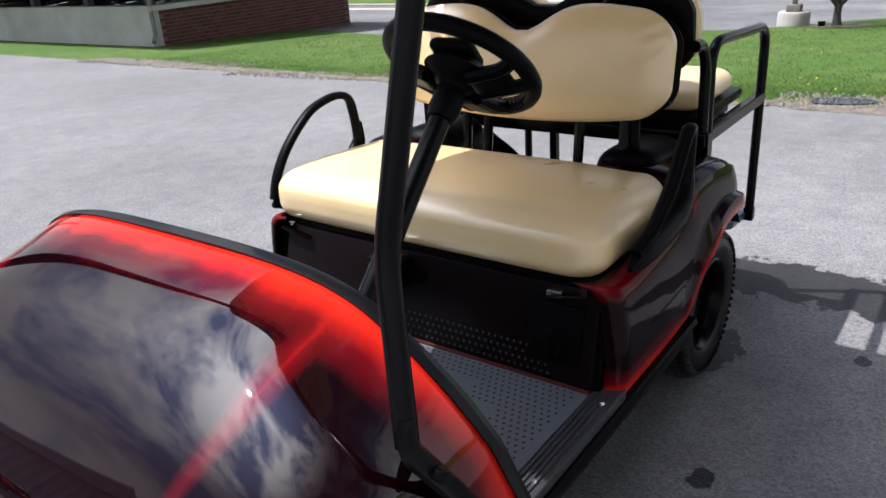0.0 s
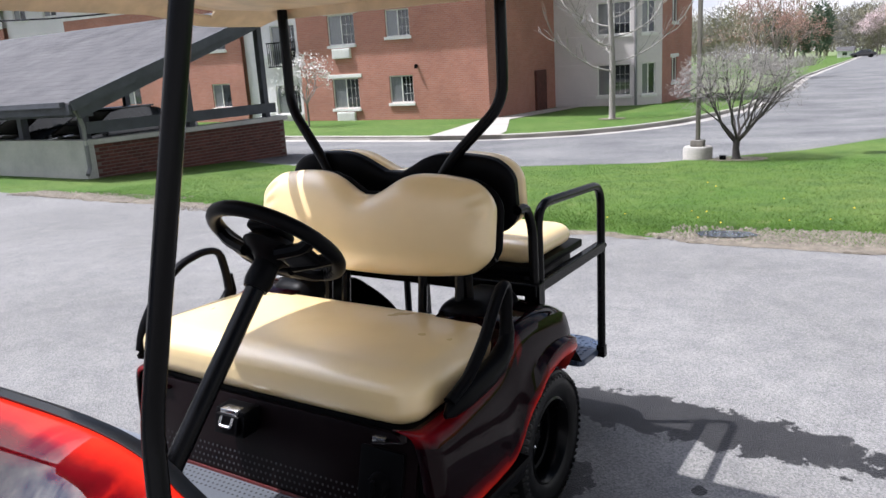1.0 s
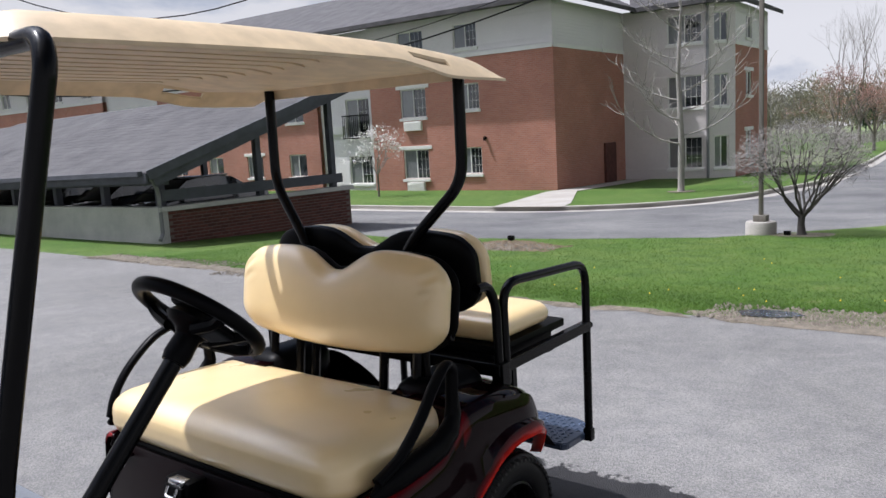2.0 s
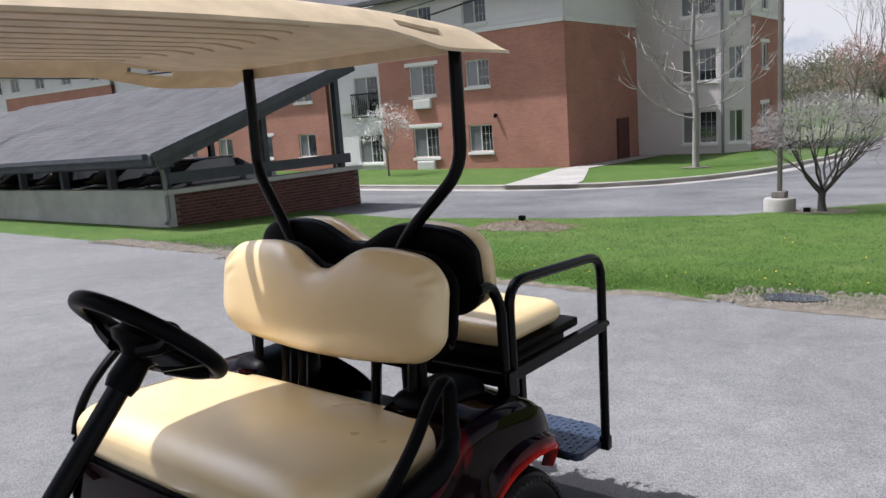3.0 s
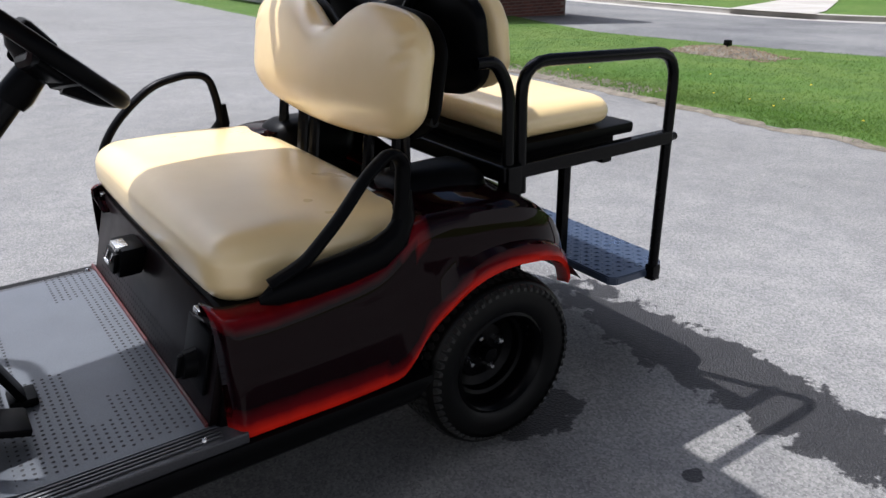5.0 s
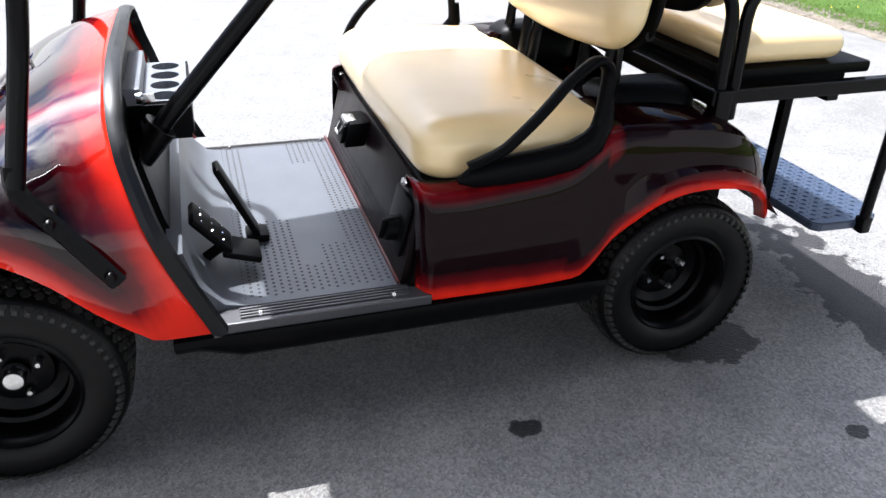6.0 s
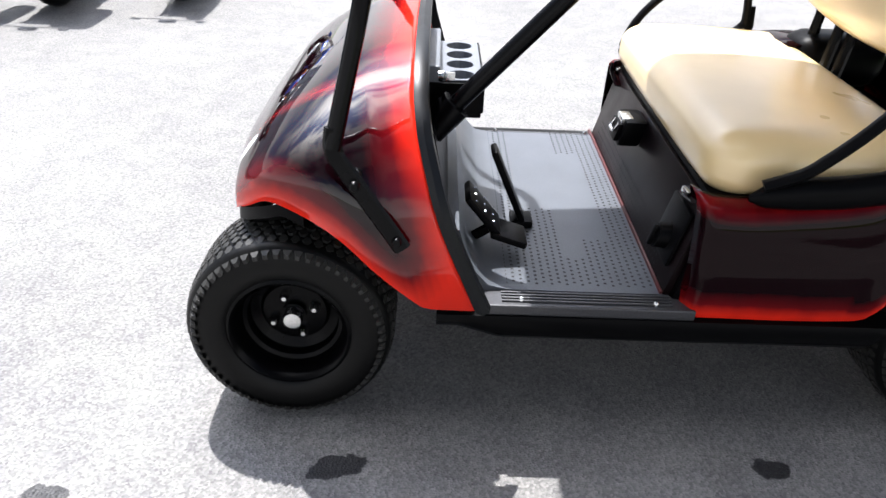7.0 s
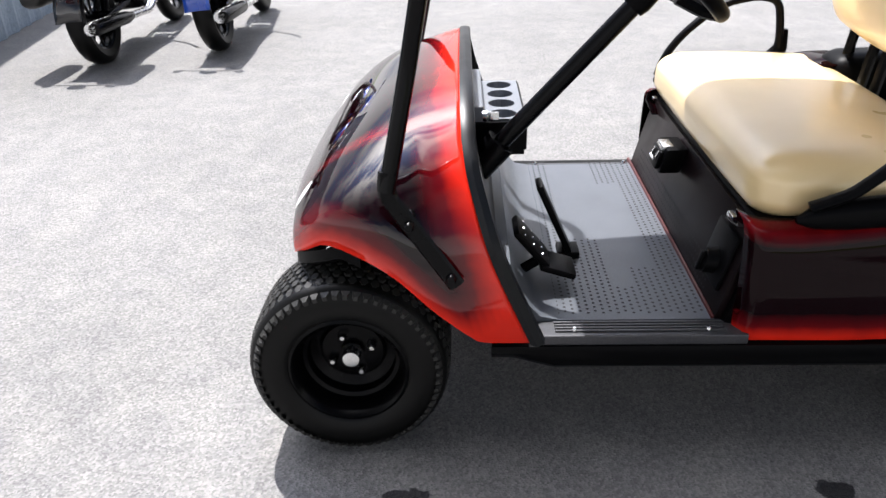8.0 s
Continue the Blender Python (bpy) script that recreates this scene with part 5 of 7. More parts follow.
def crown_seat(p):
    """The bench: crowned top, rolled front edge, tucked underside."""
    z = p.z + (0.02 * (1 - (p.x / 0.3) ** 2) * (1 - (p.y / 0.6) ** 4) if p.z > 0 else 0)
    front = max(0.0, min(1.0, (-p.x - 0.12) / 0.14))
    x = p.x - 0.012 * front * (1 - (p.y / 0.57) ** 4)
    return (x, p.y, z - 0.03 * p.x - 0.008 * front * (p.z < 0.02))


def seats():
    bm = pillow_mesh((0.55, 1.1, 0.145), (0.085, 0.085, 0.062), 34, crown_seat, Matrix.Translation((1.221, CY + 0.025, 0.671)))
    part("seat_cushion", bm, M_VINYL, cart, "tan vinyl front bench cushion")
    bm = box_mesh((0.955, CY - 0.515, 0.592), (1.46, CY + 0.54, 0.618), 0.012)
    part("seat_base", bm, M_PLASTIC, cart)

    def humped(depth):
        def f(p):
            dip = 0.078 * math.exp(-(p.y / 0.115) ** 2)
            ends = 0.035 * (abs(p.y) / 0.47) ** 4
            t = max(0.0, (p.z + 0.15) / 0.3)
            z = p.z - t * (dip + ends) + (0.04 * (p.y / 0.47) ** 2 * (1 - t))
            x = p.x - (depth * (1 - (p.y / 0.6) ** 2) * (1 - (p.z / 0.2) ** 2) if p.x < 0 else 0)
            wr = 0.0045 * math.sin(p.z * 110 + p.y * 90) * max(0, min(1, (abs(p.y) - 0.36) / 0.05)) * max(0, 1 - abs(abs(p.y) - 0.41) / 0.06) * max(0, min(1, p.z / 0.05)) * (1 if p.x < 0 else 0)
            return (x - wr, p.y, z)
        return f
    m = Matrix.Translation((1.505, CY, 1.014)) @ Euler((0, radians(10), 0)).to_matrix().to_4x4()
    back = part("backrest", pillow_mesh((0.085, 0.95, 0.342), (0.042, 0.1, 0.1), 40, humped(0.02), m), M_VINYL, cart, "tan vinyl front backrest with a dipped top")
    part("back_shell", pillow_mesh((0.03, 0.955, 0.342), (0.014, 0.1, 0.1), 16, humped(0.0), m @ Matrix.Translation((0.047, 0, 0))), M_PLASTIC, back, "black backrest shell")
    m = Matrix.Translation((1.725, CY, 1.085)) @ Euler((0, radians(-6), 0)).to_matrix().to_4x4() @ Matrix.Rotation(math.pi, 4, "Z")
    back = part("rear_backrest", pillow_mesh((0.07, 0.92, 0.29), (0.034, 0.1, 0.09), 24, humped(0.02), m @ Matrix.Translation((-0.02, 0, -0.005))), M_VINYL, cart, "tan vinyl rear backrest facing backwards")
    part("back_shell", pillow_mesh((0.06, 0.93, 0.3), (0.02, 0.095, 0.085), 24, humped(0.0), m @ Matrix.Translation((0.045, 0, 0))), M_PLASTIC, back, "black backrest shell")
    bm = pillow_mesh((0.37, 0.9, 0.085), (0.05, 0.06, 0.042), 24, lambda p: (p.x, p.y, p.z + (0.012 * (1 - (p.x / 0.19) ** 2) * (1 - (p.y / 0.47) ** 4) if p.z > 0 else 0)), Matrix.Translation((1.985, CY, 0.86)))
    part("rear_seat_cushion", bm, M_VINYL, cart, "tan vinyl rear bench cushion")
    bm = box_mesh((1.79, CY - 0.452, 0.785), (2.25, CY + 0.452, 0.818), 0.01)
    add_box(bm, (1.79, CY - 0.422, 0.742), (2.2, CY + 0.422, 0.784), 0.004)
    part("rear_seat_base", bm, M_PLASTIC, cart, "black rear bench tray")


seats()


def rails():
    # seat-back frame of the front bench
    for y in (-0.34, -0.2, 0.12, 0.2, 0.34):
        part("seat_post", tube_mesh([(1.47, CY + y, 0.6), (1.515, CY + y, 0.935)], 0.016, 8), M_METAL, cart)
    for y in (-0.36, 0.36):
        part("back_strap", box_mesh((1.505, CY + y - 0.022, 0.66), (1.515, CY + y + 0.022, 0.98), 0.002), M_METAL, cart)
    part("cross_bar", tube_mesh([(1.535, CY - 0.46, 0.92), (1.535, CY + 0.46, 0.92)], 0.014, 8), M_METAL, cart)
    # rear seat frame
    for side in (-1, 1):
        y = CY + side * 0.482
        bm = bmesh.new()
        add_tube(bm, [(1.79, y, 0.7), (1.785, y, 1.04), (2.37, y, 1.012), (2.362, y, 0.3)], 0.0165, 10, 0.09)
        rail = part("grab_rail", bm, M_METAL, cart, "black tubular grab rail beside the rear bench")
        part("clamp", tube_mesh([(2.335, y, 0.757), (2.4, y, 0.757)], 0.013, 8), M_METAL, rail)
        part("foot", box_mesh((2.345, y - 0.018, 0.29), (2.38, y + 0.018, 0.34), 0.005), M_METAL, rail)
        part("side_bar", box_mesh((1.765, y - 0.016, 0.742), (2.375, y + 0.016, 0.78), 0.004), M_METAL, cart, "black square side bar of the rear seat frame", False)
        part("seat_side_tube", tube_mesh([(1.64, y, 1.05), (1.70, y, 1.05), (1.745, y, 0.98), (1.748, y, 0.66)], 0.0165, 10, 0.05), M_METAL, cart)
        part("frame_post", box_mesh((1.73, y - 0.025, 0.56), (1.775, y + 0.02, 0.782), 0.004), M_METAL, cart, "", False)
        part("step_strut", box_mesh((2.16, CY + side * 0.25 - 0.015, 0.31), (2.19, CY + side * 0.25 + 0.015, 0.735), 0.003), M_METAL, cart, "", False)
    part("rear_cross_bar", box_mesh((1.72, CY - 0.5, 0.738), (1.77, CY + 0.5, 0.783), 0.005), M_METAL, cart, "", False)
    part("under_bar", box_mesh((2.14, CY - 0.44, 0.705), (2.18, CY + 0.44, 0.739), 0.005), M_METAL, cart, "", False)
    # step with raised diamond tread
    out = [(2.2, -0.445), (2.22, -0.465), (2.38, -0.475), (2.44, -0.45), (2.475, -0.37), (2.475, 0.37), (2.44, 0.45), (2.38, 0.475), (2.22, 0.465), (2.2, 0.445)]
    bm = plate_mesh([(x, CY + y) for x, y in out], (0.296, 0.324), "z", 0.004)
    step = part("foot_step", bm, M_PLATE, cart, "dark diamond-plate rear foot step", False)
    bm = bmesh.new()
    k = 0
    for i in range(11):
        for j in range(36):
            x, y = 2.215 + i * 0.0245, CY - 0.43 + j * 0.0245
            if x > 2.42 and abs(y - CY) > 0.37:
                continue
            a = radians(45 if (i + j) % 2 else -45)
            dx, dy = 0.011 * math.cos(a), 0.011 * math.sin(a)
            nx, ny = -0.0035 * math.sin(a), 0.0035 * math.cos(a)
            q = [bm.verts.new(p) for p in ((x - dx, y - dy, 0.3245), (x + nx, y + ny, 0.3245), (x + dx, y + dy, 0.3245), (x - nx, y - ny, 0.3245))]
            t = bm.verts.new((x, y, 0.3285))
            for b in range(4):
                bm.faces.new((q[b], q[(b + 1) % 4], t))
    bmesh.ops.recalc_face_normals(bm, faces=bm.faces)
    part("tread", bm, M_PLATE, step, "raised diamond tread", False)["kind"] = "stuff"
    # hip restraints
    for side in (-1, 1):
        y = CY + side * 0.572
        pts = ([(1.04, y, 0.672), (1.08, y - 0.006, 0.69), (1.12, y - 0.012, 0.71), (1.2, y - 0.022, 0.79), (1.27, y - 0.018, 0.868), (1.335, y - 0.012, 0.91), (1.374, y, 0.88), (1.365, y, 0.76), (1.34, y, 0.7)] if side < 0 else
               [(0.965, y, 0.66), (0.985, y, 0.725), (1.03, y, 0.79), (1.085, y, 0.842), (1.165, y, 0.9), (1.275, y, 0.92), (1.345, y, 0.906), (1.366, y, 0.81), (1.368, y, 0.7)])
        bm = tube_mesh(pts, 0.0125, 12, 0.05, flat=1.5, up=(0, 0, 1))
        arm = part("hip_restraint", bm, M_PLASTIC, cart, "black plastic hip restraint looped beside the bench")
        base = tube_mesh([(1.015 if side < 0 else 0.955, y, 0.642), (1.05 if side < 0 else 0.985, y, 0.648), (1.12, y, 0.656), (1.22, y, 0.664), (1.3, y, 0.677), (1.35, y, 0.706), (1.375, y, 0.75), (1.378, y, 0.81)], [0.008, 0.026, 0.036, 0.038, 0.038, 0.034, 0.024, 0.014], 16, 0, flat=0.8, up=(0, 0, 1))
        part("base_moulding", base, M_PLASTIC, arm)


rails()


def roof():
    z = 1.73
    zr = z - 0.02
    bm = bmesh.new()
    x0, x1, w = 0.265, 1.7, 0.6
    side_z = [(0.265, 1.737), (1.18, 1.729), (1.3, 1.713), (1.42, 1.693), (1.7, 1.69)]
    top_z = [(0.265, 1.745), (0.29, 1.773), (0.35, 1.79), (1.2, 1.781), (1.585, 1.753), (1.665, 1.735), (1.7, 1.709)]
    in_z = [(0.265, 1.737), (0.285, 1.737), (0.3, 1.76), (1.22, 1.76), (1.42, 1.731), (1.67, 1.731), (1.685, 1.7), (1.7, 1.7)]
    slots = [-0.75 + 0.15 * k for k in range(11)]
    inner = sorted([-0.83, 0.83] + [c + d for c in slots for d in (-0.075, -0.02, -0.016, 0.016, 0.02)] + [0.825])
    panel = [0.86, 0.885, 0.92, 0.955, 0.985, 1.0]
    vs = [-v for v in reversed(panel)] + inner + panel
    xs = sorted({*(x0 + (x1 - x0) * k / 52 for k in range(53)), 0.285, 0.3, 1.29, 1.45, 1.67, 1.685})
    top, under = [], []
    for x in xs:
        edge = max(0.0, 1 - (x - x0) / 0.1)
        ww = w - 0.07 * edge ** 2.4 - 0.06 * max(0.0, 1 - (x - x0) / 0.55) ** 1.3 - 0.012 * max(0.0, (x - 1.605) / 0.095) ** 2
        zt, zl, zi = smooth_table(top_z, x), smooth_table(side_z, x), interp(in_z, x)
        rt, ru = [], []
        for j, v in enumerate(vs):
            y = CY + ww * v
            t = max(0.0, (abs(v) - 0.86) / 0.14)
            zz = zt - (zt - zl) * t ** 1.25 + 0.022 * max(0.0, 1 - (v / 0.86) ** 2) * (1 - edge)
            rt.append((x, y, zz))
            groove = 0.017 if any(abs(v - c) < 0.0165 for c in slots) and 0.36 < x < 1.3 - 0.12 * abs(v) else 0.0
            ru.append((x, y, zz - 0.008 if t > 0 or abs(v) > 0.855 else zi + groove))
        top.append(rt)
        under.append(ru)
    add_grid(bm, top)
    add_grid(bm, [list(reversed(r)) for r in under])
    # oblong hand openings through the rear corners
    gone = []
    for fc in bm.faces:
        c = fc.calc_center_median()
        if 1.29 < c.x < 1.45 and 0.92 * 0.6 < abs(c.y - CY) < 0.955 * 0.6:
            gone.append(fc)
    bmesh.ops.delete(bm, geom=gone, context="FACES")
    left = {e for e in bm.edges if e.is_boundary}
    groups = []
    while left:
        seed = left.pop()
        group, stack = [seed], [seed]
        while stack:
            for v in stack.pop().verts:
                for e in v.link_edges:
                    if e in left:
                        left.remove(e)
                        group.append(e)
                        stack.append(e)
        c = sum((v.co for e in group for v in e.verts), Vector()) / (2 * len(group))
        groups.append((round(c.x, 1), round(c.y, 1), group))
    for i in range(len(groups)):
        for j in range(i + 1, len(groups)):
            if groups[i][:2] == groups[j][:2]:
                bmesh.ops.bridge_loops(bm, edges=groups[i][2] + groups[j][2])
    bmesh.ops.recalc_face_normals(bm, faces=bm.faces)
    canopy = part("canopy", bm, M_ROOF, cart, "beige moulded plastic roof with ribbed underside")
    # rear hoop
    zr = z + 0.0
    bm = bmesh.new()
    for legs in ([(1.61, -0.16, 1.02), (1.622, -0.27, 1.2), (1.655, -0.46, 1.385), (1.66, -0.46, zr)], [(1.61, 0.15, 1.02), (1.622, 0.26, 1.2), (1.655, 0.42, 1.385), (1.66, 0.42, zr)]):
        add_tube(bm, legs, 0.0185, 12, 0.07)
    part("rear_hoop", bm, M_METAL, cart, "black tubular rear roof legs bent outwards")
    # front hoop with flat foot plates
    near = [(0.125, 0.625, 0.745), (0.179, 0.572, 1.0), (0.325 - 0.012, 0.630, zr - 0.045), (0.325, 0.630 - 0.03, zr)]
    f = [(x, CY - y, h) for x, y, h in near] + [(x, CY + y, h) for x, y, h in reversed(near)]
    hoop = part("front_hoop", tube_mesh(f, 0.0185, 12, 0.05), M_METAL, cart, "black tubular front roof hoop")
    for side in (-1, 1):
        y = CY + side * 0.625
        bm = bmesh.new()
        add_tube(bm, [(0.13, y, 0.79), (0.123, y, 0.74), (0.17, y + side * 0.004, 0.672), (0.27, y + side * 0.008, 0.522)], 0.02, 8, 0.03, flat=0.5, up=(0.6, 0, 0.8))
        foot = part("foot_plate", bm, M_METAL, hoop, "flat black foot plate bolted to the cowl")
        for x, zz in ((0.165, 0.672), (0.253, 0.544)):
            bm = bmesh.new()
            lathe_mesh([(0.0, 0.02), (0.008, 0.02), (0.012, 0.014), (0.012, -0.075)], 10, Matrix.Translation((x + 0.005, y + side * 0.008, zz)) @ Euler((radians(90 * side * -1), 0, 0)).to_matrix().to_4x4(), bm)
            part("bolt", bm, M_METAL, hoop)


roof()


def wheel():
    """A wheel about the origin with its axle along y, outer side at -y."""
    rim_r, tyre_r, w = 0.142, 0.252, 0.115
    spin = Euler((radians(90), 0, 0)).to_matrix().to_4x4()
    prof = [(rim_r - 0.004, -w * 0.82), (rim_r + 0.004, -w * 0.92), (rim_r + 0.018, -w), (rim_r + 0.05, -w * 1.06), (rim_r + 0.08, -w * 1.02), (tyre_r - 0.014, -w * 0.94), (tyre_r - 0.008, -w * 0.82),
            (tyre_r - 0.006, 0.0), (tyre_r - 0.008, w * 0.82), (tyre_r - 0.014, w * 0.94), (rim_r + 0.06, w * 1.04), (rim_r + 0.01, w), (rim_r - 0.004, w * 0.82)]
    bm = lathe_mesh([(r, -h) for r, h in prof], 56, spin, None, False)
    tyre = part("tyre", bm, M_RUBBER, None, "wide all-terrain tyre with blocky tread")
    # tread blocks
    bm = bmesh.new()
    n = 58
    for row in range(9):
        s = (row - 4) / 4
        y, drop = s * 0.113, 0.02 * abs(s) ** 5
        for k in range(n):
            a = 2 * math.pi * (k + 0.5 * (row % 2)) / n
            hw, hl = 0.0132, 0.0122
            hexa = [(-hl, 0.0), (-hl * 0.45, -hw), (hl * 0.45, -hw), (hl, 0.0), (hl * 0.45, hw), (-hl * 0.45, hw)]
            ring0, ring1 = [], []
            for t, q in hexa:
                tilt = -0.45 * q * s ** 3
                for ring, r, sc in ((ring0, tyre_r - 0.011 - drop, 1.0), (ring1, tyre_r - 0.001 - drop, 0.88)):
                    aa = a + t * sc / tyre_r
                    ring.append(bm.verts.new(((r + tilt) * math.cos(aa), y + q * sc, (r + tilt) * math.sin(aa))))
            bm.faces.new(ring1)
            for q in range(6):
                bm.faces.new((ring0[q], ring0[(q + 1) % 6], ring1[(q + 1) % 6], ring1[q]))
    bmesh.ops.recalc_face_normals(bm, faces=bm.faces)
    part("tread", bm, M_TREAD, tyre, "", False)["kind"] = "stuff"
    dish = [(rim_r + 0.004, 0.1), (rim_r + 0.008, 0.108), (rim_r, 0.112), (rim_r - 0.012, 0.1), (rim_r - 0.018, 0.07), (rim_r - 0.02, 0.05), (rim_r - 0.03, 0.045), (rim_r - 0.034, 0.02), (0.085, 0.008), (0.078, 0.016), (0.05, 0.018), (0.03, 0.018), (0.03, 0.03), (0.0, 0.03)]
    rim = part("rim", lathe_mesh(dish, 44, spin, None, False), M_RIM, None, "deep-dished glossy black steel rim")
    hub = part("hub_cap", lathe_mesh([(0.0235, 0.018), (0.0235, 0.055), (0.021, 0.06), (0.0, 0.062)], 20, spin, None, False), M_CHROME, None, "bright hub cap")
    nuts = []
    for k in range(4):
        a = radians(22 + 90 * k)
        nut = lathe_mesh([(0.0, 0.042), (0.006, 0.042), (0.012, 0.034), (0.013, 0.016)], 6, Matrix.Translation((0.055 * math.cos(a), 0, 0.055 * math.sin(a))) @ spin, None, False)
        nuts.append(part("lug_nut", nut, M_CHROME, None))
    return tyre, rim, hub, nuts


def place_wheels():
    tyre, rim, hub, nuts = wheel()
    for o in (rim, hub, *nuts):
        o.parent = tyre
    first = True
    off = Vector(cart.location)
    for x in (0.0, 1.68):
        for side in (-1, 1):
            m = Matrix.Translation(Vector((x, CY + side * (0.475 if x < 1 else 0.45), 0.252)) - off)
            if side == 1:
                m = m @ Matrix.Rotation(math.pi, 4, "Z")
            if first:
                tyre.parent, tyre.matrix_basis, first = cart, m, False
            else:
                made = copy_thing(tyre, m)
                for ch in made.children:
                    if x > 1 and ch.name.startswith("hub_cap"):
                        ch.material_slots[0].link = "OBJECT"
                        ch.material_slots[0].material = M_RIM
                        ch["label"] = "black hub cap"
    for x in (0.0, 1.68):
        part("axle", tube_mesh([(x, CY - 0.46, 0.252), (x, CY + 0.46, 0.252)], 0.03, 10), M_METAL, cart)


place_wheels()

# ---- trees and planting ----
def grow(rng, bm, p, d, length, r, depth, spread, sides, tips, taper=0.72, up=0.15, kids=(2, 4)):
    """A limb and its branches, thinner at every fork; collects the twig ends."""
    n = 3 if depth > 0 else 2
    pts, radii = [p.copy()], [r]
    q, e = p.copy(), d.copy()
    for i in range(n):
        e = (e + Vector((rng.uniform(-1, 1), rng.uniform(-1, 1), rng.uniform(-0.6, 1) * 0.6 + up)) * 0.16).normalized()
        q = q + e * (length / n)
        pts.append(q.copy())
        radii.append(r * (1 - (1 - taper) * (i + 1) / n))
    if len(pts) > 1:
        add_tube(bm, pts, radii, max(3, sides), 0)
    if depth == 0:
        tips.append((q, e))
        return
    for k in range(rng.randint(*kids)):
        a = rng.uniform(0, 2 * math.pi)
        side = e.orthogonal().normalized()
        side.rotate(Matrix.Rotation(a, 3, e))
        t = (e * (1 - spread) + side * spread + Vector((0, 0, up * 0.5))).normalized()
        at = pts[-1] if k else pts[-1]
        if k and n > 2:
            at = pts[-2].lerp(pts[-1], rng.uniform(0.2, 1.0))
        grow(rng, bm, at, t, length * rng.uniform(0.6, 0.85), radii[-1] * 0.72, depth - 1, spread, sides - 1, tips, taper, up, kids)


def bare_tree(name, label, x, y, height, trunk_h, trunk_r, seed, depth=5, spread=0.5, kids=(2, 3), m_twig=M_TWIG, lean=0.0, up=0.15, dz=0.0):
    rng = random.Random(seed)
    tree = thing(name, label, "tree", at=(x, y, land(x, y) + dz))
    base = Vector((x, y, land(x, y) + dz - 0.1))
    bm = bmesh.new()
    top = base + Vector((lean, 0, trunk_h + 0.1))
    add_tube(bm, [base, base + Vector((0, 0, 0.16)), base.lerp(top, 0.5) + Vector((0.02, 0.01, 0)), top], [trunk_r * 1.6, trunk_r * 1.05, trunk_r * 0.92, trunk_r * 0.8], 10)
    part("trunk", bm, M_BARK, tree, "grey bark trunk")
    bm = bmesh.new()
    tips = []
    rest = height - trunk_h
    n = 5
    for k in range(n):
        a = 2 * math.pi * (k + rng.uniform(-0.3, 0.3)) / n
        d = Vector((math.cos(a) * spread, math.sin(a) * spread, 1 - spread * 0.4)).normalized()
        at = base.lerp(top, rng.uniform(0.78, 1.0))
        grow(rng, bm, at, d, rest * rng.uniform(0.3, 0.42), trunk_r * 0.5, depth, spread, 6, tips, up=up, kids=kids)
    grow(rng, bm, top, Vector((0, 0, 1)), rest * 0.36, trunk_r * 0.66, depth, spread * 0.8, 6, tips, up=up, kids=kids)
    part("crown", bm, m_twig, tree, "bare branching crown", False)
    return tree, tips


def add_flecks(bm, rng, centre, radius, count, size):
    """Small leaf-like quads scattered about a point."""
    for _ in range(count):
        v = Vector((rng.gauss(0, 1), rng.gauss(0, 1), rng.gauss(0, 0.8)))
        p = Vector(centre) + v * radius * 0.5
        a = Vector((rng.uniform(-1, 1), rng.uniform(-1, 1), rng.uniform(-1, 1))).normalized()
        b = a.orthogonal().normalized()
        s = size * rng.uniform(0.6, 1.3)
        c = a.cross(b)
        bm.faces.new([bm.verts.new(p + b * s), bm.verts.new(p + c * s * 0.7), bm.verts.new(p - b * s), bm.verts.new(p - c * s * 0.7)])


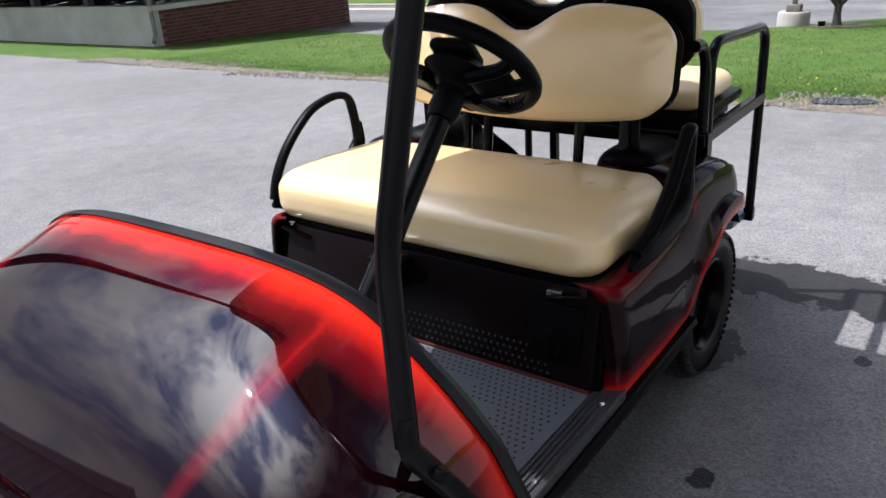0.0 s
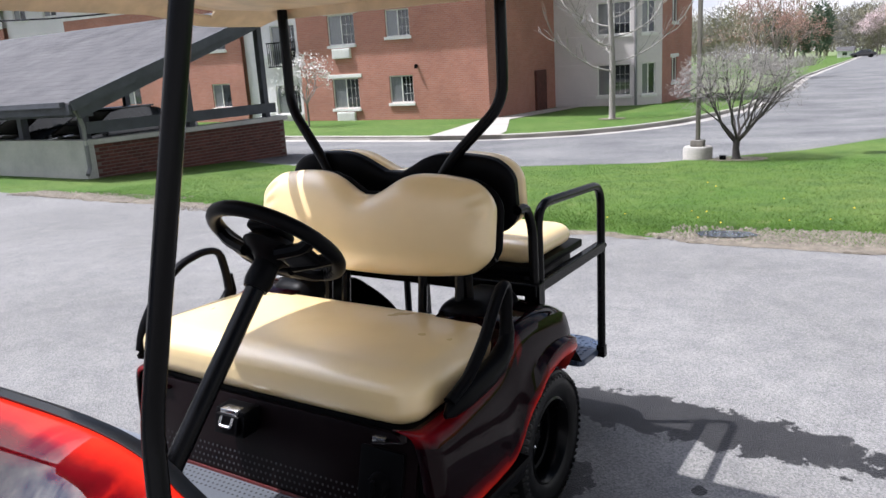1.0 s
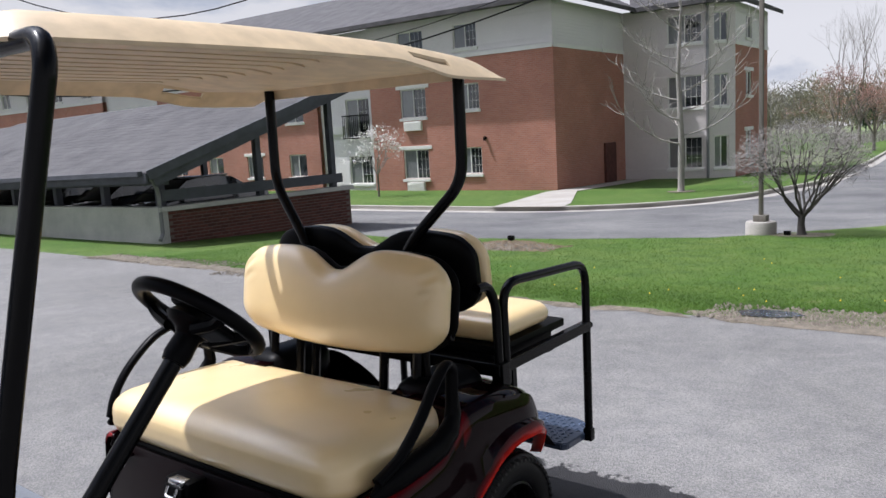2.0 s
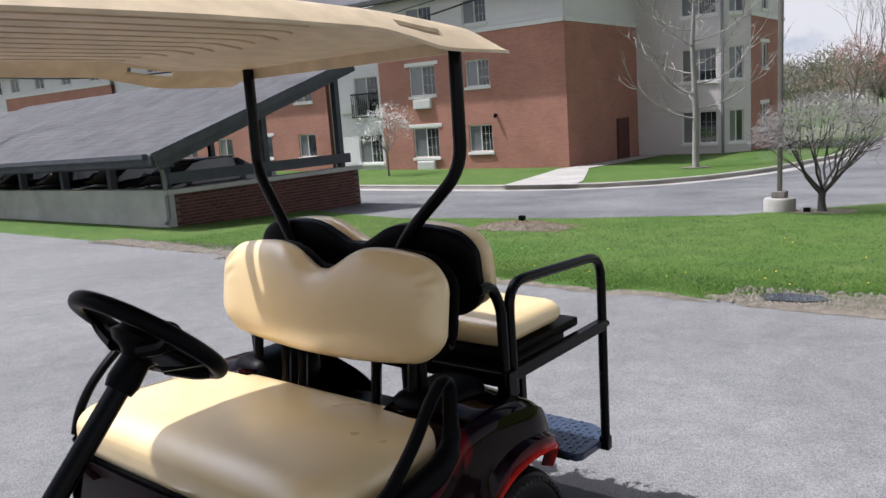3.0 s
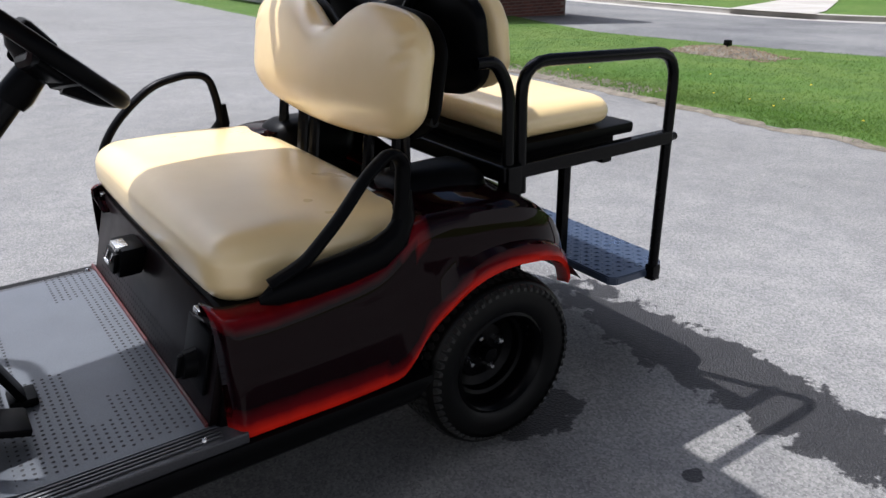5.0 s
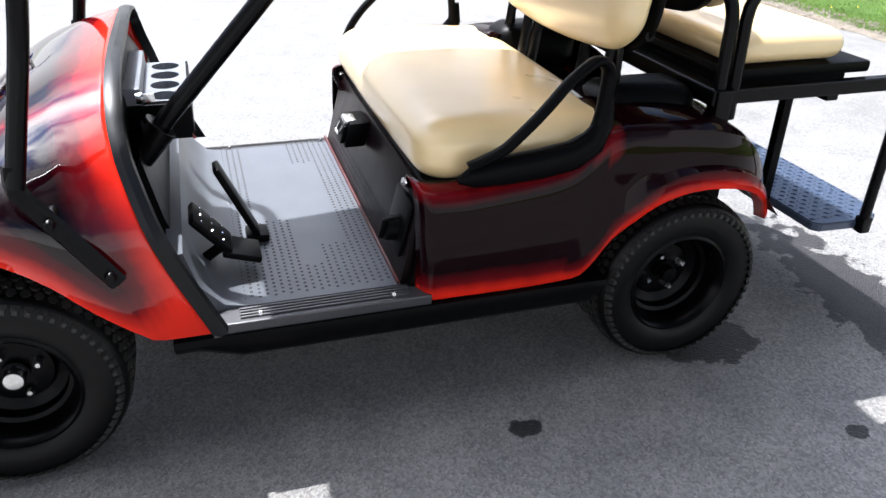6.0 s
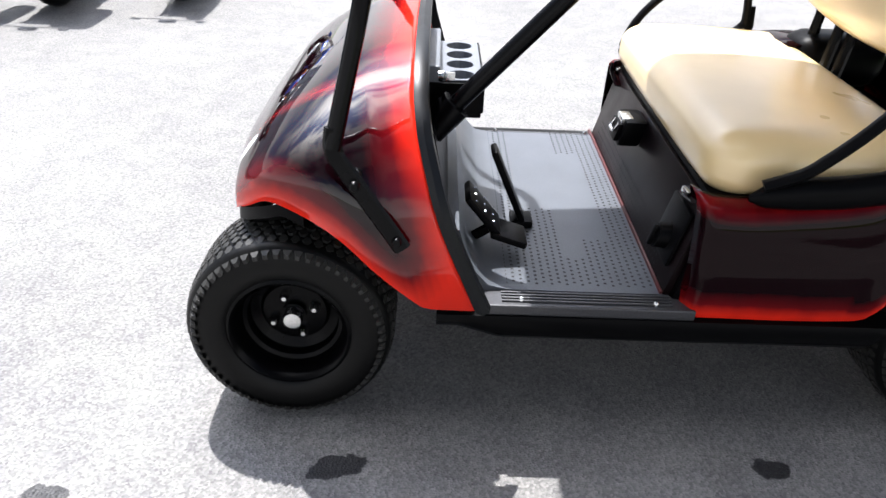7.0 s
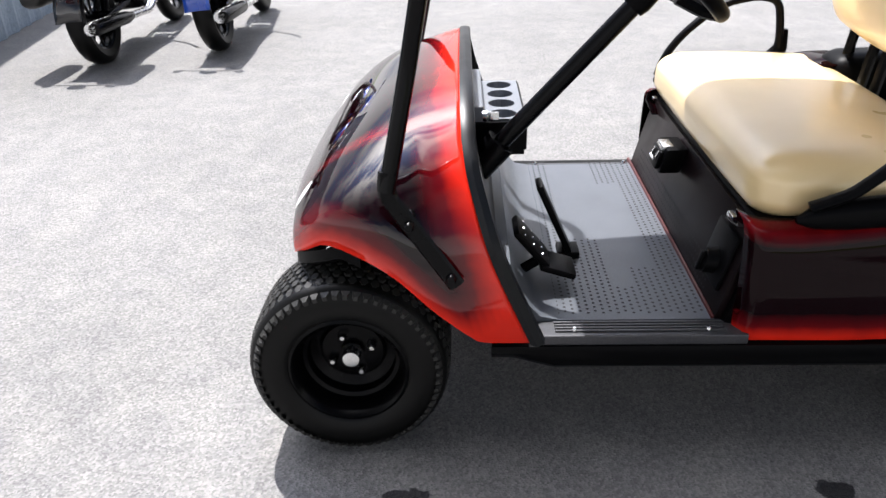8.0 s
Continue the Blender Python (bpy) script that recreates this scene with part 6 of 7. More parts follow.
def shade_tree():
    """A young tree with one leader and tiers of long pale limbs that sweep out and up."""
    rng = random.Random(14)
    x, y = 25.8, 7.93
    z = land(x, y) + 0.1
    tree = thing("street_tree", "leafless young shade tree with pale spreading branches on the lawn", "tree", at=(x, y, z))
    base = Vector((x, y, z - 0.1))
    lead = [base, base + Vector((0, 0, 0.2)), base + Vector((0.02, -0.02, 2.0)), base + Vector((-0.03, 0.05, 4.2)), base + Vector((0.05, -0.04, 6.2)), base + Vector((0.0, 0.08, 8.2))]
    part("trunk", tube_mesh(lead, [0.17, 0.115, 0.1, 0.075, 0.045, 0.012], 10, 0), M_TWIG, tree, "pale grey bark trunk")
    bm = bmesh.new()
    h, a = 1.75, 0.4
    while h < 7.6:
        a += 2.4 + rng.uniform(-0.4, 0.4)
        ln = (2.7 if h < 4.5 else 2.7 - 0.55 * (h - 4.5)) * rng.uniform(0.75, 1.15)
        out = Vector((math.cos(a), math.sin(a), 0))
        p = base + Vector((0, 0, h))
        r = 0.042 * (1 - h / 11)
        pts, k = [p], 7
        wob = Vector((-out.y, out.x, 0)) * rng.uniform(-0.25, 0.25)
        for i in range(1, k + 1):
            t = i / k
            pts.append(p + out * ln * t * (1 - 0.18 * t) + wob * math.sin(t * 4) + Vector((rng.uniform(-0.04, 0.04), rng.uniform(-0.04, 0.04), ln * (0.12 * t + 0.38 * t * t))))
        add_tube(bm, pts, [r * (1 - 0.75 * i / k) for i in range(k + 1)], 5)
        for i in range(2, k + 1):
            for _ in range(2):
                side = Vector((-out.y, out.x, 0)) * rng.choice((-1, 1))
                d = (out * 0.5 + side * rng.uniform(0.3, 0.9) + Vector((0, 0, rng.uniform(0.1, 0.8)))).normalized()
                q = pts[i]
                l2 = ln * rng.uniform(0.14, 0.34)
                mid = q + d * l2 * 0.5 + Vector((0, 0, 0.03))
                end = q + d * l2 + Vector((0, 0, l2 * 0.3))
                add_tube(bm, [q, mid, end], [r * 0.42, r * 0.3, r * 0.14], 4)
                for _ in range(2):
                    e = (d + Vector((rng.uniform(-0.9, 0.9), rng.uniform(-0.9, 0.9), rng.uniform(0, 1)))).normalized()
                    s0 = mid.lerp(end, rng.uniform(0, 1))
                    add_tube(bm, [s0, s0 + e * rng.uniform(0.12, 0.4)], [0.007, 0.004], 3)
        h += rng.uniform(0.2, 0.36)
    part("crown", bm, M_TWIG, tree, "bare branching crown", False)
    structure("tree_ring", sheet(ragged([(x + 0.5 * math.cos(k * math.pi / 6), y + 0.5 * math.sin(k * math.pi / 6)) for k in range(12)], 0.2, 0.08), 0.4, 0.13), M_MULCH, "brown mulch ring round the shade tree", "mulch", True)


shade_tree()


def clipped_tree():
    """The low, many-stemmed bare tree with a dense rounded crown of fine twigs."""
    rng = random.Random(5)
    x, y = 13.5, 1.25
    tree = thing("ornamental_tree", "low leafless ornamental tree with dense rounded twiggy crown", "tree", at=(x, y, land(x, y)))
    base = Vector((x, y, land(x, y)))
    part("trunk", tube_mesh([base - Vector((0, 0, 0.1)), base + Vector((0, 0, 0.06)), base + Vector((0.01, 0.01, 0.2)), base + Vector((0.02, 0, 0.36))], [0.12, 0.07, 0.055, 0.06], 10), M_BLACKBARK, tree, "short dark trunk")
    centre = base + Vector((0, 0, 1.27))

    def shell(a, h, k):
        """A point of the crown: azimuth, height share -1..1, depth share."""
        lump = 1 + 0.1 * math.sin(3 * a + 1) + 0.07 * math.sin(5 * a + 4 * h)
        c = math.sqrt(max(0.0, 1 - h * h))
        return centre + Vector((math.cos(a) * c * 0.98 * lump, math.sin(a) * c * 1.06 * lump, h * 0.66)) * k
    limbs, fine = bmesh.new(), bmesh.new()

    def stem(p, q, r0, r1, sag, bm, n=4, sides=5):
        pts = []
        for i in range(n + 1):
            t = i / n
            w = math.sin(math.pi * t)
            pts.append(p.lerp(q, t) + Vector((rng.uniform(-1, 1) * 0.035 * w, rng.uniform(-1, 1) * 0.035 * w, -sag * w)))
        add_tube(bm, pts, [r0 + (r1 - r0) * i / n for i in range(n + 1)], sides)
        return pts
    ends = []
    for k in range(10):
        a = 2 * math.pi * (k + rng.uniform(-0.3, 0.3)) / 10
        q = shell(a, rng.uniform(-0.5, 0.55), 0.6)
        pts = stem(base + Vector((0.015, 0, rng.uniform(0.24, 0.36))), q, 0.024, 0.012, 0.09, limbs, 5, 6)
        for j in range(7):
            at = pts[rng.randint(2, 5)]
            b = a + rng.uniform(-0.75, 0.75)
            e = stem(at, shell(b, rng.uniform(-0.55, 0.98), rng.uniform(0.72, 0.9)), 0.009, 0.004, 0.02, limbs, 3, 4)
            ends += e[1:]
    part("branch_work", limbs, M_BLACKBARK, tree, "dark crossing branches", False)
    for _ in range(5200):
        a, h = rng.uniform(0, 2 * math.pi), rng.uniform(-0.7 if rng.random() < 0.3 else -0.2, 1.0)
        p = shell(a, h, rng.uniform(0.68, 1.0) if rng.random() < 0.8 else rng.uniform(0.4, 0.7))
        d = Vector((rng.gauss(0, 1), rng.gauss(0, 1), rng.gauss(0.25, 1))).normalized()
        d = (d + (p - centre).normalized() * 0.4).normalized()
        ln = rng.uniform(0.07, 0.2)
        mid = p + d * ln * 0.5 + Vector((rng.gauss(0, 1), rng.gauss(0, 1), rng.gauss(0, 1))) * 0.02
        s = d.orthogonal().normalized() * rng.uniform(0.0022, 0.004)
        e = p + d * ln
        v = [fine.verts.new(c) for c in (p - s, p + s, mid + s, mid - s, e)]
        fine.faces.new((v[0], v[1], v[2], v[3]))
        fine.faces.new((v[3], v[2], v[4]))
    part("twig_mass", fine, M_GREYTWIG, tree, "grey fine twigs", False)["kind"] = "stuff"
    structure("tree_mulch", sheet(ragged([(x + 0.4 * math.cos(k * math.pi / 6), y + 0.55 * math.sin(k * math.pi / 6)) for k in range(12)], 0.12, 0.1), 0.3, 0.016), M_MULCH, "dark mulch ring round the small tree", "mulch", True)


clipped_tree()

tree, tips = bare_tree("blossom_tree", "small tree in white blossom beside the brick wall", 23.4, 19.8, 3.0, 1.05, 0.045, 21, 3, 0.5, (2, 3), M_TWIG, 0, 0.1, 0.1)
bm = bmesh.new()
rng = random.Random(3)
for p, d in tips:
    add_flecks(bm, rng, p, 0.2, 14, 0.034)
part("blossom", bm, M_BLOSSOM, tree, "white blossom", False)["kind"] = "stuff"


def bloom_tree(name, label, x, y, height, width, material, seed, count=2400, size=0.12, trunk=0.12):
    tree, tips = bare_tree(name, label, x, y, height, height * 0.25, trunk, seed, 4, 0.5, (2, 3), M_DARKTWIG, 0, 0.1)
    rng = random.Random(seed)
    bm = bmesh.new()
    for p, d in tips:
        add_flecks(bm, rng, p, width * 0.1, max(1, count // max(1, len(tips))), size)
    part("bud_haze", bm, material, tree, "", False)["kind"] = "stuff"


bloom_tree("red_maple", "bare maple with a haze of red spring buds", 64, 10.4, 6.6, 4.4, M_RED, 31, 5200, 0.04)
bloom_tree("red_maple", "smaller maple with a haze of red spring buds", 66, 8.2, 5.6, 4.2, M_RED, 32, 4200, 0.04)
bare_tree("bare_tree", "tall leafless tree behind the red maples", 72, 10.2, 11.0, 2.5, 0.14, 52, 5, 0.4, (2, 3), M_DARKTWIG, 0, 0.3)
bloom_tree("magnolia", "pink blossoming tree beside the far drive", 176, 8.6, 8.6, 7.0, M_PINK, 33, 5200, 0.09)


def woods(name, label, rng, spots, material, height, size, count, narrow=0.34):
    """Far woods: stems with crowns of many fine upright twigs, uncountable."""
    bm = bmesh.new()
    for x, y in spots:
        z = land(x, y)
        h = height * rng.uniform(0.72, 1.12)
        w = h * narrow * rng.uniform(0.8, 1.25)
        add_tube(bm, [(x, y, z - 0.5), (x + rng.uniform(-0.4, 0.4), y, z + h * 0.8)], [0.16, 0.04], 4)
        c = Vector((x, y, z + h * 0.52))
        for _ in range(count):
            v = Vector((rng.gauss(0, 1), rng.gauss(0, 1), rng.gauss(0, 1))).normalized() * rng.random() ** 0.4
            p = c + Vector((v.x * w, v.y * w, v.z * h * 0.46))
            d = (Vector((v.x, v.y, 0.5)) + Vector((rng.gauss(0, 0.4), rng.gauss(0, 0.4), rng.gauss(0, 0.4)))).normalized()
            s = d.cross(Vector((1, 0, 0))).normalized() * size * rng.uniform(0.5, 1.2)
            bm.faces.new([bm.verts.new(p - s), bm.verts.new(p + s), bm.verts.new(p + d * h * rng.uniform(0.06, 0.13))])
    ob = finish(name, bm, material, None, "", False)
    return tagged(ob, label, "trees", "", "stuff")


rng = random.Random(8)
woods("distant_woods", "distant spring woods just coming into leaf", rng, [(rng.uniform(190, 235), rng.uniform(-50, 95)) for _ in range(110)], M_WOODS, 12.5, 0.13, 420)
woods("distant_bare_woods", "distant grey-brown leafless woods", rng, [(rng.uniform(184, 225), rng.uniform(-45, 85)) for _ in range(80)], M_GREYTWIG, 12.5, 0.06, 420)
woods("pine_trees", "dark green pines by the far drive", rng, [(188, 20), (191, 23.5), (195, 2), (187, -6), (198, 30)], M_PINE, 11, 0.16, 700, 0.22)
woods("roadside_trees", "leafless trees behind the carport", rng, [(rng.uniform(-6, 9), rng.uniform(68, 95)) for _ in range(16)] + [(rng.uniform(9, 29), rng.uniform(92, 125)) for _ in range(34)], M_DARKTWIG, 11, 0.06, 420)
woods("hedge", "pale leafless hedge along the far drive", rng, [(80 + 1.6 * k, 13.5 - 0.12 * k) for k in range(18)], M_TWIG, 1.7, 0.03, 260, 0.8)


def grass():
    """Blades over the near lawn, thick at the lot's edge, as one mesh."""
    r = np.random.RandomState(2)
    n = 210000
    near = r.rand(n) < 0.45
    x = np.where(near, 6.1 + np.abs(r.randn(n)) * 0.8, 6.1 + 7.5 * r.rand(n) ** 1.2)
    y = np.where(r.rand(n) < 0.8, -5 + 16 * r.rand(n), 10 + 24 * r.rand(n))
    edge = np.interp(y, [v for _, v in LOT_EDGE], [u for u, _ in LOT_EDGE])
    far = np.interp(y, [-9, -1.1, 0.4, 2.5, 5.2, 9, 12.6, 13.4, 36], [17, 18.5, 15.3, 12.9, 12.2, 11.9, 12.6, 9.0, 8.2])
    keep = (x > edge + 0.03) & (x < far)
    strip = (y > 0.6) & (y < 13.0) & (x < edge + 0.12 + 0.1 * np.sin(y * 7.3) + 0.03 * np.maximum(y - 3, 0))
    keep &= ~(strip & (r.rand(n) < 0.8))
    thin = r.rand(n) < np.clip((x - edge) / 0.5, 0.15, 1) + 0.3 * (np.sin(y * 5) > 0)
    keep &= thin
    x, y = x[keep], y[keep]
    k = len(x)
    a = r.rand(k) * 2 * math.pi
    h = 0.012 + 0.022 * r.rand(k)
    w = 0.0018 + 0.0022 * r.rand(k)
    z = np.array([land(p, q) for p, q in zip(x, y)]) + 0.008
    dx, dy = np.cos(a) * w, np.sin(a) * w
    lx, ly = r.randn(k) * 0.028, r.randn(k) * 0.028
    co = np.empty((k, 3, 3))
    co[:, 0] = np.stack([x - dx, y - dy, z], 1)
    co[:, 1] = np.stack([x + dx, y + dy, z], 1)
    co[:, 2] = np.stack([x + lx, y + ly, z + h], 1)
    me = bpy.data.meshes.new("grass")
    me.from_pydata(co.reshape(-1, 3).tolist(), [], np.arange(3 * k).reshape(-1, 3).tolist())
    me.materials.append(M_GRASS)
    tagged(new("grass", me), "bright green spring grass blades on the lawn", "grass", "", "stuff")
    bm = bmesh.new()
    rng = random.Random(12)
    for _ in range(26):
        x, y = 6.5 + abs(rng.gauss(0, 1.3)), rng.uniform(-3.5, 5.5)
        z = land(x, y) + 0.06
        c = [bm.verts.new((x + 0.01 * math.cos(q), y + 0.01 * math.sin(q), z + rng.uniform(-0.004, 0.004))) for q in [i * math.pi / 3 for i in range(6)]]
        t = bm.verts.new((x, y, z + 0.012))
        for i in range(6):
            bm.faces.new((c[i], c[(i + 1) % 6], t))
    tagged(finish("dandelions", bm, M_YELLOW, None, "", False), "yellow dandelion heads in the lawn", "flowers", "", "stuff")


grass()


def stones(name, label, areas, count, seed, lift=None, material=M_STONE):
    """Loose gravel and bark along the broken edge of the asphalt."""
    rng = random.Random(seed)
    bm = bmesh.new()
    for x0, x1, y0, y1 in areas:
        for _ in range(count):
            x, y = rng.uniform(x0, x1), rng.uniform(y0, y1)
            s = rng.uniform(0.006, 0.026)
            up = lift(x, y) if lift else 0.0
            vs = [bm.verts.new((x + s * rng.uniform(0.5, 1.2) * math.cos(k), y + s * rng.uniform(0.5, 1.2) * math.sin(k), land(x, y) + 0.012 + up)) for k in (0, 1.3, 2.5, 3.8, 5.0)]
            t = bm.verts.new((x, y, land(x, y) + 0.02 + s * 0.7 + up))
            for i in range(5):
                bm.faces.new((vs[i], vs[(i + 1) % 5], t))
    return tagged(finish(name, bm, material, None, "", False), label, "gravel", "", "stuff")


stones("gravel", "loose gravel and bark scraps along the asphalt edge", [(6.05, 6.75, -1.6, 0.4), (5.9, 6.85, -3.6, -1.4), (6.4, 7.0, 3.2, 7.8), (6.9, 7.6, 8.2, 12.4)], 900, 4)
structure("mulch_strip", sheet(ragged([(5.75, -3.8), (6.7, -3.6), (6.85, -1.6), (6.72, -0.7), (6.55, 0.1), (6.3, 0.6), (6.0, 0.2)], 0.08, 0.14, 3), 0.1, 0.02, 0.0, ((), ()), 0.003), M_MULCH, "bare gravelly soil at the edge of the lawn", "soil", True)
structure("soil_strip", sheet(ragged([(6.08, 0.4), (6.2, 0.6), (6.3, 2.2), (6.55, 3.6), (6.95, 7.0), (7.5, 10.2), (7.6, 12.2), (7.1, 12.6), (6.6, 6.0), (6.3, 3.7), (6.12, 1.75)], 0.1, 0.14, 5), 0.1, 0.022, 0.0, ((), ()), 0.003), M_MULCH, "bare gravelly soil at the edge of the lawn", "soil", True)
m, nodes, links, p = node_material("puddle_water")
p.inputs["Base Color"].default_value, p.inputs["Roughness"].default_value = (0.03, 0.04, 0.055, 1), 0.04
w_rip = noise_node(nodes, links, 14.0, 3.0)
bumped(nodes, links, p, w_rip.outputs["Fac"], 0.05, 0.004)
structure("puddle", sheet([(6.18, 0.05), (6.36, 0.14), (6.5, 0.0), (6.48, -0.3), (6.34, -0.42), (6.2, -0.25)], 0.1, 0.03, 0.03), m, "small shallow puddle at the lawn edge", "water")

# ---- sprinkler mound, lamp post, utility pole ----
def mound():
    rng = random.Random(9)
    bm = bmesh.new()
    cx, cy = 10.65, 5.18
    rows = []
    for i in range(7):
        r = 0.78 * i / 6
        rows.append([(cx + r * math.cos(a) * 0.6, cy + r * math.sin(a) * 1.25, land(cx, cy) + 0.11 * (1 - (i / 6) ** 2) + rng.uniform(-0.012, 0.012)) for a in [2 * math.pi * k / 22 for k in range(22)]])
    add_grid(bm, rows, close_u=True)
    bmesh.ops.remove_doubles(bm, verts=bm.verts, dist=1e-4)
    ob = finish("mulch_mound", bm, M_MULCH, None, "", True)
    tagged(ob, "low mound of bark mulch in the lawn", "mulch")
    stones("bark_scraps", "bark scraps on the mound in the lawn", [(10.2, 11.1, 4.25, 6.1)], 900, 6, lambda u, v: 0.11 * max(0.0, 1 - ((u - cx) / 0.468) ** 2 - ((v - cy) / 0.975) ** 2), M_CHIP)
    lamp = thing("ground_lamp", "small black garden spotlight on the mulch mound", "lamp", at=(cx, cy, land(cx, cy) + 0.1))
    z = land(cx, cy) + 0.08
    part("stem", tube_mesh([(cx, cy, z), (cx, cy, z + 0.07)], 0.014, 8), M_METAL, lamp)
    part("head", box_mesh((cx - 0.04, cy - 0.05, z + 0.06), (cx + 0.04, cy + 0.05, z + 0.14), 0.012), M_METAL, lamp)


mound()


def lamp_post():
    x, y = 13.6, 1.93
    z = land(x, y)
    post = thing("street_lamp", "tall brown square lamp post on a round concrete footing", "street lamp", at=(x, y, z))
    part("footing", lathe_mesh([(0.0, -0.2), (0.25, -0.2), (0.255, 0.2), (0.235, 0.235), (0.0, 0.24)], 28, Matrix.Translation((x, y, z))), M_KERB, post, "round concrete footing")
    part("base_cover", box_mesh((x - 0.11, y - 0.11, z + 0.235), (x + 0.11, y + 0.11, z + 0.35), 0.02), M_POST, post)
    part("pole", box_mesh((x - 0.036, y - 0.036, z + 0.34), (x + 0.036, y + 0.036, z + 5.6), 0.012), M_POST, post)
    part("lamp_head", box_mesh((x - 0.5, y - 0.16, z + 5.6), (x + 0.12, y + 0.16, z + 5.74), 0.03), M_METAL, post)


lamp_post()


def valve_box():
    """A small black lidded box in the mulch beside the little tree."""
    x, y = 13.4, 1.45
    z = land(x, y)
    box = thing("valve_box", "small black plastic valve box beside the little tree", "box", at=(x, y, z))
    part("body", box_mesh((x - 0.04, y - 0.05, z - 0.03), (x + 0.04, y + 0.05, z + 0.07), 0.01), M_PLASTIC, box)
    part("lid", box_mesh((x - 0.045, y - 0.055, z + 0.07), (x + 0.045, y + 0.055, z + 0.09), 0.008), M_PLASTIC, box, "flat black lid")


valve_box()


def utility_pole():
    x, y = 8.2, 26.2
    z = land(x, y)
    pole = thing("utility_pole", "weathered wooden utility pole on the verge", "pole", at=(x, y, z))
    part("pole", tube_mesh([(x, y, z - 0.3), (x + 0.05, y, z + 4.5), (x + 0.08, y, z + 9.5)], [0.14, 0.125, 0.1], 12), M_POST, pole)
    part("crossarm", box_mesh((x - 1.1, y - 0.06, z + 8.7), (x + 1.1, y + 0.06, z + 8.84), 0.01), M_POST, pole)
    wire = thing("guy_wire", "guy wire with a yellow plastic guard", "wire", at=(8.38, 22.4, land(8.38, 22.4)))
    a, b = Vector((8.38, 22.4, land(8.38, 22.4))), Vector((x, y - 0.1, z + 8.4))
    part("cable", tube_mesh([a, b], 0.012, 6), M_METAL, wire)
    part("guard", tube_mesh([a + (b - a) * 0.002, a + (b - a) * 0.3], 0.05, 8), M_STAKE, wire, "yellow plastic guard")
    pts = [(x + 1.0 + 4.4 * k, y - 8.3 * k, 8.5 - 6.95 * k + 3.75 * k * k) for k in [i * 0.1 for i in range(21)]]
    tagged(finish("overhead_wire", tube_mesh(pts, 0.02, 5), M_METAL), "black overhead cable strung between poles", "cable", "overhead wires")
    # service cables that sag across the front of the house
    for low, r in ((3.15, 0.022), (3.5, 0.012)):
        pts = [(x + 13.85 * k, y - 23 * k, low + 9.5 * (k - 0.31) ** 2) for k in [i / 24 * 1.08 for i in range(25)]]
        tagged(finish("overhead_wire", tube_mesh(pts, r, 6), M_METAL), "sagging dark service cable from the wooden pole", "cable", "overhead wires")


utility_pole()
bare_tree("shrub", "small leafless shrub against the concrete wall", 8.6, 22.9, 1.7, 0.3, 0.03, 44, 3, 0.35, (2, 3), M_DARKTWIG)


# ---- cars ----
def car(name, label, m, material=M_CAR, tall=1.45):
    """A parked saloon: lofted body, glasshouse, wheels; x forward."""
    c = thing(name, label, "car", "parked cars")
    c.matrix_world = m
    prof = [(-2.2, 0.55, 0.75), (-2.1, 0.35, 0.95), (-1.5, 0.28, 1.0), (-0.9, 0.25, 1.02), (0.6, 0.25, 1.0), (1.2, 0.27, 0.92), (1.95, 0.32, 0.8), (2.2, 0.5, 0.66)]
    bm = bmesh.new()
    rows = []
    for x, lo, hi in prof:
        w = 0.86 * (1 - 0.12 * (abs(x) / 2.2) ** 4)
        rows.append([(x, -w * 0.92, lo), (x, -w, lo + 0.12), (x, -w, (lo + hi) / 2), (x, -w * 0.93, hi - 0.04), (x, -w * 0.8, hi), (x, w * 0.8, hi), (x, w * 0.93, hi - 0.04), (x, w, (lo + hi) / 2), (x, w, lo + 0.12), (x, w * 0.92, lo)])
    vs = add_grid(bm, rows, close_u=True)
    bm.faces.new(vs[0])
    bm.faces.new(list(reversed(vs[-1])))
    bmesh.ops.recalc_face_normals(bm, faces=bm.faces)
    local_part("body", bm, material, c, "glossy dark car body")
    bm = bmesh.new()
    rows = []
    for x, hi, w in ((-1.75, 0.99, 0.68), (-1.05, tall - 0.06, 0.58), (-0.6, tall, 0.57), (0.05, tall - 0.01, 0.57), (0.4, tall - 0.06, 0.58), (1.15, 0.94, 0.68)):
        rows.append([(x, -w - 0.06, min(hi, 0.95)), (x, -w, hi - 0.03), (x, -w * 0.85, hi), (x, w * 0.85, hi), (x, w, hi - 0.03), (x, w + 0.06, min(hi, 0.95))])
    add_grid(bm, rows)
    bmesh.ops.recalc_face_normals(bm, faces=bm.faces)
    local_part("glasshouse", bm, M_GLASS, c, "dark tinted windows")
    local_part("roof", box_mesh((-0.95, -0.53, tall - 0.035), (0.32, 0.53, tall + 0.012), 0.02), material, c)
    for x in (-1.35, 1.35):
        for y in (-0.8, 0.8):
            w = local_part("wheel", lathe_mesh([(0.18, -0.09), (0.3, -0.1), (0.32, -0.07), (0.32, 0.07), (0.3, 0.1), (0.18, 0.09)], 20, Matrix.Translation((x, y, 0.32)) @ Euler((radians(90), 0, 0)).to_matrix().to_4x4()), M_RUBBER, c)
            local_part("hubcap", lathe_mesh([(0.0, 0.07), (0.1, 0.075), (0.18, 0.06), (0.18, -0.06), (0.1, -0.075), (0.0, -0.07)], 16, Matrix.Translation((x, y, 0.32)) @ Euler((radians(90), 0, 0)).to_matrix().to_4x4()), M_CHROME, w)
    return c


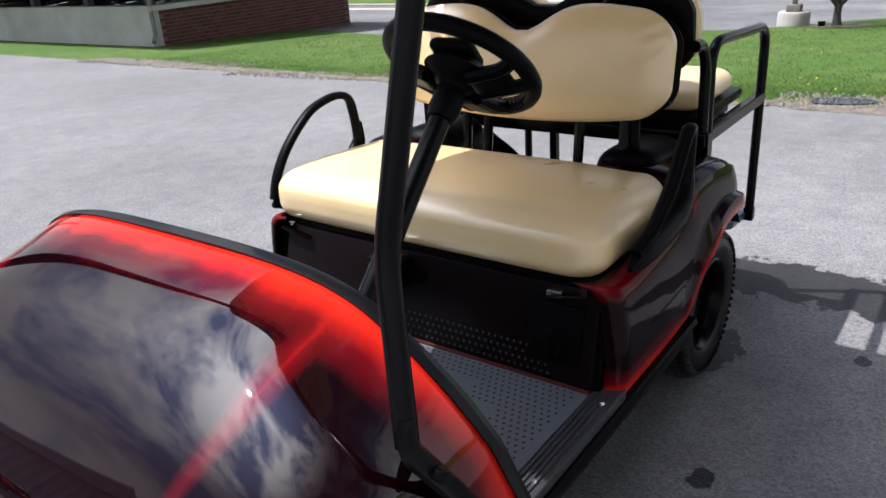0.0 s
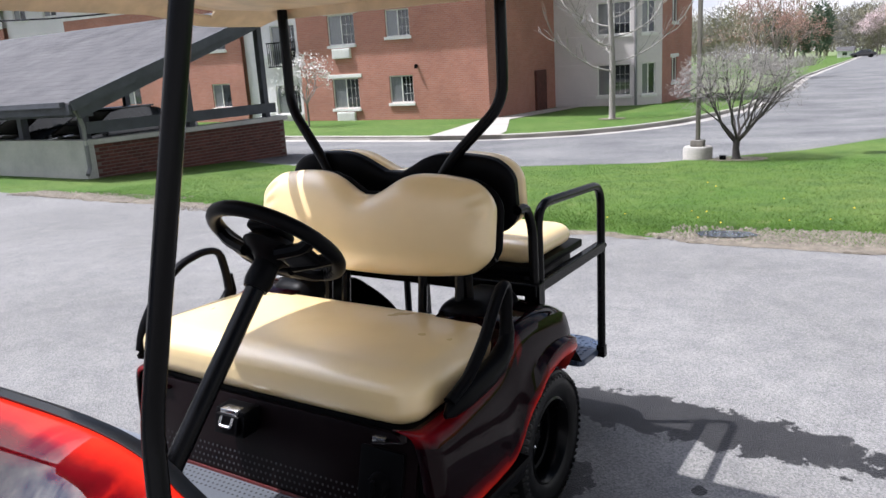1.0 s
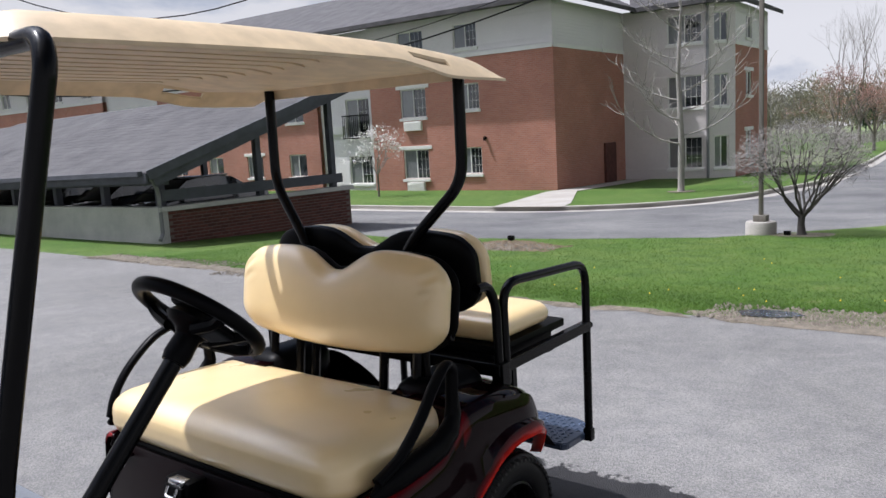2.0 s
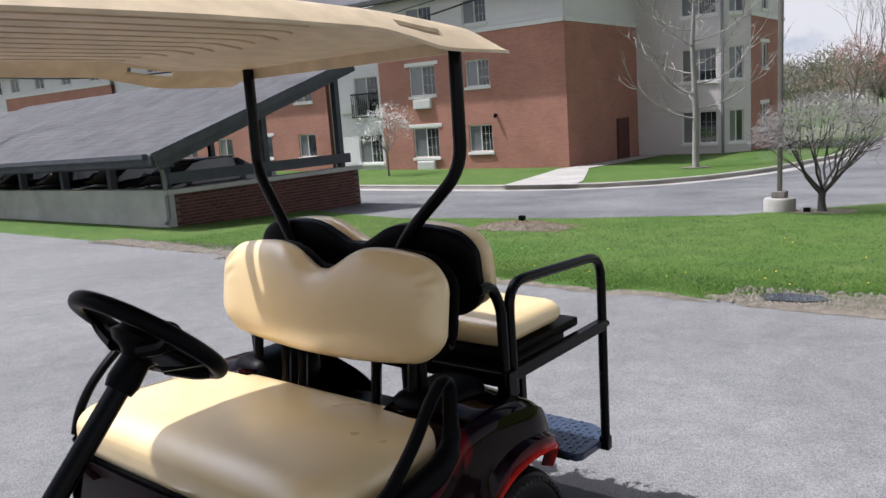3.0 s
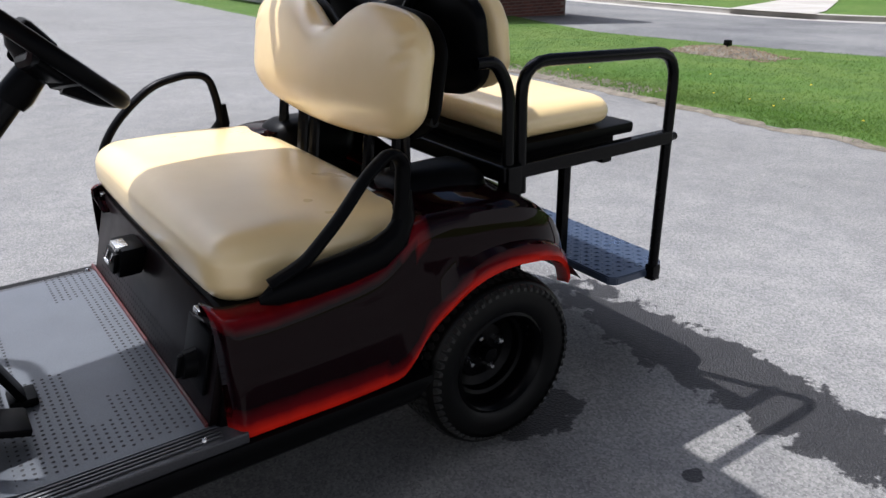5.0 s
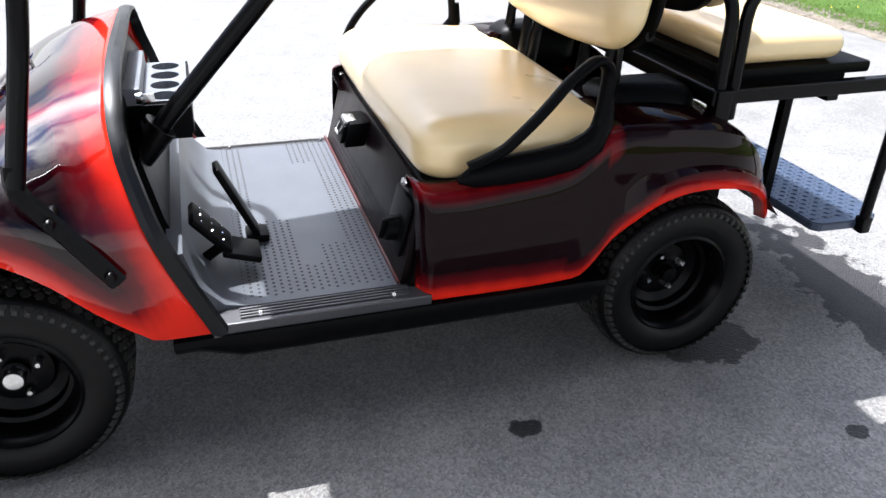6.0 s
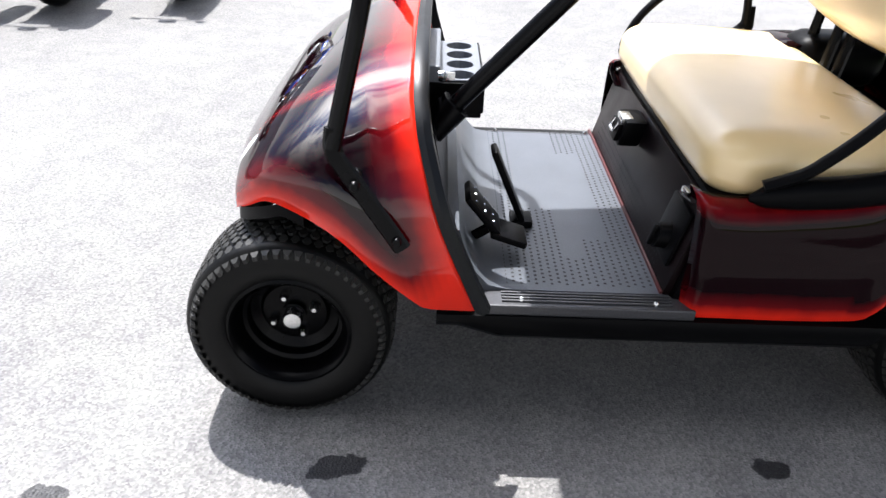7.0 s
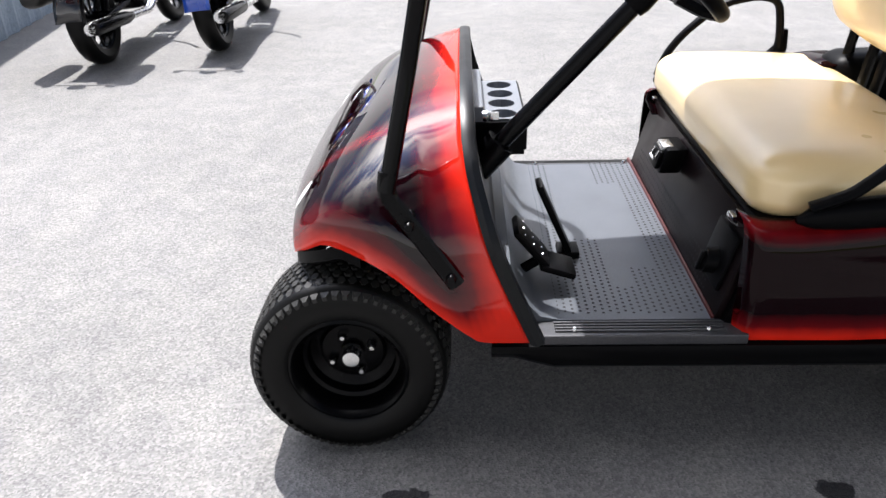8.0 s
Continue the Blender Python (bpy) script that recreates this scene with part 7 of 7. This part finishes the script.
def local_part(name, bm, material, parent, label="", smooth=True):
    """A part whose coordinates are its thing's own."""
    ob = finish(name, bm, material, None, label, smooth)
    ob.parent = parent
    return ob


first = None
for k, y in enumerate((15.6, 18.2, 20.8, 23.4, 26.2, 28.6)):
    x = 11.6 - 0.043 * (y - 13)
    m = Matrix.Translation((x, y, land(x, y) - 0.02)) @ Matrix.Rotation(math.pi + 0.04, 4, "Z")
    if first is None:
        first = car("parked_car", "dark parked car under the carport roof", m)
    else:
        copy_thing(first, m)
car("parked_car", "dark car parked across the far drive", Matrix.Translation((166, 10.4, land(166, 10.4))) @ Matrix.Rotation(math.pi / 2 + 0.25, 4, "Z"))


def far_house():
    x, y = 172, 13.8
    z = land(x, y)
    h = thing("garden_shed", "small white shed at the end of the drive", "shed", at=(x, y, z))
    part("wall", box_mesh((x - 1, y - 1.3, z - 0.3), (x + 1.6, y + 1.3, z + 1.4)), M_TRIM, h, "", False)
    bm = bmesh.new()
    add_grid(bm, [[(x - 1.3, v, z + 1.35), (x + 0.3, v, z + 2.1), (x + 1.9, v, z + 1.35)] for v in (y - 1.6, y + 1.6)], close_u=True)
    part("roof", bm, M_SHINGLE, h, "", False)
    part("window", box_mesh((x - 1.03, y - 0.4, z + 0.5), (x - 0.98, y + 0.4, z + 1.1)), M_GLASS, h, "", False)


far_house()


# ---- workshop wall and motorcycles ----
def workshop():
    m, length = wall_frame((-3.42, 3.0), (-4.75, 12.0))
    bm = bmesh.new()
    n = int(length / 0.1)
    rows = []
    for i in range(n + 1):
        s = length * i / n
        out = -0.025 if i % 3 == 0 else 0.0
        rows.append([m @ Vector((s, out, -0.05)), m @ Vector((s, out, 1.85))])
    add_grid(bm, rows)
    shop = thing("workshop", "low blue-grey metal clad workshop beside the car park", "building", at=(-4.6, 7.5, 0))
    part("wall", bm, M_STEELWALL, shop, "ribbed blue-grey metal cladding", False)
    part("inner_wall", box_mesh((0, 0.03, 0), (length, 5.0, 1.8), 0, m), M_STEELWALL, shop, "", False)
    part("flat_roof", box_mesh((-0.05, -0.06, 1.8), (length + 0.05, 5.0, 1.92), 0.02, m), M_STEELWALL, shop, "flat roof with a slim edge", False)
    for s in (4.0, 6.6, 8.8):
        part("downpipe", box_mesh((s, -0.09, 0.0), (s + 0.07, -0.026, 1.8), 0.01, m), M_STEELWALL, shop, "", False)


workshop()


def motorcycle(label, m, tank, bags):
    """A road bike with its front towards +y."""
    b = thing("motorcycle", label, "motorcycle", "parked motorcycles")
    b.matrix_world = m
    turn = Euler((0, radians(90), 0)).to_matrix().to_4x4()
    for y, r, w in ((0.0, 0.32, 0.075), (1.62, 0.33, 0.06)):
        hub = Matrix.Translation((0, y, r)) @ turn
        t = local_part("wheel", lathe_mesh([(r - 0.1, -w * 0.8), (r - 0.05, -w), (r - 0.015, -w * 0.75), (r, -w * 0.3), (r, w * 0.3), (r - 0.015, w * 0.75), (r - 0.05, w), (r - 0.1, w * 0.8)], 36, hub, None, False), M_RUBBER, b, "black motorcycle tyre")
        rim = lathe_mesh([(r - 0.1, -w * 0.7), (r - 0.115, -w * 0.6), (r - 0.115, w * 0.6), (r - 0.1, w * 0.7)], 30, hub, None, False)
        lathe_mesh([(0.0, -0.07), (0.05, -0.07), (0.06, 0.0), (0.05, 0.07), (0.0, 0.07)], 16, hub, rim, False)
        for k in range(9):
            a = 2 * math.pi * k / 9
            add_tube(rim, [(0, y + 0.05 * math.cos(a), r + 0.05 * math.sin(a)), (0, y + (r - 0.11) * math.cos(a), r + (r - 0.11) * math.sin(a))], 0.011, 6)
        local_part("rim", rim, M_METAL, t, "dark spoked rim")
        fender = bmesh.new()
        arc = [math.radians(v) for v in (range(20, 190, 17) if y == 0 else range(30, 165, 15))]
        add_grid(fender, [[(x, y + (r + 0.035) * math.cos(a), r + (r + 0.035 - abs(x) * 0.35) * math.sin(a)) for x in (-0.095, -0.06, 0, 0.06, 0.095)] for a in arc])
        ob = local_part("fender", fender, tank, b, "painted fender")
        so = ob.modifiers.new("thickness", "SOLIDIFY")
        so.thickness = 0.005
    bm = bmesh.new()
    for x in (-0.11, 0.11):
        add_tube(bm, [(x, 1.62, 0.33), (x, 1.28, 1.05)], 0.024, 10)
    local_part("fork", bm, M_CHROME, b, "chrome front fork")
    bm = bmesh.new()
    add_tube(bm, [(0.0, 1.3, 0.95), (0.0, 1.0, 0.9), (0.0, 0.4, 0.66), (0.0, 0.25, 0.4), (0.0, 0.95, 0.3), (0.0, 1.25, 0.8)], 0.025, 8, 0.06)
    for x in (-0.1, 0.1):
        add_tube(bm, [(x, 0.0, 0.32), (x, 0.45, 0.36)], 0.025, 8)
        add_tube(bm, [(x, 0.02, 0.36), (x, 0.25, 0.72)], 0.03, 10)
    local_part("frame", bm, M_METAL, b, "black tubular frame")
    eng = pillow_mesh((0.36, 0.5, 0.28), 0.06, 6, None, Matrix.Translation((0, 0.78, 0.42)))
    e = local_part("engine", eng, M_METAL, b, "black and bright engine")
    for tilt, y in ((-24, 0.68), (24, 0.9)):
        mm = Matrix.Translation((0, y, 0.5)) @ Euler((radians(-tilt), 0, 0)).to_matrix().to_4x4()
        fins = []
        for k in range(8):
            z = 0.03 + k * 0.026
            fins += [(0.062, z), (0.085, z + 0.002), (0.085, z + 0.012), (0.062, z + 0.014)]
        local_part("cylinder", lathe_mesh([(0.0, 0.0), (0.06, 0.0), *fins, (0.06, 0.25), (0.0, 0.26)], 20, mm), M_CHROME, e, "finned bright cylinder")
    for x, y0 in ((0.17, 0.72), (0.2, 0.85)):
        local_part("exhaust_pipe", tube_mesh([(x * 0.6, y0, 0.6), (x, y0 + 0.1, 0.4), (x, 0.6, 0.26), (x, 0.2, 0.28)], 0.024, 10, 0.07), M_CHROME, b, "chrome exhaust header")
        local_part("silencer", tube_mesh([(x, 0.22, 0.28), (x, 0.12, 0.285), (x, -0.4, 0.31), (x, -0.44, 0.312)], [0.026, 0.045, 0.05, 0.04], 14), M_METAL if x > 0.18 else M_CHROME, b, "slip-on silencer")
    tk = pillow_mesh((0.3, 0.55, 0.22), (0.13, 0.2, 0.1), 10, None, Matrix.Translation((0, 0.98, 0.86)) @ Euler((radians(10), 0, 0)).to_matrix().to_4x4())
    local_part("fuel_tank", tk, tank, b, "painted fuel tank")
    st = pillow_mesh((0.3, 0.62, 0.1), (0.08, 0.12, 0.045), 8, lambda p: (p.x, p.y, p.z + 0.25 * p.y * p.y), Matrix.Translation((0, 0.38, 0.74)))
    local_part("saddle", st, M_LEATHER, b, "black leather saddle")
    bm = bmesh.new()
    add_tube(bm, [(-0.42, 1.0, 1.12), (-0.34, 1.12, 1.12), (-0.1, 1.27, 1.08), (0.1, 1.27, 1.08), (0.34, 1.12, 1.12), (0.42, 1.0, 1.12)], 0.014, 8, 0.06)
    local_part("handlebar", bm, M_CHROME, b, "chrome handlebar")
    local_part("headlamp", lathe_mesh([(0.0, 0.1), (0.06, 0.09), (0.085, 0.02), (0.088, 0.0), (0.0, -0.01)], 20, Matrix.Translation((0, 1.42, 0.95)) @ Euler((radians(-90), 0, 0)).to_matrix().to_4x4() @ Euler((radians(180), 0, 0)).to_matrix().to_4x4()), M_CHROME, b, "round headlamp")
    local_part("tail_lamp", pillow_mesh((0.12, 0.06, 0.1), 0.025, 5, None, Matrix.Translation((0, -0.38, 0.62))), M_REDLENS, b, "red tail lamp")
    for x in (-0.22, 0.22):
        local_part("turn_signal", pillow_mesh((0.07, 0.06, 0.06), 0.028, 5, None, Matrix.Translation((x, -0.36, 0.6))), M_AMBER, b, "amber turn signal")
    local_part("signal_bar", tube_mesh([(-0.22, -0.34, 0.6), (0.22, -0.34, 0.6)], 0.009, 8), M_CHROME, b)
    if bags:
        for x in (-0.27, 0.27):
            local_part("saddlebag", pillow_mesh((0.17, 0.46, 0.3), 0.06, 6, None, Matrix.Translation((x, -0.05, 0.62))), M_LEATHER, b, "black saddlebag")
    local_part("side_stand", tube_mesh([(-0.1, 0.7, 0.3), (-0.26, 0.74, 0.02)], 0.012, 8), M_METAL, b)
    return b


motorcycle("black and chrome road motorcycle with saddlebags on its stand", Matrix.Translation((-2.38, 3.6, 0)) @ Matrix.Rotation(0.0, 4, "Z") @ Matrix.Rotation(radians(-6), 4, "Y"), M_CAR, True)
motorcycle("blue and chrome road motorcycle leaning on its stand", Matrix.Translation((-1.6, 3.95, 0)) @ Matrix.Rotation(0.02, 4, "Z") @ Matrix.Rotation(radians(-6), 4, "Y"), M_BLUE, False)


# ---- bricks of the carport's end wall ----
def carport_bricks():
    """Stretcher courses proud of the mortar, over the whole end face."""
    bm = bmesh.new()
    add_box(bm, (-0.1, -0.006, -0.029), (0.1, 0.012, 0.029), 0.003)
    me = bpy.data.meshes.new("brick")
    bm.to_mesh(me)
    bm.free()
    me.materials.append(M_BRICK)
    a, b = CA + Vector((0.26, 0.02, 0)), CB + Vector((0, 0.02, 0))
    d = (b - a).normalized()
    length = (b - a).length
    turn = math.atan2(d.y, d.x)
    rng = random.Random(1)
    course = 0
    z = 0.12
    while z > -1.2:
        s = 0.11 + (0.107 if course % 2 else 0.0)
        while s < length - 0.05:
            p = a + d * s
            if z > land(p.x, p.y) - 0.06 and s < length - 0.1:
                br = new("brick", me)
                br.parent = core
                br.matrix_basis = Matrix.Translation((p.x, p.y, z)) @ Matrix.Rotation(turn + rng.uniform(-0.006, 0.006), 4, "Z")
            s += 0.214
        z -= 0.0755
        course += 1


carport_bricks()
